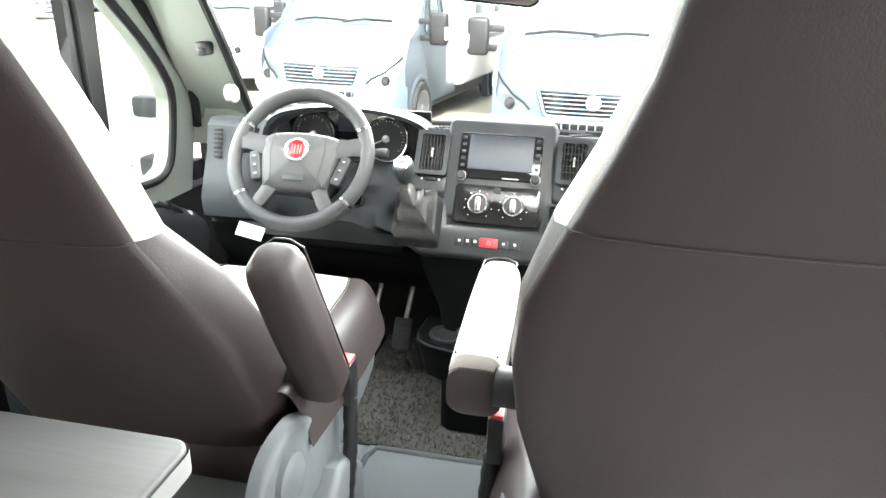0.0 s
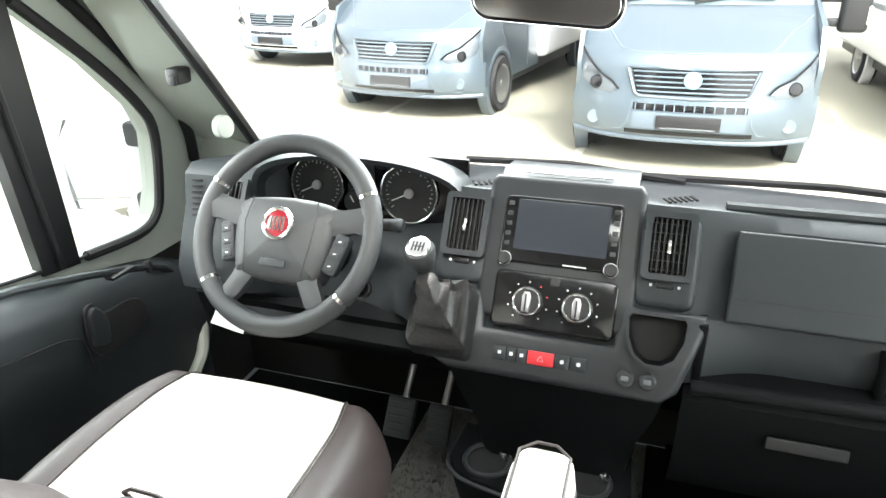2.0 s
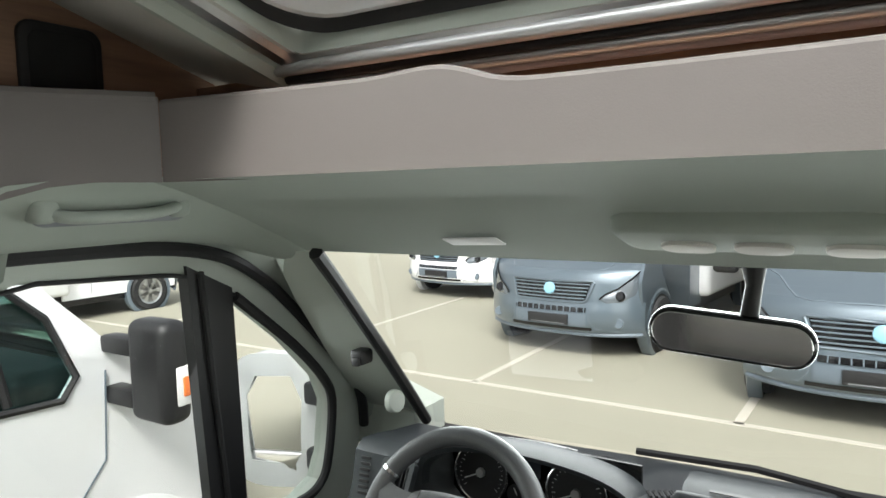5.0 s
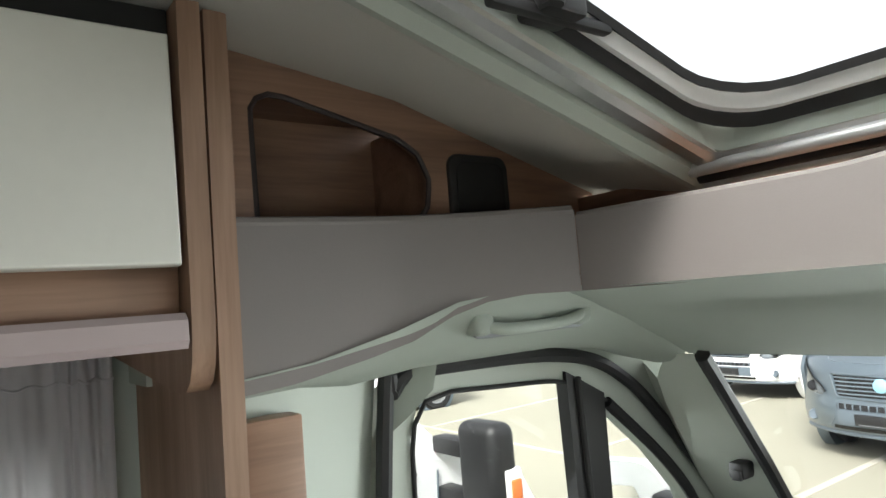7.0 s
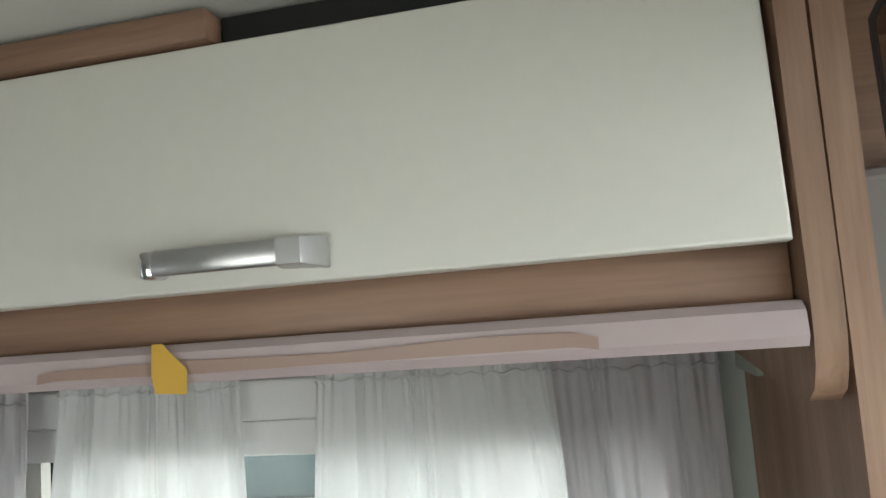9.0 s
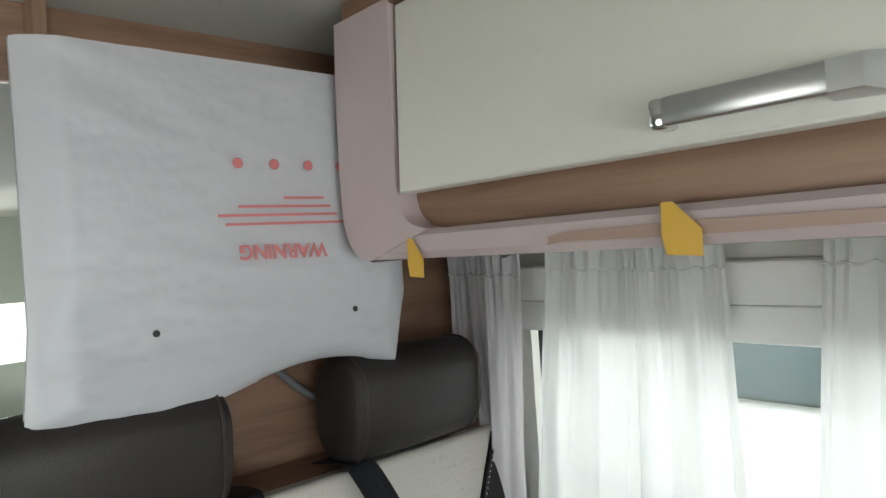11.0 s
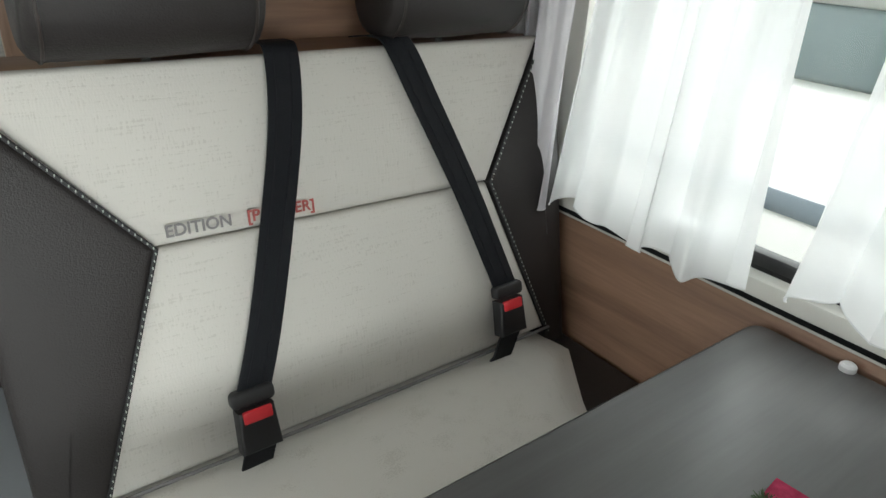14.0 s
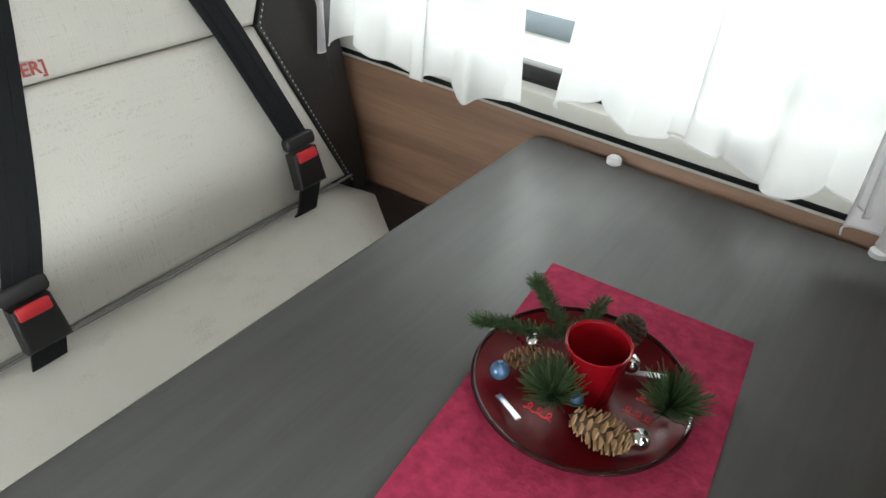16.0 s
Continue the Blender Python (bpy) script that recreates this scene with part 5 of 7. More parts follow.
# ------------------------------------------------------------------ cab seats
def cab_seat(cx, dz, inner, label, arm_up, cz, lean, bx, by, edge, puff):
    """A captain seat; inner: the sign of x towards the aisle; arm_up: its aisle armrest is folded up;
    bx, by: the middle and rear of the backrest; edge: the depth of its sides; puff: how far its front swells."""
    st = thing("captain_chair", (cx, 1.0, 0), label, "captain chair", "captain chairs")
    seam = 0.95 + dz

    def bk(w, s, d):
        """Place on the backrest: w across, s above the seam, d in front of the rear skin."""
        return Vector((bx + w, by - lean * s + d, seam + s))
    prof = [(-0.46 if not arm_up else -0.37, 0.22), (-0.30, 0.262), (-0.20, 0.272), (-0.10, 0.264), (0.0, 0.232), (0.08, 0.195), (0.16, 0.165), (0.24, 0.148), (0.31, 0.140), (0.35, 0.125), (0.37, 0.09)]
    if arm_up:
        prof = [(-0.45, 0.25), (-0.32, 0.258), (-0.20, 0.240), (-0.10, 0.208), (0.0, 0.175), (0.08, 0.166), (0.16, 0.158), (0.24, 0.142), (0.31, 0.120), (0.35, 0.10), (0.37, 0.07)]
    # rear shell
    rows = []
    for s, w in prof:
        k = 0.94 if s > -0.05 else 0.985
        rows.append([bk(w * k * math.sin(a), s, 0.04 - 0.036 * max(0.0, math.cos(a)) ** 0.7) for a in np.linspace(-math.pi / 2, math.pi / 2, 25)])
    part("back_shell", loft(rows[:5], close=False), M_BROWN, st, "brown leather lower backrest skin")
    part("back_shell_top", loft(rows[4:], close=False), M_BROWN, st, "brown leather upper backrest skin")
    part("back_seam", tube([p + Vector((0, -0.0008, 0)) for p in rows[4]], 0.0018, 6), M_PIPING, st)
    # pale front and wings
    rows = []
    for s, w in prof:
        lp = []
        for a in np.linspace(-math.pi / 2, math.pi / 2, 25):
            f = math.sin(a)
            wing = 0.035 * min(1, abs(f) * 1.6) ** 4 * (1 if s < 0.1 else 0.6)
            lp.append(bk(w * f * 1.005, s, edge + (0.06 * min(1.0, max(0.0, -s / 0.12)) if arm_up else 0.0) + puff * max(0.0, math.cos(a)) ** 0.5 + wing * (1 - abs(f) ** 8)))
        k = 0.94 if s > -0.05 else 0.985
        rows.append([bk(-w * k, s, 0.04), bk(-w * 0.995, s, 0.055)] + lp + [bk(w * 0.995, s, 0.055), bk(w * k, s, 0.04)])
    part("back_lower", loft(rows[:5], close=False), M_BROWN, st, "brown leather lower backrest sides")
    part("back_wing", loft(rows[4:], close=False), M_CREAM, st, "cream upper backrest with side wings")
    top = [bk(prof[-1][1] * math.sin(a), prof[-1][0], 0.06 - 0.056 * max(0, math.cos(a)) ** 0.7) for a in np.linspace(-math.pi / 2, math.pi / 2, 13)]
    part("back_top", loft([top, [bk((p.x - bx) * 0.6, 0.385, 0.075) for p in top]], close=False), M_CREAM, st)
    # cushion
    zt = cz
    y0, y1 = (0.86, 1.40) if arm_up else (0.74, 1.30)
    sx = inner * 0.025

    def cush(u, v):
        f = 2 * u - 1
        y = y0 + (y1 - y0) * v
        half = 0.248 + 0.02 * math.sin(math.pi * v) - 0.07 * max(0, v - 0.72) ** 1.5 * 4
        side = abs(f) ** 10
        front = max(0, (v - 0.86) / 0.14) ** 2.2
        roll = 0.03 * math.exp(-((abs(f) - 0.84) / 0.16) ** 2) * (1 - 0.6 * v)
        return Vector((cx + sx + half * f, y - 0.05 * f * f * max(0, v - 0.6), zt - 0.095 * side - 0.12 * front + roll - 0.02 * (1 - v) + 0.012 * math.sin(math.pi * v)))
    part("cushion_centre", grid(lambda u, v: cush(0.17 + 0.66 * u, v) + Vector((0, 0, 0.004 * math.sin(math.pi * u) ** 0.3)), 24, 24), M_CREAM, st, "cream seat centre panel")
    for a, b in ((0.0, 0.175), (0.825, 1.0)):
        part("cushion_bolster", grid(lambda u, v: cush(a + (b - a) * u, v), 10, 24), M_BROWN, st, "brown leather seat bolster")
    part("cushion_base", box(cx - 0.22, cx + 0.22, y0 - 0.03, 1.30, zt - 0.20, zt - 0.10, 0.03, 3), M_BROWN, st)
    part("cushion_piping", tube([cush(0.825, v) + Vector((0, 0, 0.002)) for v in np.linspace(0, 0.99, 24)], 0.0022, 6), M_PIPING, st)
    part("cushion_piping", tube([cush(0.172, v) + Vector((0, 0, 0.002)) for v in np.linspace(0, 0.99, 24)], 0.0022, 6), M_PIPING, st)
    # base
    part("seat_box", loft([[Vector((cx + a, b, z)) for a, b in ((-w, y0), (w, y0), (w, y1), (-w, y1))] for z, w, y0, y1 in ((0.0, 0.19, 0.72, 1.20), (0.26, 0.19, 0.72, 1.20), (0.28, 0.21, 0.70, 1.26), (zt - 0.18, 0.22, 0.69, 1.28))]), M_SEATPLASTIC, st, "grey seat base")
    x = cx + inner * 0.235
    sp = part("side_cover", slab([tuple(v)[:2] for v in arc([(-0.24, -0.10, 0), (-0.25, 0.02, 0), (-0.20, 0.085, 0), (-0.10, 0.09, 0), (0.0, 0.05, 0), (0.2, 0.045, 0), (0.30, 0.03, 0), (0.31, -0.05, 0), (0.1, -0.10, 0), (-0.24, -0.10, 0)], 4)[:-1]], frame_m((x, 0.93, zt - 0.12), (0, 1, 0), (0, 0, 1)) if inner > 0 else frame_m((x, 0.93, zt - 0.12), (0, -1, 0), (0, 0, 1)) @ Matrix.Diagonal((-1, 1, 1, 1)), 0.03, 0.012), M_SEATPLASTIC, st, "grey plastic seat side cover")
    part("recline_disc", lathe([(0.045, 0), (0.045, 0.01), (0.038, 0.016), (0, 0.018)], 24, frame_m((x + inner * 0.03, 0.77, zt - 0.10), (0, 1, 0), (0, 0, inner))), M_SEATPLASTIC, sp)
    # armrest
    ax = cx + inner * (0.29 if arm_up else 0.31)
    if arm_up:
        p0, p1 = Vector((-0.212, 0.915, 0.535)), Vector((-0.240, 0.800, 0.815))
    else:
        p0, p1 = Vector((ax, 0.79, 0.655)), Vector((ax - 0.006, 1.15, 0.667))
    d = (p1 - p0).normalized()
    side = Vector((1, 0, 0))
    up = side.cross(d).normalized()
    fr = frame_m(p0, side, up)
    L = (p1 - p0).length
    loops = []
    for t, k in ((-0.01, 0.6), (0.0, 0.85), (0.02, 1.0), (0.5, 1.04), (0.9, 1.0), (0.97, 0.88), (1.0, 0.62)):
        loops.append([p0 + d * (L * t) + side * a * k + up * b * k for a, b in rrect(0.078, 0.085, 0.026, 4)])
    ar = part("armrest", loft(loops), M_BROWN if arm_up else M_CREAM, st, "brown padded armrest folded up" if arm_up else "pale padded armrest folded down")
    sgn = -1 if arm_up else 1
    part("armrest_piping", tube([p0 + d * (L * t) + side * sx * 0.030 + up * sgn * 0.042 for sx, t in ((1, 0.02), (1, 0.5), (1, 0.94), (0.4, 0.985), (-0.4, 0.985), (-1, 0.94), (-1, 0.5), (-1, 0.02))], 0.002, 6), M_PIPING, ar)
    if not arm_up:
        part("armrest_end", loft([[p0 + d * q + side * a * k + up * (b * k * h - 0.012) for a, b in rrect(0.080, 0.085, 0.026, 4)] for q, k, h in ((-0.018, 0.7, 0.8), (-0.008, 1.0, 0.9), (0.03, 1.02, 0.8), (0.33, 1.02, 0.8), (0.345, 0.8, 0.6))]), M_BROWN, ar, "brown leather armrest underside")
    part("armrest_pivot", lathe([(0.03, 0), (0.03, 0.035), (0.02, 0.04)], 16, frame_m(p0 - side * inner * 0.065, (0, 1, 0), (0, 0, inner))), M_BLACK, st)
    # belt buckle on its sleeve, and swivel plinth
    yb = 0.10 if arm_up else 0.0
    part("buckle_sleeve", tube(arc([(x + inner * 0.055, 0.86 + yb, 0.22), (x + inner * 0.06, 0.88 + yb, 0.33), (x + inner * 0.055, 0.905 + yb, 0.45)], 8), [0.013 + 0.002 * (k % 2) for k in range(17)], 10), M_BLACK, st, "black ribbed buckle sleeve")
    bu = part("buckle", box(x + inner * 0.05 - 0.014, x + inner * 0.05 + 0.014, 0.885 + yb, 0.93 + yb, 0.44, 0.53, 0.006), M_BLACK, st, "black belt buckle")
    part("release_button", box(x + inner * 0.05 - 0.011, x + inner * 0.05 + 0.011, 0.89 + yb, 0.925 + yb, 0.526, 0.535, 0.002), M_RED, bu, "red release button")
    part("handbrake_cover", slab([(-0.10, -0.10), (0.14, -0.10), (0.13, 0.03), (0.06, 0.10), (0.0, 0.11), (-0.09, 0.04)], frame_m((x + inner * 0.01, 0.92, 0.24), (0, inner, 0), (0, 0, 1)), 0.055, 0.015), M_SEATPLASTIC, st, "grey plastic seat base cover")
    return st


cab_seat(-0.49, -0.085, 1, "brown leather captain seat with cream front and raised armrest", True, 0.545, 0.42, -0.535, 0.645, 0.080, 0.02)
cab_seat(0.375, 0.0, -1, "brown leather captain seat with cream front and lowered armrest", False, 0.475, 0.26, 0.390, 0.605, 0.088, 0.05)

# ------------------------------------------------------------------ dinette: table, bench, curtains
tb = thing("table", (-0.6, 0.2, 0), "dark grey wood-grain table with pale edge and rounded corners", "table")
tp = [(p[0] - 0.641, p[1] + 0.222) for p in rrect(0.903, 0.545, 0.022, 5)]
part("tabletop", slab(tp, Matrix.Translation((0, 0, 0.700)), 0.03, 0.004), M_TABLE, tb)
part("edge_band", loft([[Vector((*p, z)) for p in shrink(tp, -0.0025)] for z in (0.700, 0.7255)], caps=False), M_TABLE_EDGE, tb, "pale edge band")
part("leg", lathe([(0.16, 0.0), (0.16, 0.012), (0.04, 0.025), (0.035, 0.05), (0.035, 0.70)], 24, Matrix.Translation((-0.75, 0.22, 0))), M_STEEL, tb)
for i, (y, x) in enumerate(((0.084, -1.088), (0.43, -1.088))):
    solid("table_clip", lathe([(0.011, 0.7302), (0.011, 0.737), (0.008, 0.740), (0, 0.740)], 16, Matrix.Translation((x + 0.003, y, 0))), M_WHITE, "small white plastic table clip by the wall", "clip", "table clips")

bench = thing("bench", (-0.62, -0.3, 0), "cream cloth and brown leather dinette bench with belts", "bench")


def bp(x, z, out=0.0):
    """A place on the raked bench back."""
    return Vector((x, -0.405 - 0.21 * (z - 0.53) + out, z + 0.2 * out))


def pad(name, pts, depth, material, bev, puff, label=""):
    m = frame_m(bp(0, 0), (-1, 0, 0), (0, -0.21, 1))
    up = Vector((0, -0.21, 1)).normalized()
    loc = [(-x, (z) * Vector((0, -0.21, 1)).length) for x, z in pts]
    return part(name, slab(loc, m @ pose(0, 0, -depth), depth, bev, puff, 4), material, bench, label)


def dense(pts, n=5):
    out = []
    for i in range(len(pts)):
        p, q = pts[i], pts[(i + 1) % len(pts)]
        for k in range(n):
            out.append((p[0] + (q[0] - p[0]) * k / n, p[1] + (q[1] - p[1]) * k / n))
    return out


pad("back_upper", dense([(-0.200, 1.072), (-0.376, 0.852), (-0.918, 0.842), (-1.050, 1.068)]), 0.10, M_TWEED, 0.014, 0.010, "cream woven upper back panel")
pad("back_lower", dense([(-0.376, 0.850), (-0.240, 0.540), (-1.040, 0.540), (-0.918, 0.840)]), 0.10, M_TWEED, 0.014, 0.018, "cream woven lower back panel")
pad("back_side", dense([(-0.188, 1.074), (-0.378, 0.851), (-0.238, 0.46), (-0.180, 0.40)]), 0.11, M_BROWN_DARK, 0.012, 0.004, "dark brown leather side panel")
pad("back_side", dense([(-1.052, 1.070), (-1.092, 1.05), (-1.092, 0.40), (-1.047, 0.510), (-0.920, 0.841)]), 0.11, M_BROWN_DARK, 0.012, 0.004, "dark brown leather side panel")
for line in ([(-0.197, 1.066), (-0.376, 0.851), (-0.240, 0.50)], [(-1.050, 1.064), (-0.920, 0.841), (-1.044, 0.53)]):
    part("piping", tube([bp(x, z, 0.0015) for x, z in line], 0.0032, 6), M_BLACK, bench)
    dots = []
    for (xa, za), (xb, zb) in zip(line, line[1:]):
        k = int(math.hypot(xb - xa, zb - za) / 0.009)
        for i in range(k):
            t = (i + 0.5) / k
            c = bp(xa + (xb - xa) * t, za + (zb - za) * t, 0.0045)
            dots.append(box(c.x - 0.0007, c.x + 0.0007, c.y - 0.001, c.y + 0.001, c.z - 0.0014, c.z + 0.0014, 0))
    part("stitching", join(*dots), M_TRIM, bench, "pale stitching", smooth=False)


def seat_top(u, v):
    y = -0.44 + 0.49 * v
    x = -0.20 - (float(np.interp(y, (-0.44, -0.36, -0.22, 0.05), (1.043, 1.060, 0.955, 0.915))) - 0.20) * u
    e = 0.05 * max(0, (v - 0.86) / 0.14) ** 2 + 0.02 * (abs(2 * u - 1)) ** 12
    return Vector((x, y, 0.530 - e + 0.012 * math.sin(math.pi * v) * math.sin(math.pi * u) ** 0.4))


# dark cord that paints the gap shade where back meets seat
part("seam", tube([bp(-0.235 - 0.0425 * k, 0.543, 0.006 + 0.006 * math.sin(math.pi * k / 19)) for k in range(20)], 0.0028, 6), M_GREYINK, bench, "dark line drawn for the shade between back and seat")
part("seat_cushion", grid(seat_top, 36, 24, -0.10), M_TWEED, bench, "cream woven seat cushion")
part("seat_side", box(-1.10, -0.80, -0.44, 0.045, 0.36, 0.508, 0.012, 3), M_BROWN_DARK, bench, "dark brown leather seat side")
part("seat_front", box(-1.10, -0.19, 0.03, 0.06, 0.02, 0.45, 0.008), M_WOODX, bench)
part("bench_box", box(-1.12, -0.19, -0.60, 0.03, 0.0, 0.40, 0.004), M_WOOD, bench, "wooden bench box")
em = frame_m(bp(-0.388, 0.8655, 0.0120), (-1, 0, -0.02), (0, -0.21, 1))
lettering("EDITION", 0.0215, em, M_GREYINK, bench)
lettering("[P", 0.0215, em @ pose(0.105, 0, 0), M_REDINK, bench)
lettering("ER]", 0.0215, em @ pose(0.173, 0, 0), M_REDINK, bench)

for pts, bx in (([(-0.568, 1.086, -0.07), (-0.570, 1.085, -0.01), (-0.570, 1.068, 0.018), (-0.560, 0.98, 0.022), (-0.528, 0.85, 0.021), (-0.487, 0.72, 0.028), (-0.452, 0.632, 0.034)], -0.446),
                ([(-0.742, 1.085, -0.07), (-0.745, 1.083, -0.01), (-0.752, 1.066, 0.018), (-0.790, 0.98, 0.022), (-0.850, 0.85, 0.021), (-0.893, 0.73, 0.028), (-0.918, 0.655, 0.034)], -0.920)):
    sb = thing("seat_belt", bp(bx, 0.6), "black webbing seat belt with a red button buckle", "seat belt", "bench belts")
    path = arc([bp(*p) for p in pts], 6)
    part("webbing", strap(path, 0.047, 0.0022, (1, 0, 0)), M_BELT, sb)
    for o in (-0.011, 0.011):
        part("webbing_rib", strap([p + Vector((o, 0.0016, 0.0)) for p in path[6:]], 0.003, 0.0012, (1, 0, 0)), M_BELT, sb)
    e = path[-1]
    m = frame_m(e, (-1, 0, 0), (path[-4] - e))
    part("tongue", slab(rrect(0.062, 0.024, 0.008), m @ pose(0, 0.004, -0.006), 0.014, 0.005), M_BLACK, sb)
    b = part("buckle", slab([(-0.026, -0.012), (0.026, -0.012), (0.029, -0.075), (-0.029, -0.075)], m @ pose(0, 0, -0.012), 0.024, 0.006), M_BLACK, sb)
    part("release_button", box(-0.021, 0.021, -0.030, -0.012, 0.006, 0.0142, 0.003, m=m), M_RED, b, "red release button")
    part("lower_strap", strap([m @ Vector((0, -0.07, 0)), m @ Vector((-0.01, -0.12, -0.02)), m @ Vector((-0.02, -0.16, -0.06))], 0.045, 0.004, (1, 0, 0)), M_BELT, sb)


def headrest(x0, x1, label):
    hr = thing("headrest", ((x0 + x1) / 2, -0.52, 1.07), label, "headrest", "bench headrests")
    sec = [(p[0], p[1]) for p in rrect(0.125, 0.162, 0.055, 6)]
    loops = []
    for t, k in ((0, 0.82), (0.02, 0.94), (0.06, 1.0), (0.5, 1.03), (0.94, 1.0), (0.98, 0.94), (1, 0.82)):
        loops.append([Vector((x0 + (x1 - x0) * t, -0.535 + a * k + 0.1 * b, 1.156 + b * k)) for a, b in sec])
    part("cushion", loft(loops), M_BROWN_DARK, hr)
    for t in (0.06, 0.94):
        part("seam", tube([Vector((x0 + (x1 - x0) * t, -0.535 + a * 1.005 + 0.1 * b, 1.156 + b * 1.005)) for a, b in sec], 0.0022, 6, True), M_PIPING, hr)
    part("stem", tube([((x0 + x1) / 2, -0.55, 1.05), ((x0 + x1) / 2, -0.55, 1.12)], 0.006, 8), M_CHROME, hr)


headrest(-0.285, -0.548, "dark brown leather bolster headrest on the bench")
headrest(-0.73, -0.985, "dark brown leather bolster headrest beside the window")

# partition behind the bench
pt = thing("partition", (-0.75, -0.65, 0), "wooden partition behind the bench", "partition", kind="structure")
part("board", box(-1.12, -0.40, -0.70, -0.665, 0.0, CEIL, 0.002), M_WOODX, pt)
part("post", box(-0.402, -0.385, -0.72, -0.60, 1.06, CEIL, 0.004), M_WOODZ, pt)
part("top_board", box(-1.12, -0.20, -0.665, -0.645, 1.63, CEIL, 0.002), M_WOODX, pt)
part("back_ledge", box(-1.10, -0.185, -0.665, -0.53, 1.045, 1.06, 0.004), M_WOODX, pt)
bag = thing("wrapped_screen", (-0.62, -0.6, 1.42), "flat screen wrapped in a crumpled white plastic bag", "wrapped screen")
rb = random.Random(7)


def bagf(u, v, front=1):
    x = -0.340 - 0.505 * u + 0.05 * max(0, 0.25 - v) * (1 - 2 * u) * 1.2
    z = 1.64 - 0.415 * (1 - v) - 0.02 * math.sin(u * 7) * (1 - v) ** 6
    if v < 0.25:
        x += -0.02 * (u < 0.5) * (0.25 - v) + 0.22 * max(0, u - 0.8) * (0.25 - v) * 4
    edge = min(u, 1 - u, v * 1.2) * 12
    bulge = 0.03 * min(1, edge) ** 0.5
    low = min(1, max(0, (1.42 - z) / 0.14))
    crease = sum(abs(noise.noise(Vector((x * k * 0.55 + z * m, z * k * 1.7 - x * m, k)))) * h for k, m, h in ((9, 5, 0.022), (21, -9, 0.010), (46, 16, 0.004))) * (0.25 + 0.75 * low * max(0.3, 1 - 1.2 * u))
    cr = 0.004 * noise.noise(Vector((x * 6, z * 6, 3 * front))) - crease
    return Vector((x, -0.50 + front * (max(0.004, bulge + cr * min(1, edge))), z))


part("bag", join(grid(lambda u, v: bagf(u, v, 1), 110, 90), grid(lambda u, v: bagf(u, v, -1), 20, 16)), M_BAG, bag, "crumpled translucent white bag")
part("screen", box(-0.79, -0.39, -0.515, -0.485, 1.30, 1.62, 0.006), M_CEIL, bag)
lettering("WARNING", 0.026, frame_m((-0.69, -0.463, 1.405), (1, 0, 0.02), (0, 0, -1)) @ pose(0, 0, 0), M_INK, bag)
for k, w in enumerate((0.19, 0.20, 0.17, 0.10)):
    part("small_print", box(-0.72 + 0.01 * k, -0.72 + w * 0.9, -0.464, -0.463, 1.432 + 0.011 * k, 1.4355 + 0.011 * k, 0), M_INK, bag)
for k in range(4):
    part("print_mark", lathe([(0.0, 0.001), (0.006, 0.001), (0.007, 0)], 10, frame_m((-0.72 + 0.05 * k, -0.464, 1.51), (1, 0, 0), (0, 0, -1))), M_INK, bag)
for hx, hz in ((-0.458, 1.313), (-0.729, 1.311)):
    part("punched_hole", lathe([(0, 0.0012), (0.0042, 0.001), (0.0042, 0)], 10, frame_m((hx, -0.4625, hz), (-1, 0, 0), (0, 0, 1))), M_BLACK, bag, "small punched hole")
cbl = solid("power_cable", tube(arc([(-0.915, -0.625, 1.40), (-0.92, -0.62, 1.30), (-0.90, -0.62, 1.22), (-0.84, -0.62, 1.13), (-0.74, -0.625, 1.17), (-0.66, -0.63, 1.25)], 8), 0.006, 8), M_SEATPLASTIC, "grey ribbed cable hanging behind the headrests", "cable")

# window of the left wall
wn1 = thing("window_1", (-1.13, 0, 1.05), "acrylic side window with pale frame and black seal", "window", kind="structure")
part("window_frame", holed([(p[0], p[1] + 1.05) for p in rrect(1.08, 0.66, 0.08)], [(p[0], p[1] + 1.05) for p in rrect(0.94, 0.52, 0.05)], lambda y, z: (-WALL + 0.022, y, z), (-0.02, 0, 0), 60), M_CEIL, wn1)
part("blind_cassette", box(-WALL + 0.004, -WALL + 0.05, -0.54, 0.54, 1.285, 1.345, 0.008), M_WHITE, wn1, "white roller blind cassette")
part("blind_bar", box(-WALL + 0.004, -WALL + 0.035, -0.50, 0.50, 1.232, 1.283, 0.004), M_WHITE, wn1)
part("window_seal", tube([(-WALL - 0.02, p[0], p[1] + 1.05) for p in rrect(0.95, 0.53, 0.06)], 0.014, 8, True), M_RUBBER, wn1)
part("blind_rail", box(-WALL + 0.002, -WALL + 0.03, -0.52, 0.52, 0.745, 0.79, 0.006), M_CEIL, wn1)
part("stay", box(-WALL - 0.012, -WALL + 0.012, -0.46, 0.46, 0.80, 0.822, 0.004), M_BLACK, wn1)
for y in (-0.2, 0.22):
    part("window_catch", box(-WALL, -WALL + 0.035, y - 0.05, y + 0.05, 0.808, 0.83, 0.006), M_STEEL, wn1)
pp = part("pane", box(-WALL - 0.028, -WALL - 0.024, -0.49, 0.49, 0.77, 1.33, 0), M_GLASS, wn1, smooth=False)
pp.visible_shadow = False
solid("baseboard_window", box(-1.128, -1.105, -0.66, 0.64, 0.0, 0.752, 0.003), M_WOOD, "wood wall panel below the window", "panel", kind="structure")
solid("trim_window_ledge", box(-1.128, -1.098, -0.60, 0.64, 0.752, 0.762, 0.003), M_DASH_SHADE, "dark trim line under the window", "trim", kind="structure")


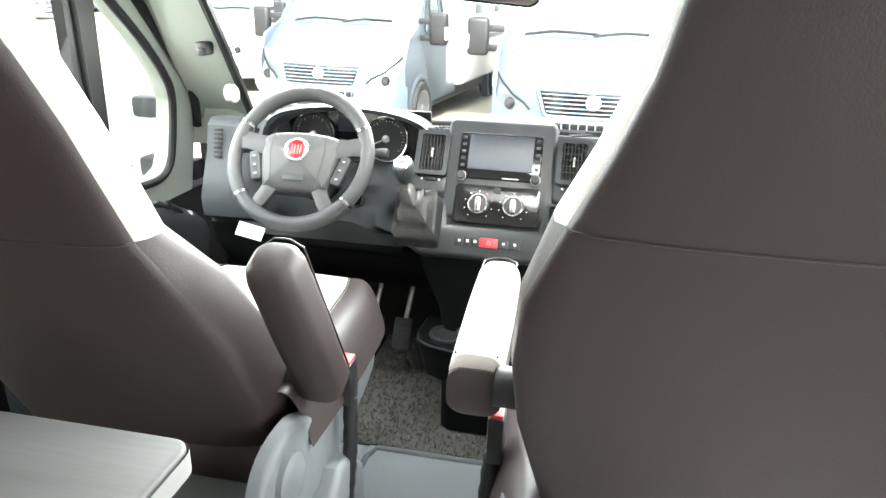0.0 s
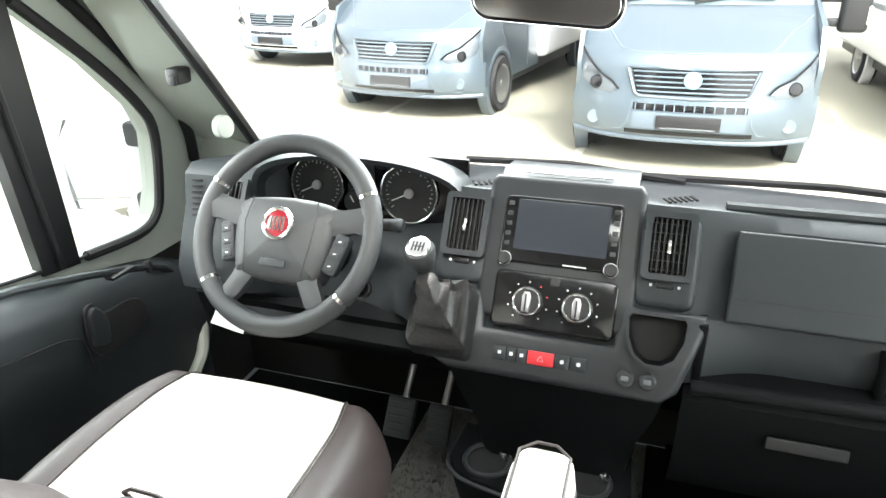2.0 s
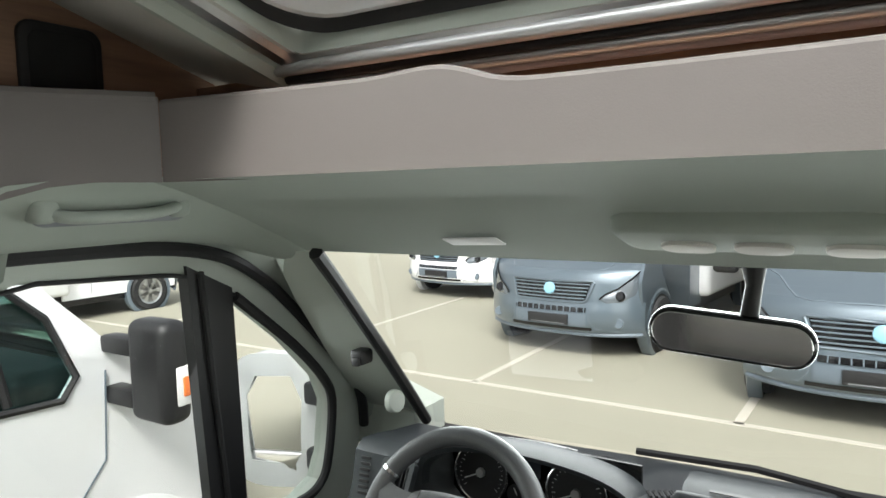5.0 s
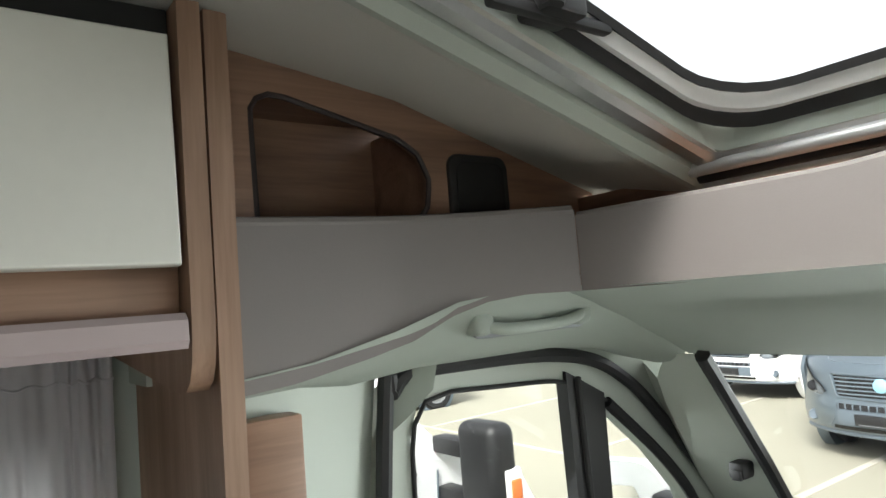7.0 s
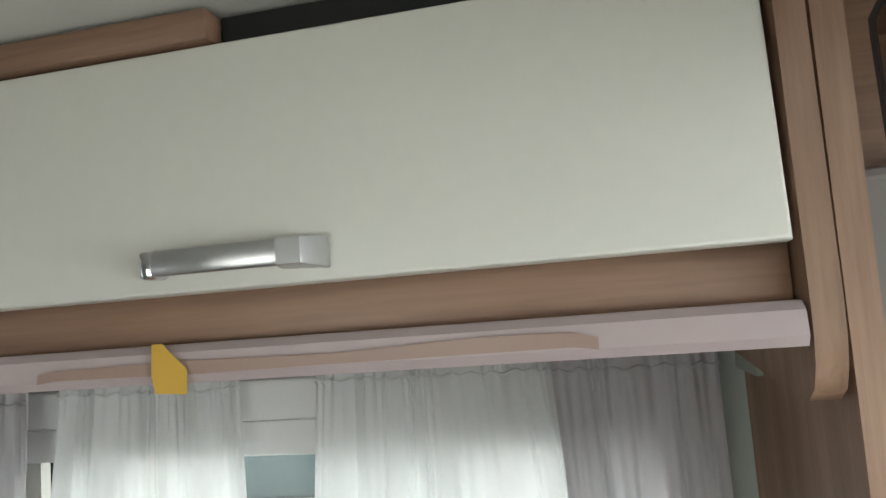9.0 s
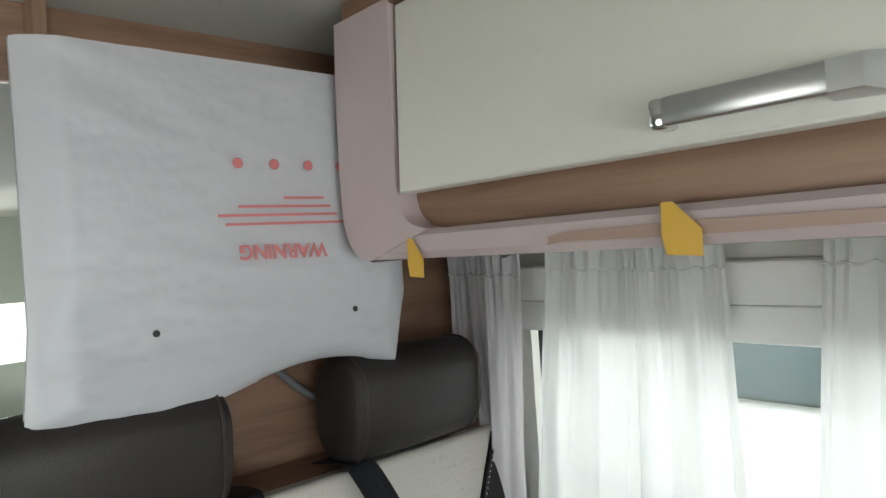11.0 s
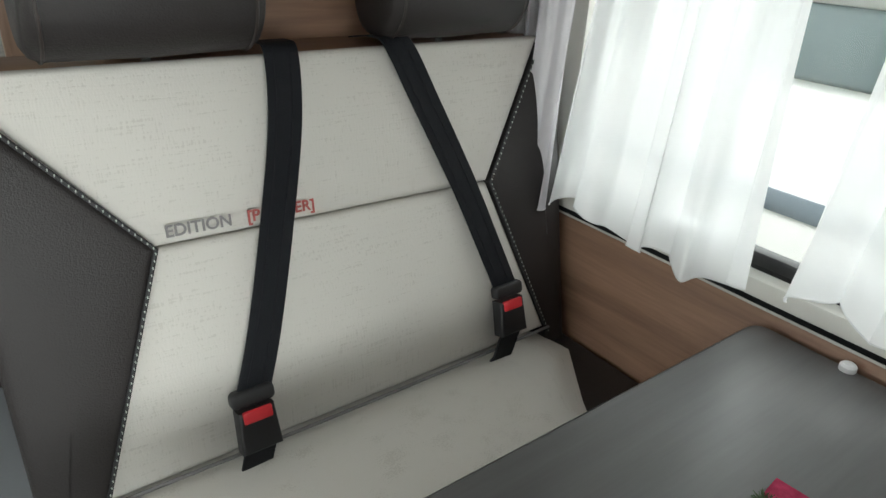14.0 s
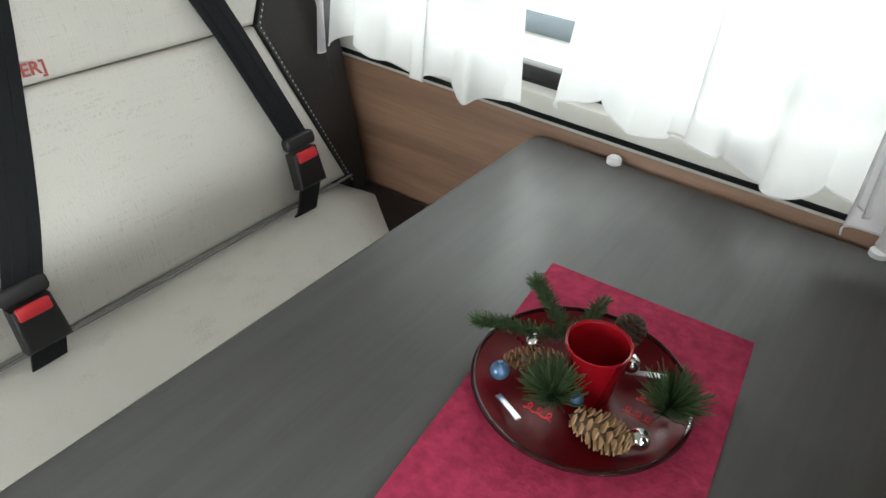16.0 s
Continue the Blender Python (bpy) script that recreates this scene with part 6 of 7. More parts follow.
def curtain(name, top, foot, x, ztop, zbot, folds, seed, material, label, amp=0.016, wave=0.015, lean=0.012):
    """Gathered cloth; top and foot: its ends along the rail and along the hem."""
    rc_ = random.Random(seed)
    ph = [rc_.uniform(0, 6.28) for _ in range(6)]

    def fn(u, v):
        w = u + 0.035 * math.sin(u * 11 + ph[4]) * (1 - u) * u * 4
        y = (top[0] + (top[1] - top[0]) * w) * (1 - v) + (foot[0] + (foot[1] - foot[0]) * w) * v
        drop = zbot - ztop + wave * (0.7 * math.sin(u * 5.1 + ph[3]) + 0.75 * math.sin(u * folds * 3.7 + ph[1]) + 0.12 * math.sin(u * folds * 13 + ph[5]))
        a = amp * (0.45 + 0.75 * v)
        f = math.sin(u * folds * 6.283 + ph[0] + 0.8 * math.sin(u * 9 + ph[1]) + 0.5 * v) + 0.35 * (1 - 0.6 * v) * math.sin(u * folds * 15.1 + ph[2] + 0.7 * v) + 0.30 * (1 - v) ** 2 * math.sin(u * folds * 37 + ph[5])
        ruffle = 0.006 * math.sin(u * folds * 29 + ph[2]) * max(0.0, 1 - v / 0.08)
        return Vector((x + lean * v + a * f + ruffle, y + 0.008 * math.sin(u * folds * 12.5 + ph[1] + 2 * v) * v, ztop + drop * v + 0.005 * math.sin(u * folds * 21) * max(0.0, 1 - v / 0.1)))
    ct = thing(name, (x, (top[0] + top[1]) / 2, zbot), label, "curtain", "window curtains")
    part("cloth", grid(fn, 140, 36), material, ct)
    part("hem", tube([fn(u, 1.0) for u in np.linspace(0, 1, 141)], 0.0012, 5), material, ct)
    part("heading_tape", tube([fn(u, 0.06) + Vector((0.002, 0, 0)) for u in np.linspace(0, 1, 141)], 0.0022, 5), material, ct)
    return ct


curtain("curtain", (-0.392, -0.085), (-0.450, -0.060), -1.068, 1.372, 0.785, 4, 1, M_CURTAIN, "gathered sheer white net curtain")
curtain("curtain", (0.03, 0.40), (-0.012, 0.47), -1.068, 1.372, 0.800, 5, 2, M_CURTAIN, "gathered sheer white net curtain")
curtain("drape", (-0.615, -0.520), (-0.600, -0.475), -1.062, 1.372, 0.765, 1.6, 3, M_DRAPE, "grey opaque side drape beside the window", 0.014, 0.004)
curtain("drape", (-0.535, -0.425), (-0.520, -0.440), -1.045, 1.368, 0.775, 1.3, 6, M_DRAPE, "grey opaque side drape folded beside the net curtain", 0.010, 0.008)
curtain("drape", (0.36, 0.565), (0.38, 0.565), -1.05, 1.372, 0.765, 2.4, 4, M_DRAPE, "grey opaque side drape beside the window", 0.014, 0.006)
rail = thing("curtain_rail", (-1.07, 0, 1.37), "white curtain rail under the cupboard", "curtain rail")
part("rail", box(-1.11, -1.06, -0.62, 0.57, 1.368, 1.378, 0.003), M_CEIL, rail)

# ------------------------------------------------------------------ overhead cupboard
oc = thing("overhead_cupboard", (-0.9, 0.06, 1.38), "overhead cupboard with a white flap door and mauve corner", "cupboard")
part("carcass", box(-1.125, -0.768, -0.44, 0.575, 1.40, CEIL - 0.004, 0.002), M_WOOD, oc)
dr = part("door", slab([tuple(v)[:2] for v in ((-0.447, -0.118), (0.447, -0.118), (0.447, 0.116), (-0.447, 0.116))], frame_m((-0.735, 0.123, 1.575), (0, 1, 0), (-0.05, 0, 1)), 0.02, 0.004), M_CABDOOR, oc, "white cupboard door")
hm = frame_m((-0.7095, 0.109, 1.484), (0, 1, 0), (0, 0, 1))
hd = part("handle", box(-0.066, 0.058, -0.011, 0.012, 0.016, 0.027, 0.004, m=hm), M_STEEL, dr, "brushed metal handle")
part("handle_foot", loft([[hm @ Vector((a, b, c)) for a, b in ((0.052, -0.013), (0.092, -0.015), (0.092, 0.012), (0.052, 0.013))] for c in (0.0, 0.012)] + [[hm @ Vector((a, b, 0.03)) for a, b in ((0.056, -0.011), (0.078, -0.011), (0.078, 0.011), (0.056, 0.011))]]), M_STEEL, hd)
part("handle_foot", box(-0.076, -0.062, -0.013, 0.012, 0.0, 0.027, 0.004, m=hm), M_CHROME, hd)
part("top_strip", box(-0.745, -0.715, -0.43, 0.09, 1.695, CEIL - 0.004, 0.003), M_WOOD, oc)
part("inner_strip", box(-0.765, -0.745, -0.36, 0.575, 1.405, 1.47, 0.002), M_WOOD, oc)
# solid black strip; the gap's shade is only its colour
part("top_gap_shade", box(-0.765, -0.742, 0.09, 0.575, 1.697, CEIL - 0.004, 0.002), M_DARK, oc, "black strip drawn for the shaded gap above the door")
part("light_bar", loft([[Vector((x, y, z)) for x, z in ((-0.742, 1.378), (-0.720, 1.377), (-0.714, 1.385), (-0.716, 1.405), (-0.724, 1.412), (-0.745, 1.412))] for y in np.linspace(-0.40, 0.574, 12)]), M_FILM, oc, "mauve light bar under protective film")
part("film_gap", loft([[Vector((-0.7125 + 0.001 * (1 - abs(t)), y, 1.384 + 0.004 * t)), Vector((-0.7125, y, 1.394 + 0.006 * t + 0.002 * math.sin(y * 23)))] for y, t in ((-0.10, 0.0), (-0.08, 0.6), (0.05, 0.3), (0.2, 0.6), (0.33, 0.8), (0.40, 0.9), (0.42, 0.2))], close=False), M_STAIN, oc, "bare brown streak in the film")
corner = [tuple(v)[:2] for v in arc([(-0.445, 1.70, 0), (-0.452, 1.60, 0), (-0.455, 1.48, 0), (-0.45, 1.42, 0), (-0.43, 1.388, 0), (-0.395, 1.377, 0)], 5)]
inner = [tuple(v)[:2] for v in arc([(-0.328, 1.70, 0), (-0.330, 1.60, 0), (-0.333, 1.50, 0), (-0.33, 1.445, 0), (-0.31, 1.42, 0), (-0.28, 1.412, 0)], 5)]
part("corner_panel", loft([[Vector((-0.713, a[0], a[1])), Vector((-0.713, b[0], b[1])), Vector((-0.745, b[0], b[1])), Vector((-0.745, a[0], a[1]))] for a, b in zip(corner, inner)]), M_FILM, oc, "mauve rounded corner panel under film")
part("corner_side", loft([[Vector((-0.713, y, z)), Vector((-0.72, y - 0.008, z - 0.002)), Vector((-1.12, y - 0.008, z - 0.002))] for y, z in corner], close=False), M_FILM, oc)
part("underside", box(-1.12, -0.74, -0.42, 0.575, 1.383, 1.402, 0.003), M_WOOD, oc)
for y, z0, z1, wv in ((0.024, 1.366, 1.414, 0.036), (-0.315, 1.352, 1.402, 0.030)):
    solid("tape_tag", loft([[Vector((-0.7105, y, z1)), Vector((-0.7105, y + wv * 0.3, z1))], [Vector((-0.709, y, z0 + 0.02)), Vector((-0.709, y + wv, z0 + 0.024))], [Vector((-0.708, y + 0.004, z0 + 0.004)), Vector((-0.708, y + wv, z0 + 0.002))]], close=False), M_TAPE, "strip of yellow tape stuck on the cupboard", "tape", "tape strips")
for y0, y1, nm in ((0.577, 0.600, "side"), (0.6075, 0.632, "end")):
    z0 = 1.33 if nm == "side" else 0.0
    lp = [(-0.715, CEIL - 0.002), (-0.715, 1.405), (-0.7165, 1.385), (-0.721, 1.362), (-0.731, 1.343), (-0.748, 1.332), (-0.775, 1.330), (-1.12, 1.362), (-1.12, CEIL - 0.002)] if nm == "side" else [(-0.728, CEIL - 0.002), (-0.735, 1.30), (-0.745, 0.90), (-0.75, 0.0), (-1.12, 0.0), (-1.12, CEIL - 0.002)]
    solid("panel_" + nm, loft([[Vector((x, y, z)) for x, z in lp] for y in (y0, y1)]), M_WOODZ, "upright wood end panel beside the cab", "panel", kind="structure")
solid("panel_pillar", box(-0.81, -0.775, 0.632, 0.712, 0.0, 1.288, 0.003), M_WOOD, "wood strip behind the cab door pillar", "panel", kind="structure")
lamp = thing("spot_lamp", (-0.56, 0.16, 1.72), "small white ceiling spot lamp", "lamp")
part("base", lathe([(0.018, 0), (0.02, -0.012), (0.014, -0.02), (0, -0.021)], 16, Matrix.Translation((-0.60, 0.155, CEIL))), M_WHITE, lamp)

# ------------------------------------------------------------------ table decoration
solid("table_runner", slab([(-0.817, 0.135), (-0.832, 0.358), (-0.43, 0.402), (-0.42, 0.182)], Matrix.Translation((0, 0, 0.7302)), 0.0022, 0.0008), M_RUNNER, "crimson fleece table runner laid askew", "table runner")
PC = Vector((-0.660, 0.250, 0.7325))
plate = thing("plate", PC, "round deep red glass plate with a dark rim", "plate")
PM = Matrix.Translation(PC)
part("dish", lathe([(0.0, 0.004), (0.072, 0.004), (0.086, 0.010), (0.096, 0.017), (0.097, 0.014), (0.084, 0.005), (0.07, 0.0), (0.0, 0.0)], 48, PM), M_REDGLASS, plate)
part("rim", tube([PC + Vector((0.0965 * math.cos(k * math.pi / 30), 0.0965 * math.sin(k * math.pi / 30), 0.0165)) for k in range(60)], 0.0024, 8, True), M_PLATERIM, plate, "dark rounded rim")
candle = thing("candle_glass", PC + Vector((0.0, 0.008, 0.004)), "frosted red tapered candle glass on the plate", "candle glass")
CM = Matrix.Translation(PC + Vector((0.0, 0.008, 0.0045)))
part("cup", lathe([(0.0, 0.0), (0.017, 0.0), (0.020, 0.004), (0.0275, 0.062), (0.0285, 0.064), (0.0262, 0.062), (0.0185, 0.008), (0.0, 0.006)], 36, CM), M_CUP, candle)
part("sugared_rim", tube([CM @ Vector((0.028 * math.cos(k * math.pi / 18), 0.028 * math.sin(k * math.pi / 18), 0.0635 + 0.0008 * math.sin(k * 3.3))) for k in range(36)], 0.0010, 6, True), M_CUP, candle)


def pine_cone(c, d, length, r, material, label):
    ob = thing("pine_cone", c, label, "pine cone", "pine cones on the plate")
    z = Vector(d).normalized()
    m = frame_m(c, z.orthogonal(), z.cross(z.orthogonal()))
    part("core", lathe([(0.0, 0), (r * 0.5, length * 0.2), (r * 0.45, length * 0.6), (0, length)], 10, m), M_CONE_DARK, ob)
    bms = []
    for i in range(64):
        t = (i + 0.5) / 64
        a = i * 2.39996
        rr = r * (math.sin(math.pi * min(1, 0.12 + 0.86 * t)) ** 0.7)
        b = loft([[Vector((w * s, q, h)) for w, h in ((-1, 0), (1, 0), (0.7, 0.0014), (-0.7, 0.0014))] for q, s in ((rr * 0.45, r * 0.10), (rr * 0.9, r * 0.30), (rr * 1.0, r * 0.22))])
        b.transform(m @ Matrix.Translation((0, 0, length * t)) @ Matrix.Rotation(a, 4, "Z") @ Matrix.Rotation(0.45, 4, "X"))
        bms.append(b)
    tagged(part("scale_cluster", join(*bms), material, ob), kind="stuff")


def sprig(c, d, length, n, spread, seed, label):
    r = random.Random(seed)
    ob = thing("fir_sprig", c, label, "fir sprig", "fir sprigs on the plate")
    d = Vector(d).normalized()
    c = Vector(c)
    part("twig", tube([c, c + d * length * 0.5, c + d * length + Vector((0, 0, 0.004))], [0.002, 0.0016, 0.001], 6), M_CONE_DARK, ob)
    verts, faces = [], []
    for i in range(n):
        t = r.random() ** 0.8
        p = c + d * length * t
        q = Vector((r.gauss(0, 1), r.gauss(0, 1), abs(r.gauss(0, 0.8)))).normalized()
        q = (q + d * 0.7).normalized()
        e = p + q * spread * r.uniform(0.7, 1.1)
        w = q.cross(Vector((r.random(), r.random(), r.random()))).normalized() * 0.0007
        k = len(verts)
        verts += [p - w, p + w, e + w * 0.5, e - w * 0.5]
        faces.append((k, k + 1, k + 2, k + 3))
    me = bpy.data.meshes.new("needles")
    base = Vector(ob["base"])
    me.from_pydata([v - base for v in verts], [], faces)
    me.materials.append(M_NEEDLE)
    o = new("needles", me)
    o.parent = ob


def bauble(c, r, material, label):
    solid("bauble", lathe([(0, -r)] + [(r * math.sin(a), -r * math.cos(a)) for a in np.linspace(0.2, 3.0, 12)] + [(0.002, r), (0.002, r + 0.002)], 20, Matrix.Translation(c)), material, label, "bauble", "baubles on the plate", base=tuple(c))


def at_table(x, y, h=0.014):
    return Vector((x - 0.018, y - 0.038, 0.7325 + h))


def deco(x, y, z=0.752):
    return Vector((x, y, z))


pine_cone(deco(-0.612, 0.262, 0.757), (-0.006, 0.050, -0.004), 0.052, 0.019, M_CONE, "open pale brown pine cone")
pine_cone(deco(-0.668, 0.230, 0.756), (0.030, -0.042, -0.002), 0.056, 0.0135, M_SPRUCE, "slender tan spruce cone")
pine_cone(deco(-0.722, 0.262, 0.748), (-0.3, 0.0, 0.9), 0.034, 0.017, M_CONE_DARK, "small dark brown pine cone")
sprig(deco(-0.690, 0.222, 0.760), (0.040, -0.080, 0.004), 0.088, 560, 0.013, 1, "green fir twig laid across the plate")
sprig(deco(-0.690, 0.218, 0.760), (-0.040, -0.060, 0.012), 0.072, 460, 0.013, 2, "green fir twig laid across the plate")
sprig(deco(-0.692, 0.222, 0.760), (-0.052, 0.006, 0.012), 0.052, 260, 0.012, 8, "short green fir twig")
sprig(deco(-0.622, 0.248, 0.750), (0.10, -0.12, 0.25), 0.018, 420, 0.036, 3, "tuft of long green pine needles")
sprig(deco(-0.668, 0.322, 0.750), (0.03, 0.10, 0.30), 0.018, 460, 0.038, 4, "tuft of long green pine needles")
bauble(deco(-0.622, 0.188, 0.752), 0.0092, M_BLUEBALL, "small matt blue bauble")
bauble(deco(-0.628, 0.260, 0.760), 0.0070, M_BLUEBALL, "small matt blue bauble")
bauble(deco(-0.630, 0.318, 0.752), 0.0095, M_CHROME, "small shiny silver bauble")
bauble(deco(-0.704, 0.278, 0.753), 0.0085, M_CHROME, "small shiny silver bauble")
bauble(deco(-0.672, 0.194, 0.752), 0.0095, M_CHROME, "small shiny silver bauble")
for x, y, an in ((-0.578, 0.252, -0.5), (-0.690, 0.330, 0.3)):
    solid("foil_strip", box(-0.003, 0.003, -0.018, 0.018, 0, 0.002, 0.0005, 1, m=Matrix.Translation(at_table(x, y, 0.012)) @ Matrix.Rotation(an, 4, "Z") @ Matrix.Rotation(0.2, 4, "X")), M_STEEL, "curled silver foil strip on the plate", "foil", "foil strips")
for k, (x, y) in enumerate(((-0.640, 0.330), (-0.660, 0.335), (-0.715, 0.262), (-0.590, 0.262), (-0.612, 0.325))):
    solid("red_ribbon", tube([at_table(x + 0.004 * math.cos(j * 0.9), y + 0.004 * math.sin(j * 0.9) + 0.0013 * j, 0.014) for j in range(22)], 0.001, 5), M_RED, "curled shiny red ribbon", "ribbon", "ribbons on the plate")

# ------------------------------------------------------------------ rear bedroom, seen past the bench
bed = thing("bed", (0.1, -2.6, 0), "rear bed covered in clear plastic sheeting", "bed")
part("bed_base", box(-0.46, 1.12, -4.15, -1.57, 0.0, 0.56, 0.01), M_BROWN, bed)
part("mattress", box(-0.46, 1.12, -4.15, -1.57, 0.56, 0.79, 0.05, 4), M_CREAM, bed)


def sheeting(u, v):
    x, y = -0.46 + 1.58 * u, -4.1 + 2.56 * v
    return Vector((x, y + 0.02 * max(0, (v - 0.97) / 0.03), 0.812 + 0.02 * noise.noise(Vector((x * 5, y * 5, 0))) + 0.014 * noise.noise(Vector((x * 14, y * 11, 4))) - (0.25 * max(0, (v - 0.97) / 0.03) ** 1.3)))


part("plastic_sheet", grid(sheeting, 80, 140), M_FILMCLEAR, bed, "creased clear plastic sheet")
rw = thing("bedroom_cupboard", (0, -2.4, 1.4), "rear overhead cupboard with pale doors", "cupboard")
part("carcass", box(-0.46, 1.12, -2.75, -2.43, 1.36, CEIL, 0.003), M_WOODX, rw)
for x in (-0.415, 0.07, 0.555):
    d = part("door", box(x + 0.005, x + 0.46, -2.43, -2.412, 1.43, 1.72, 0.003), M_CABDOOR, rw)
    part("handle", box(x + 0.13, x + 0.28, -2.412, -2.395, 1.475, 1.492, 0.004), M_STEEL, d)
spot = thing("reading_spot", (-0.16, -2.4, 1.36), "small white swivelling reading lamp", "lamp")
part("head", lathe([(0.012, 0), (0.018, 0.03), (0.018, 0.055), (0, 0.056)], 14, pose(-0.16, -2.39, 1.35, 40, -60, 0)), M_WHITE, spot)
part("stem", tube([(-0.15, -2.40, 1.40), (-0.155, -2.39, 1.355)], 0.005, 8), M_WHITE, spot)
hb = thing("headboard", (0, -2.7, 0.75), "grey-brown patterned wall panel behind the bed", "panel", kind="structure")
part("panel", box(-0.46, 1.12, -2.80, -2.76, 0.74, 1.40, 0.002), mat("patterned_panel", (0.22, 0.20, 0.18), 0.7), hb)
rp = random.Random(3)
lines = []
for k in range(70):
    x, z, a = rp.uniform(-0.42, 0.5), rp.uniform(1.12, 1.34), rp.uniform(0, 3.14)
    lines.append(box(-0.05, 0.05, -0.001, 0.001, -0.0012, 0.0012, 0, m=Matrix.Translation((x, -2.759, z)) @ Matrix.Rotation(a, 4, "Y")))
part("line_pattern", join(*lines), M_SEATPLASTIC, hb, "fine pale line pattern", smooth=False)
part("soft_band", box(-0.46, 1.12, -2.76, -2.735, 0.76, 1.06, 0.01, 3), M_MAUVE, hb)
solid("panel_bedroom", box(-0.432, -0.350, -1.63, -1.60, 0.0, CEIL, 0.004), M_WOODZ, "upright wood panel at the bedroom", "panel", kind="structure")

# ------------------------------------------------------------------ outside
GZ = -0.58
solid("ground", box(-600, 600, -600, 600, GZ - 0.5, GZ, 0), M_GROUND, "pale gravelly yard ground", "ground", kind="structure")
for x0, y0, x1, y1 in ((-0.66, 6.3, -0.50, 9.5), (-3.16, 6.37, -3.10, 9.5), (-5.85, 6.45, -5.95, 11.0), (1.9, 6.2, 2.0, 9.5), (-14, 6.65, 5.0, 6.15), (-9.0, 6.5, -9.2, 11.0)):
    d = Vector((x1 - x0, y1 - y0, 0))
    L = d.length
    solid("bay_line", box(0, L, -0.04, 0.04, 0, 0.004, 0, m=frame_m((x0, y0, GZ), d, (-d.y, d.x, 0))), M_LINE, "faded white bay line on the yard", "bay line", "bay lines", kind="structure")


NOSE_Z = (0.26, 0.33, 0.45, 0.56, 0.64, 0.90, 0.98, 1.02, 1.17, 1.34, 1.62, 1.90, 2.12)
NOSE_Y = (0.12, 0.03, 0.0, 0.01, 0.03, 0.075, 0.11, 0.16, 0.45, 0.85, 1.12, 1.38, 1.62)


def nose(x, z, out=0.0):
    """A place on the front of a van; out: metres ahead of the skin."""
    y = float(np.interp(z, NOSE_Z, NOSE_Y))
    return Vector((x, y + 0.36 * abs(x) ** 3 * max(0.22, 1 - 0.9 * y) - out, z))


def nose_patch(zs, half, out=0.0, x0=None, n=18):
    """A piece of the front between heights; half(z) gives its outer x, x0(z) its inner x."""
    return loft([[nose(x, z, out) for x in np.linspace(-half(z) if x0 is None else x0(z), half(z), n)] for z in zs], close=False)


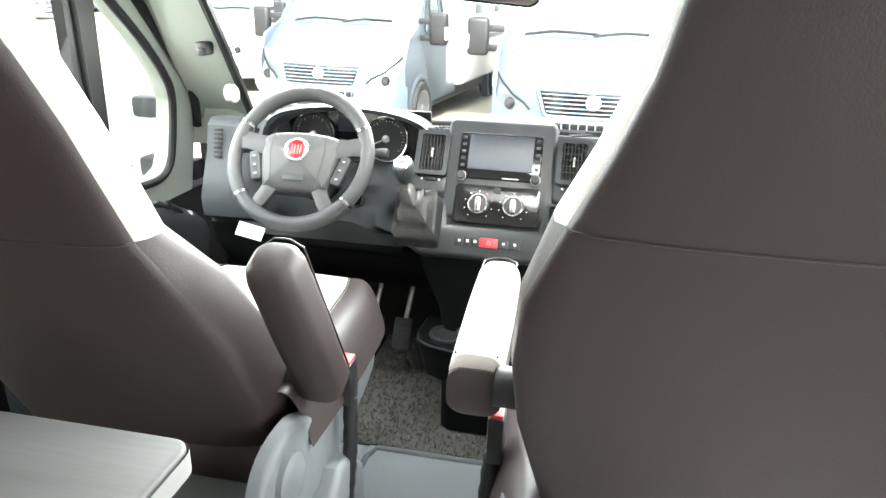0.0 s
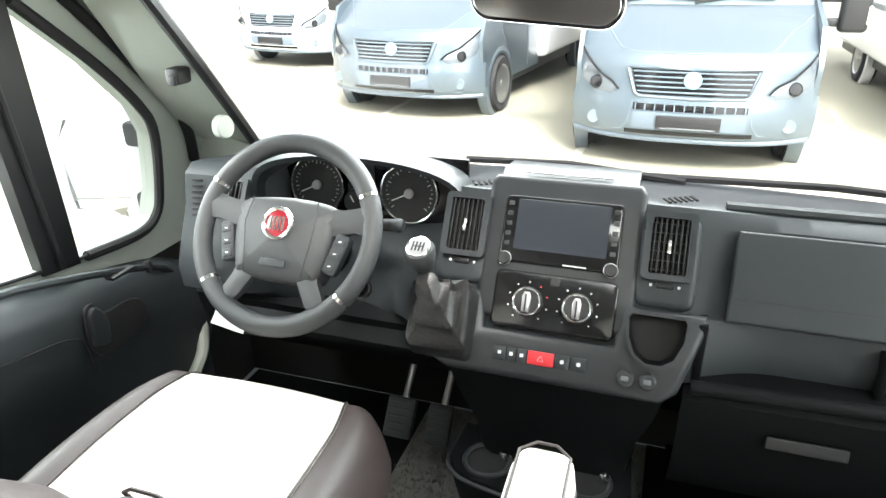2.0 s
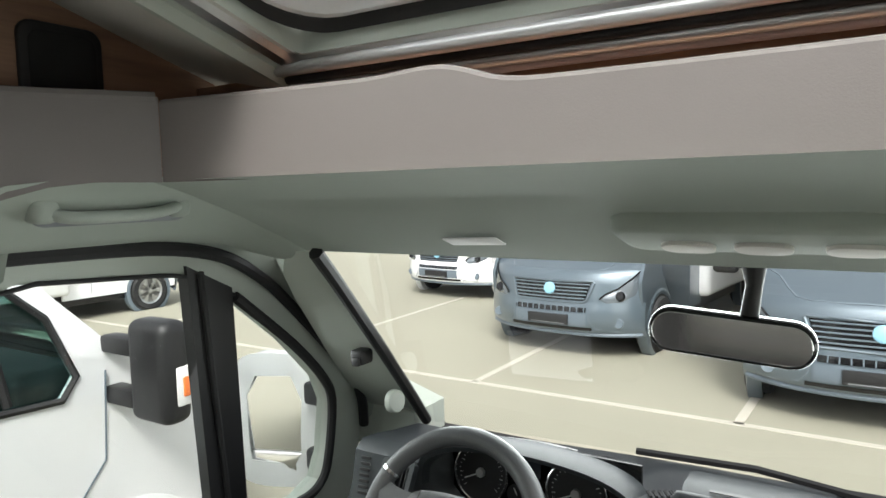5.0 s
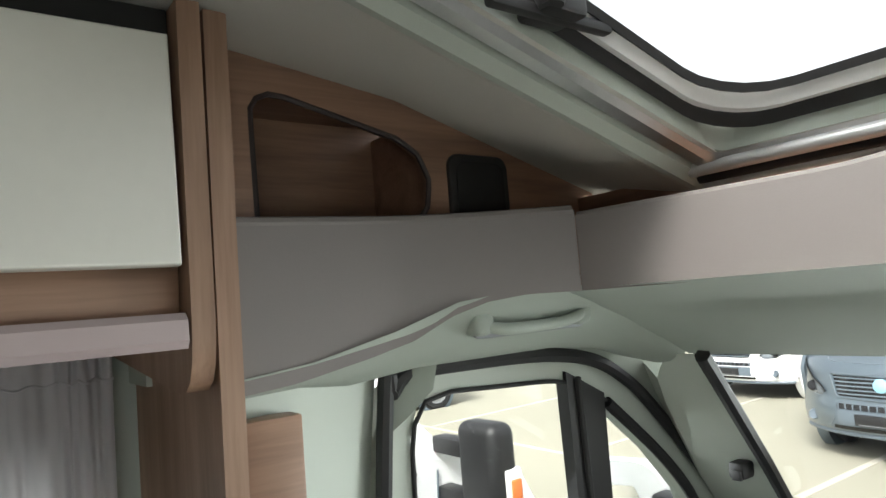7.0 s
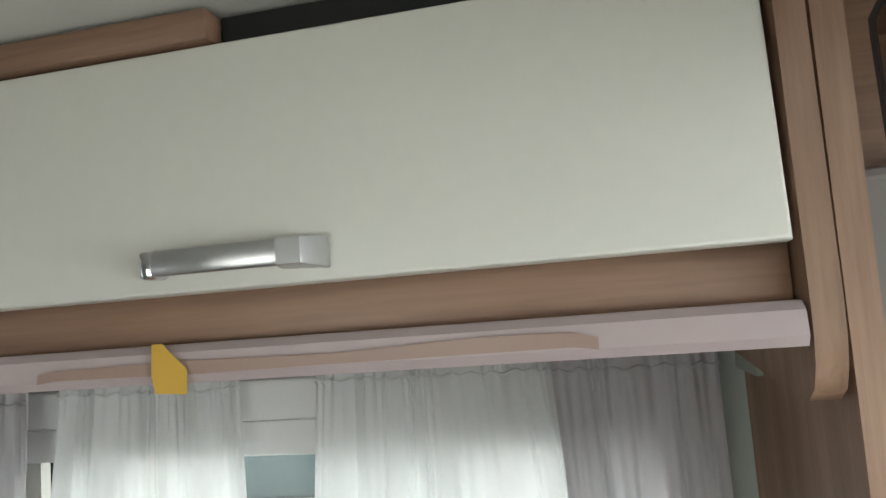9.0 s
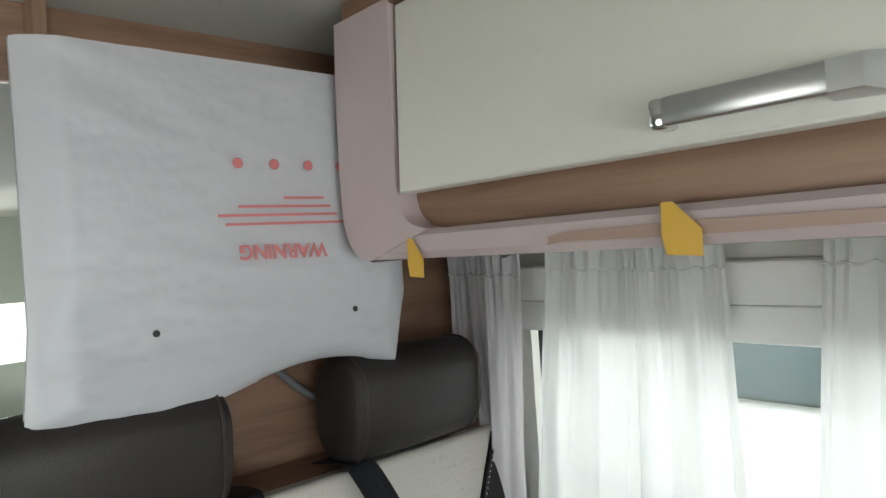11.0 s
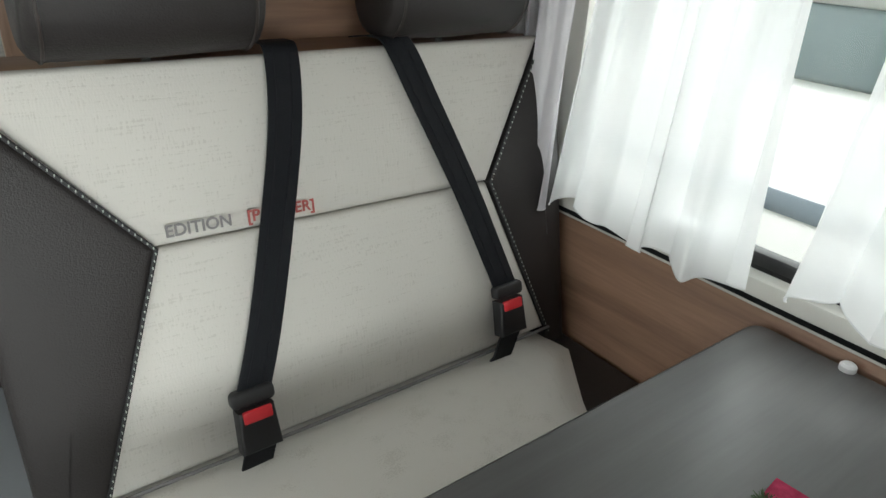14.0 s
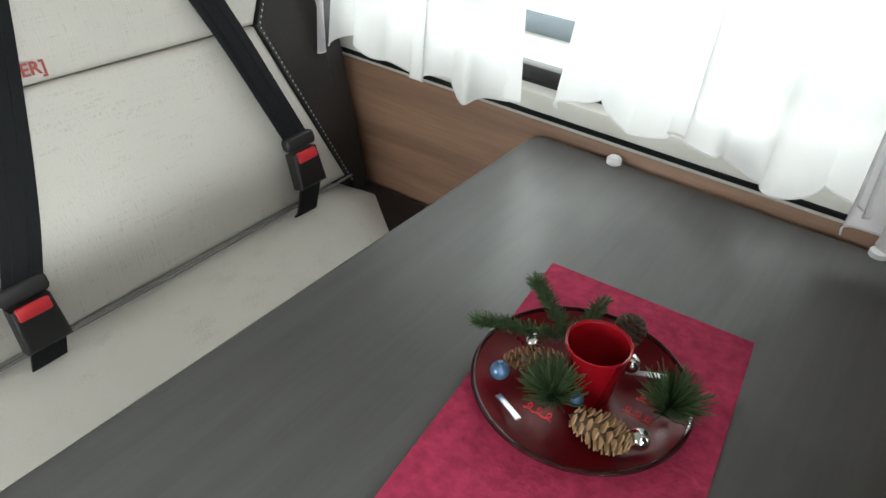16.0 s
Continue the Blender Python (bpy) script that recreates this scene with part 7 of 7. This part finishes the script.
def van(cx, cy, turn, paint, bumper, label, length=6.6, cab_inside=False):
    """A coach-built motorhome whose nose points along -y before the turn."""
    v = thing("motorhome", (cx, cy, GZ), label, "motorhome", "parked motorhomes")
    T = Matrix.Translation((cx, cy, GZ)) @ Matrix.Rotation(radians(turn), 4, "Z")

    def W(bm):
        bm.transform(T)
        return bm

    def body_half(z):
        return 1.0 - 0.14 * max(0.0, z - 1.25)
    part("bumper", W(nose_patch(np.linspace(0.26, 0.66, 12), lambda z: 1.02)), bumper, v, "moulded front bumper")
    part("nose", W(nose_patch(np.linspace(0.66, 1.02, 12), lambda z: 1.0)), paint, v)
    part("bonnet", W(nose_patch(np.linspace(1.02, 1.34, 10), body_half)), paint, v)
    ws_ = part("windscreen", W(nose_patch(np.linspace(1.34, 1.88, 8), lambda z: body_half(z) - 0.07, 0.006)), M_GREENGLASS if cab_inside else M_VANGLASS, v, "raked windscreen")
    ws_.visible_shadow = False
    for s in (-1, 1):
        part("screen_pillar", W(nose_patch(np.linspace(1.34, 1.90, 8), lambda z: s * body_half(z), 0.0, lambda z: s * (body_half(z) - 0.075), 4)), paint, v)
    part("brow", W(nose_patch(np.linspace(1.87, 2.12, 4), body_half)), paint, v)
    # shut line of the bonnet, rounded down towards the grille
    for s in (-1, 1):
        part("bonnet_gap", W(tube([nose(s * x, z, 0.002) for x, z in ((0.92, 1.27), (0.84, 1.20), (0.75, 1.16), (0.66, 1.07), (0.60, 1.025), (0.50, 1.01), (0.25, 1.005), (0.0, 1.005))], 0.007, 6)), M_VANGREY, v)
    g = part("grille", W(nose_patch(np.linspace(0.675, 0.885, 6), lambda z: 0.44 + 0.30 * (z - 0.675), 0.004)), M_GLOSS, v, "black barred grille")
    for k in range(5):
        z = 0.70 + 0.04 * k
        part("grille_bar", W(tube([nose(x, z, 0.010) for x in np.linspace(-0.43 - 0.3 * (z - 0.675), 0.43 + 0.3 * (z - 0.675), 11)], 0.0075, 6)), M_VANGREY, g)
    part("grille_surround", W(tube([nose(x, z, 0.004) for x, z in ((-0.30, 0.89), (-0.51, 0.895), (-0.535, 0.88), (-0.46, 0.68), (-0.42, 0.66), (0.0, 0.652), (0.42, 0.66), (0.46, 0.68), (0.535, 0.88), (0.51, 0.895), (0.30, 0.89), (0.0, 0.89))], 0.016, 8, True)), paint, g)
    part("badge", W(lathe([(0, 0.03), (0.05, 0.027), (0.068, 0.018), (0.072, 0.0)], 22, frame_m(nose(0, 0.80, 0.008), (1, 0, 0), (0, 0.2, 1)))), M_BADGEFILM, g, "round badge under pale blue film")
    lo = part("lower_intake", W(nose_patch((0.545, 0.57, 0.60), lambda z: 0.46, 0.004)), M_GLOSS, v, "slim black lower intake")
    for x in np.linspace(-0.44, 0.44, 12):
        part("intake_fin", W(box(x - 0.006, x + 0.006, -0.012, 0.006, 0.547, 0.598, 0, m=Matrix.Translation((0, nose(x, 0.57).y, 0)))), M_VANGREY, lo)
    part("plate_recess", W(nose_patch((0.385, 0.45, 0.53), lambda z: 0.46, 0.002)), M_VANGREY, v)
    part("number_plate", W(box(-0.26, 0.26, -0.022, 0.004, 0.395, 0.51, 0.004)), M_BLACK, v, "blank dark plate holder")
    part("plate_strip", W(box(-0.22, 0.22, -0.0245, -0.022, 0.402, 0.412, 0)), M_SEATPLASTIC, v)
    part("intake_slot", W(nose_patch((0.335, 0.355, 0.372), lambda z: 0.52, 0.004)), M_GLOSS, v)
    part("skid_lip", W(tube([nose(x, 0.285, 0.0) for x in np.linspace(-0.98, 0.98, 17)], 0.028, 8)), M_VANGREY, v)
    for s in (-1, 1):
        lamp_pts = ((0.60, 0.70), (0.66, 0.655), (0.80, 0.665), (0.93, 0.74), (0.985, 0.90), (0.97, 1.02), (0.90, 0.93), (0.78, 0.82), (0.66, 0.76))
        h = part("headlight", W(loft([[nose(s * x, z, o) for x, z in pts] for pts, o in ((lamp_pts, -0.03), (lamp_pts, 0.003), ([(0.8 + (a - 0.8) * 0.85, 0.80 + (b - 0.80) * 0.85) for a, b in lamp_pts], 0.008))])), M_LAMP, v, "swept-back headlight")
        part("lamp_unit", W(lathe([(0, 0.03), (0.045, 0.028), (0.055, 0.012), (0.06, 0.0)], 16, frame_m(nose(s * 0.80, 0.735, 0.008), (1, 0, 0), (0, 0.2, 1)))), M_GLOSS, h)
        part("lamp_brow", W(tube([nose(s * x, z, 0.016) for x, z in ((0.60, 0.70), (0.66, 0.76), (0.78, 0.82), (0.90, 0.93), (0.97, 1.02))], 0.010, 6)), M_GLOSS, h)
        part("fog_ring", W(lathe([(0.035, 0.014), (0.05, 0.018), (0.06, 0.0)], 18, frame_m(nose(s * 0.80, 0.43, 0.004), (1, 0, 0), (0, 0.1, 1)))), M_VANGREY, v)
        part("fog_lamp", W(lathe([(0, 0.014), (0.034, 0.01), (0.04, 0.0)], 16, frame_m(nose(s * 0.80, 0.43, 0.004), (1, 0, 0), (0, 0.1, 1)))), M_LAMP, v)
        part("bumper_crease", W(tube([nose(s * x, z, 0.0) for x, z in ((0.47, 0.62), (0.50, 0.44), (0.56, 0.36), (0.80, 0.33))], 0.006, 6)), M_VANGREY, v)
        # cab side with its door window
        outer = [(0.40, 0.36), (2.42, 0.36), (2.42, 2.05), (1.55, 2.0), (1.36, 1.88), (0.86, 1.34), (0.50, 1.20), (0.34, 0.9)]
        hole = [(1.06, 1.30), (1.14, 1.53), (1.38, 1.76), (1.53, 1.82), (1.82, 1.80), (1.86, 1.36), (1.80, 1.29), (1.35, 1.235), (1.12, 1.225)]
        sd = part("side", W(holed(outer, hole, lambda y, z: (s * (1.0 - 0.14 * max(0.0, z - 1.25)), y, z), (-s * 0.04, 0, 0), 70)), paint, v, "cab side with door")
        wnd = part("side_window", W(loft([[Vector((s * (o - 0.14 * max(0.0, z - 1.25)), y, z)) for y, z in shrink(hole, -0.01)] for o in (0.975, 0.968)])), M_GREENGLASS if cab_inside else M_VANGLASS, sd, "tinted door window", smooth=False)
        wnd.visible_shadow = False
        part("window_surround", W(tube([(s * (1.0 - 0.14 * max(0.0, z - 1.25)), y, z) for y, z in hole], 0.014, 6, True)), M_BLACK, sd)
        part("window_bar", W(tube([(s * 0.99, 1.30, 1.25), (s * 0.93, 1.36, 1.75)], 0.016, 6)), M_BLACK, sd)
        part("door_gap", W(tube([(s * 1.001, y, z) for y, z in ((0.95, 1.30), (0.97, 0.95), (1.25, 0.62), (1.32, 0.42))], 0.004, 5)), M_VANGREY, sd)
        part("door_gap", W(tube([(s * (1.001 - 0.14 * max(0.0, z - 1.25)), y, z) for y, z in ((1.93, 1.85), (1.95, 1.25), (1.95, 0.42))], 0.004, 5)), M_VANGREY, sd)
        part("door_handle", W(box(*sorted((s * 1.0, s * 1.03)), 1.74, 1.90, 1.10, 1.14, 0.01)), M_BLACK, sd)
        ma = part("door_mirror", W(box(*sorted((s * 1.13, s * 1.36)), 0.82, 0.95, 1.12, 1.51, 0.045, 4)), M_BLACK, v, "tall black door mirror")
        for z in (1.20, 1.40):
            part("mirror_arm", W(box(*sorted((s * 0.97, s * 1.16)), 0.87, 0.95, z - 0.035, z + 0.035, 0.014)), M_BLACK, ma)
        part("indicator_housing", W(box(*sorted((s * 1.335, s * 1.366)), 0.815, 0.90, 1.19, 1.34, 0.01)), M_WHITE, ma)
        part("indicator", W(box(*sorted((s * 1.350, s * 1.372)), 0.825, 0.875, 1.225, 1.30, 0.006)), M_ORANGE, ma, "orange indicator lens")
        for wy in (0.92, 4.8):
            m = frame_m(Vector((s * 0.93, wy, 0.33)), (0, 1, 0), (0, 0, s))
            part("wheel_arch", W(lathe([(0.36, -0.05), (0.365, 0.078), (0.40, 0.085), (0.43, 0.07), (0.42, -0.05)], 30, m)), bumper, v)
            # arch is not hollow: a black disc paints the shade behind the wheel
            part("arch_shade", W(lathe([(0.0, 0.052), (0.38, 0.052), (0.38, 0.068), (0.34, 0.072), (0.0, 0.0735)], 26, m @ pose(0, 0, 0.0))), M_DARK, v)
            w = part("wheel", W(lathe([(0.20, 0.03), (0.24, 0.105), (0.31, 0.108), (0.335, 0.06), (0.335, -0.10), (0.31, -0.12), (0.2, -0.12)], 32, m)), M_TYRE, v)
            part("rim", W(join(lathe([(0.225, 0.10), (0.232, 0.11), (0.205, 0.10), (0.19, 0.078)], 28, m), lathe([(0.05, 0.085), (0.05, 0.105), (0, 0.108)], 14, m),
                               *[box(-0.016, 0.016, 0.03, 0.21, 0.08, 0.10, 0.004, 1, m=m @ Matrix.Rotation(2 * math.pi * (q // 2) / 6 + 0.16 * (q % 2 * 2 - 1), 4, "Z")) for q in range(12)])), M_RIM, w)
    part("wiper", W(join(tube([nose(-0.75, 1.36, 0.03), nose(-0.45, 1.40, 0.03), nose(0.0, 1.38, 0.03)], 0.012, 6), tube([nose(-0.05, 1.36, 0.03), nose(0.25, 1.40, 0.03), nose(0.62, 1.39, 0.03)], 0.012, 6))), M_BLACK, v)
    if cab_inside:
        part("inner_dash", W(box(-0.92, 0.92, 0.95, 1.25, 0.9, 1.33, 0.06, 3)), M_DASH, v)
        part("inner_wheel", W(tube([frame_m((0.42, 1.38, 1.36), (1, 0, 0), (0, -0.5, 0.85)) @ Vector((0.18 * math.cos(k * math.pi / 12), 0.18 * math.sin(k * math.pi / 12), 0)) for k in range(24)], 0.017, 8, True)), M_WHEEL, v)
        for x in (-0.45, 0.45):
            part("inner_seat", W(join(box(x - 0.25, x + 0.25, 1.7, 2.2, 0.8, 1.0, 0.06, 3), box(x - 0.23, x + 0.23, 2.12, 2.28, 0.95, 1.75, 0.06, 3))), M_BROWN, v)
        part("cab_floor", W(box(-0.95, 0.95, 0.9, 2.36, 0.5, 0.58, 0.01)), M_DARK, v)
    part("living_body", W(box(-1.14, 1.14, 2.35, length, 0.45, 2.75, 0.08, 3)), M_VANWHITE, v)
    for s in (-1, 1):
        for y0, y1 in ((2.9, 3.7), (4.1, 4.9)):
            w = part("body_window", W(box(*sorted((s * 1.125, s * 1.155)), y0, y1, 1.45, 1.95, 0.03, 3)), M_VANGLASS, v, "dark body window")
            part("window_rail", W(box(*sorted((s * 1.14, s * 1.162)), y0 + 0.05, y1 - 0.05, 1.66, 1.70, 0.005)), M_STEEL, w)
        part("body_stripe", W(box(*sorted((s * 1.135, s * 1.146)), 2.45, length - 0.1, 1.05, 1.12, 0.002)), M_VANGREY, v)
    part("cab_roof", W(loft([[Vector((x, y, z)) for x in np.linspace(-h, h, 9)] for y, z, h in ((1.55, 2.06, 0.89), (1.75, 2.28, 0.98), (2.1, 2.58, 1.04), (2.45, 2.74, 1.08))], close=False)), M_VANWHITE, v)
    part("floor_pan", W(box(-0.93, 0.93, 0.55, length - 0.1, 0.25, 0.5, 0.02)), M_BLACK, v)
    return v


van(0.32, 6.45, 0, M_VANBLUE, M_VANBLUE, "silver-blue motorhome parked nose on across the yard")
van(-2.92, 7.72, -6.6, M_VANBLUE, M_VANBLUE, "silver-blue motorhome with grey bumper parked across the yard")
van(-6.38, 10.75, -9, M_VANWHITE, M_VANWHITE, "white motorhome parked farther across the yard")
van(3.68, 6.95, 0, M_VANWHITE, M_VANWHITE, "white motorhome parked at the side of the row")
van(-11.4, 8.6, 180, M_VANWHITE, M_VANGREY, "white motorhome farther along the yard, facing away")
van(-24.6, 29.5, 75, M_VANWHITE, M_VANGREY, "distant white motorhome at the far side of the yard")
van(-29.0, 37.5, 70, M_VANWHITE, M_VANGREY, "distant white motorhome at the far side of the yard")
van(-3.34, 2.93, 180, M_VANWHITE, M_VANWHITE, "white motorhome parked alongside, facing the same way", cab_inside=True)

# our own door mirror outside the driver's window, still in its white transport film
om = thing("outside_mirror", (-1.37, 1.93, 0.7), "large door mirror wrapped in white film outside the window", "mirror")
mm = frame_m((-1.37, 1.93, 0.70), (0.94, 0.35, 0), (0.0, 0.05, 1))
octagon = [(-0.095, 0.07), (-0.06, 0.135), (0.05, 0.135), (0.085, 0.06), (0.085, -0.10), (0.06, -0.135), (-0.075, -0.125), (-0.085, -0.06)]
part("housing", slab(rrect(0.27, 0.39, 0.07, 6), mm @ pose(0, 0, -0.09), 0.088, 0.02), M_VANWHITE, om)
part("film_wrap", holed(rrect(0.285, 0.405, 0.085, 6), octagon, lambda a, b: mm @ Vector((a, b, 0.010 + 0.006 * math.sin(31 * a + 23 * b))), mm.to_3x3() @ Vector((0, 0, -0.006)), 60), M_WRAP, om, "creased white transport film")
part("mirror_glass", slab([(p[0], p[1] + 0.03) for p in rrect(0.21, 0.25, 0.03, 6)], mm @ pose(0, 0, 0.0), 0.002, 0.001), M_MIRROR, om, smooth=False)
part("wide_mirror", slab([(p[0], p[1] - 0.135) for p in rrect(0.20, 0.07, 0.02, 6)], mm @ pose(0, 0, 0.0), 0.002, 0.001, 0.004), M_MIRROR, om)
for z in (0.60, 0.80):
    part("arm", box(-1.25, -1.04, 1.92, 1.99, z - 0.035, z + 0.035, 0.014), M_CONSOLE, om)
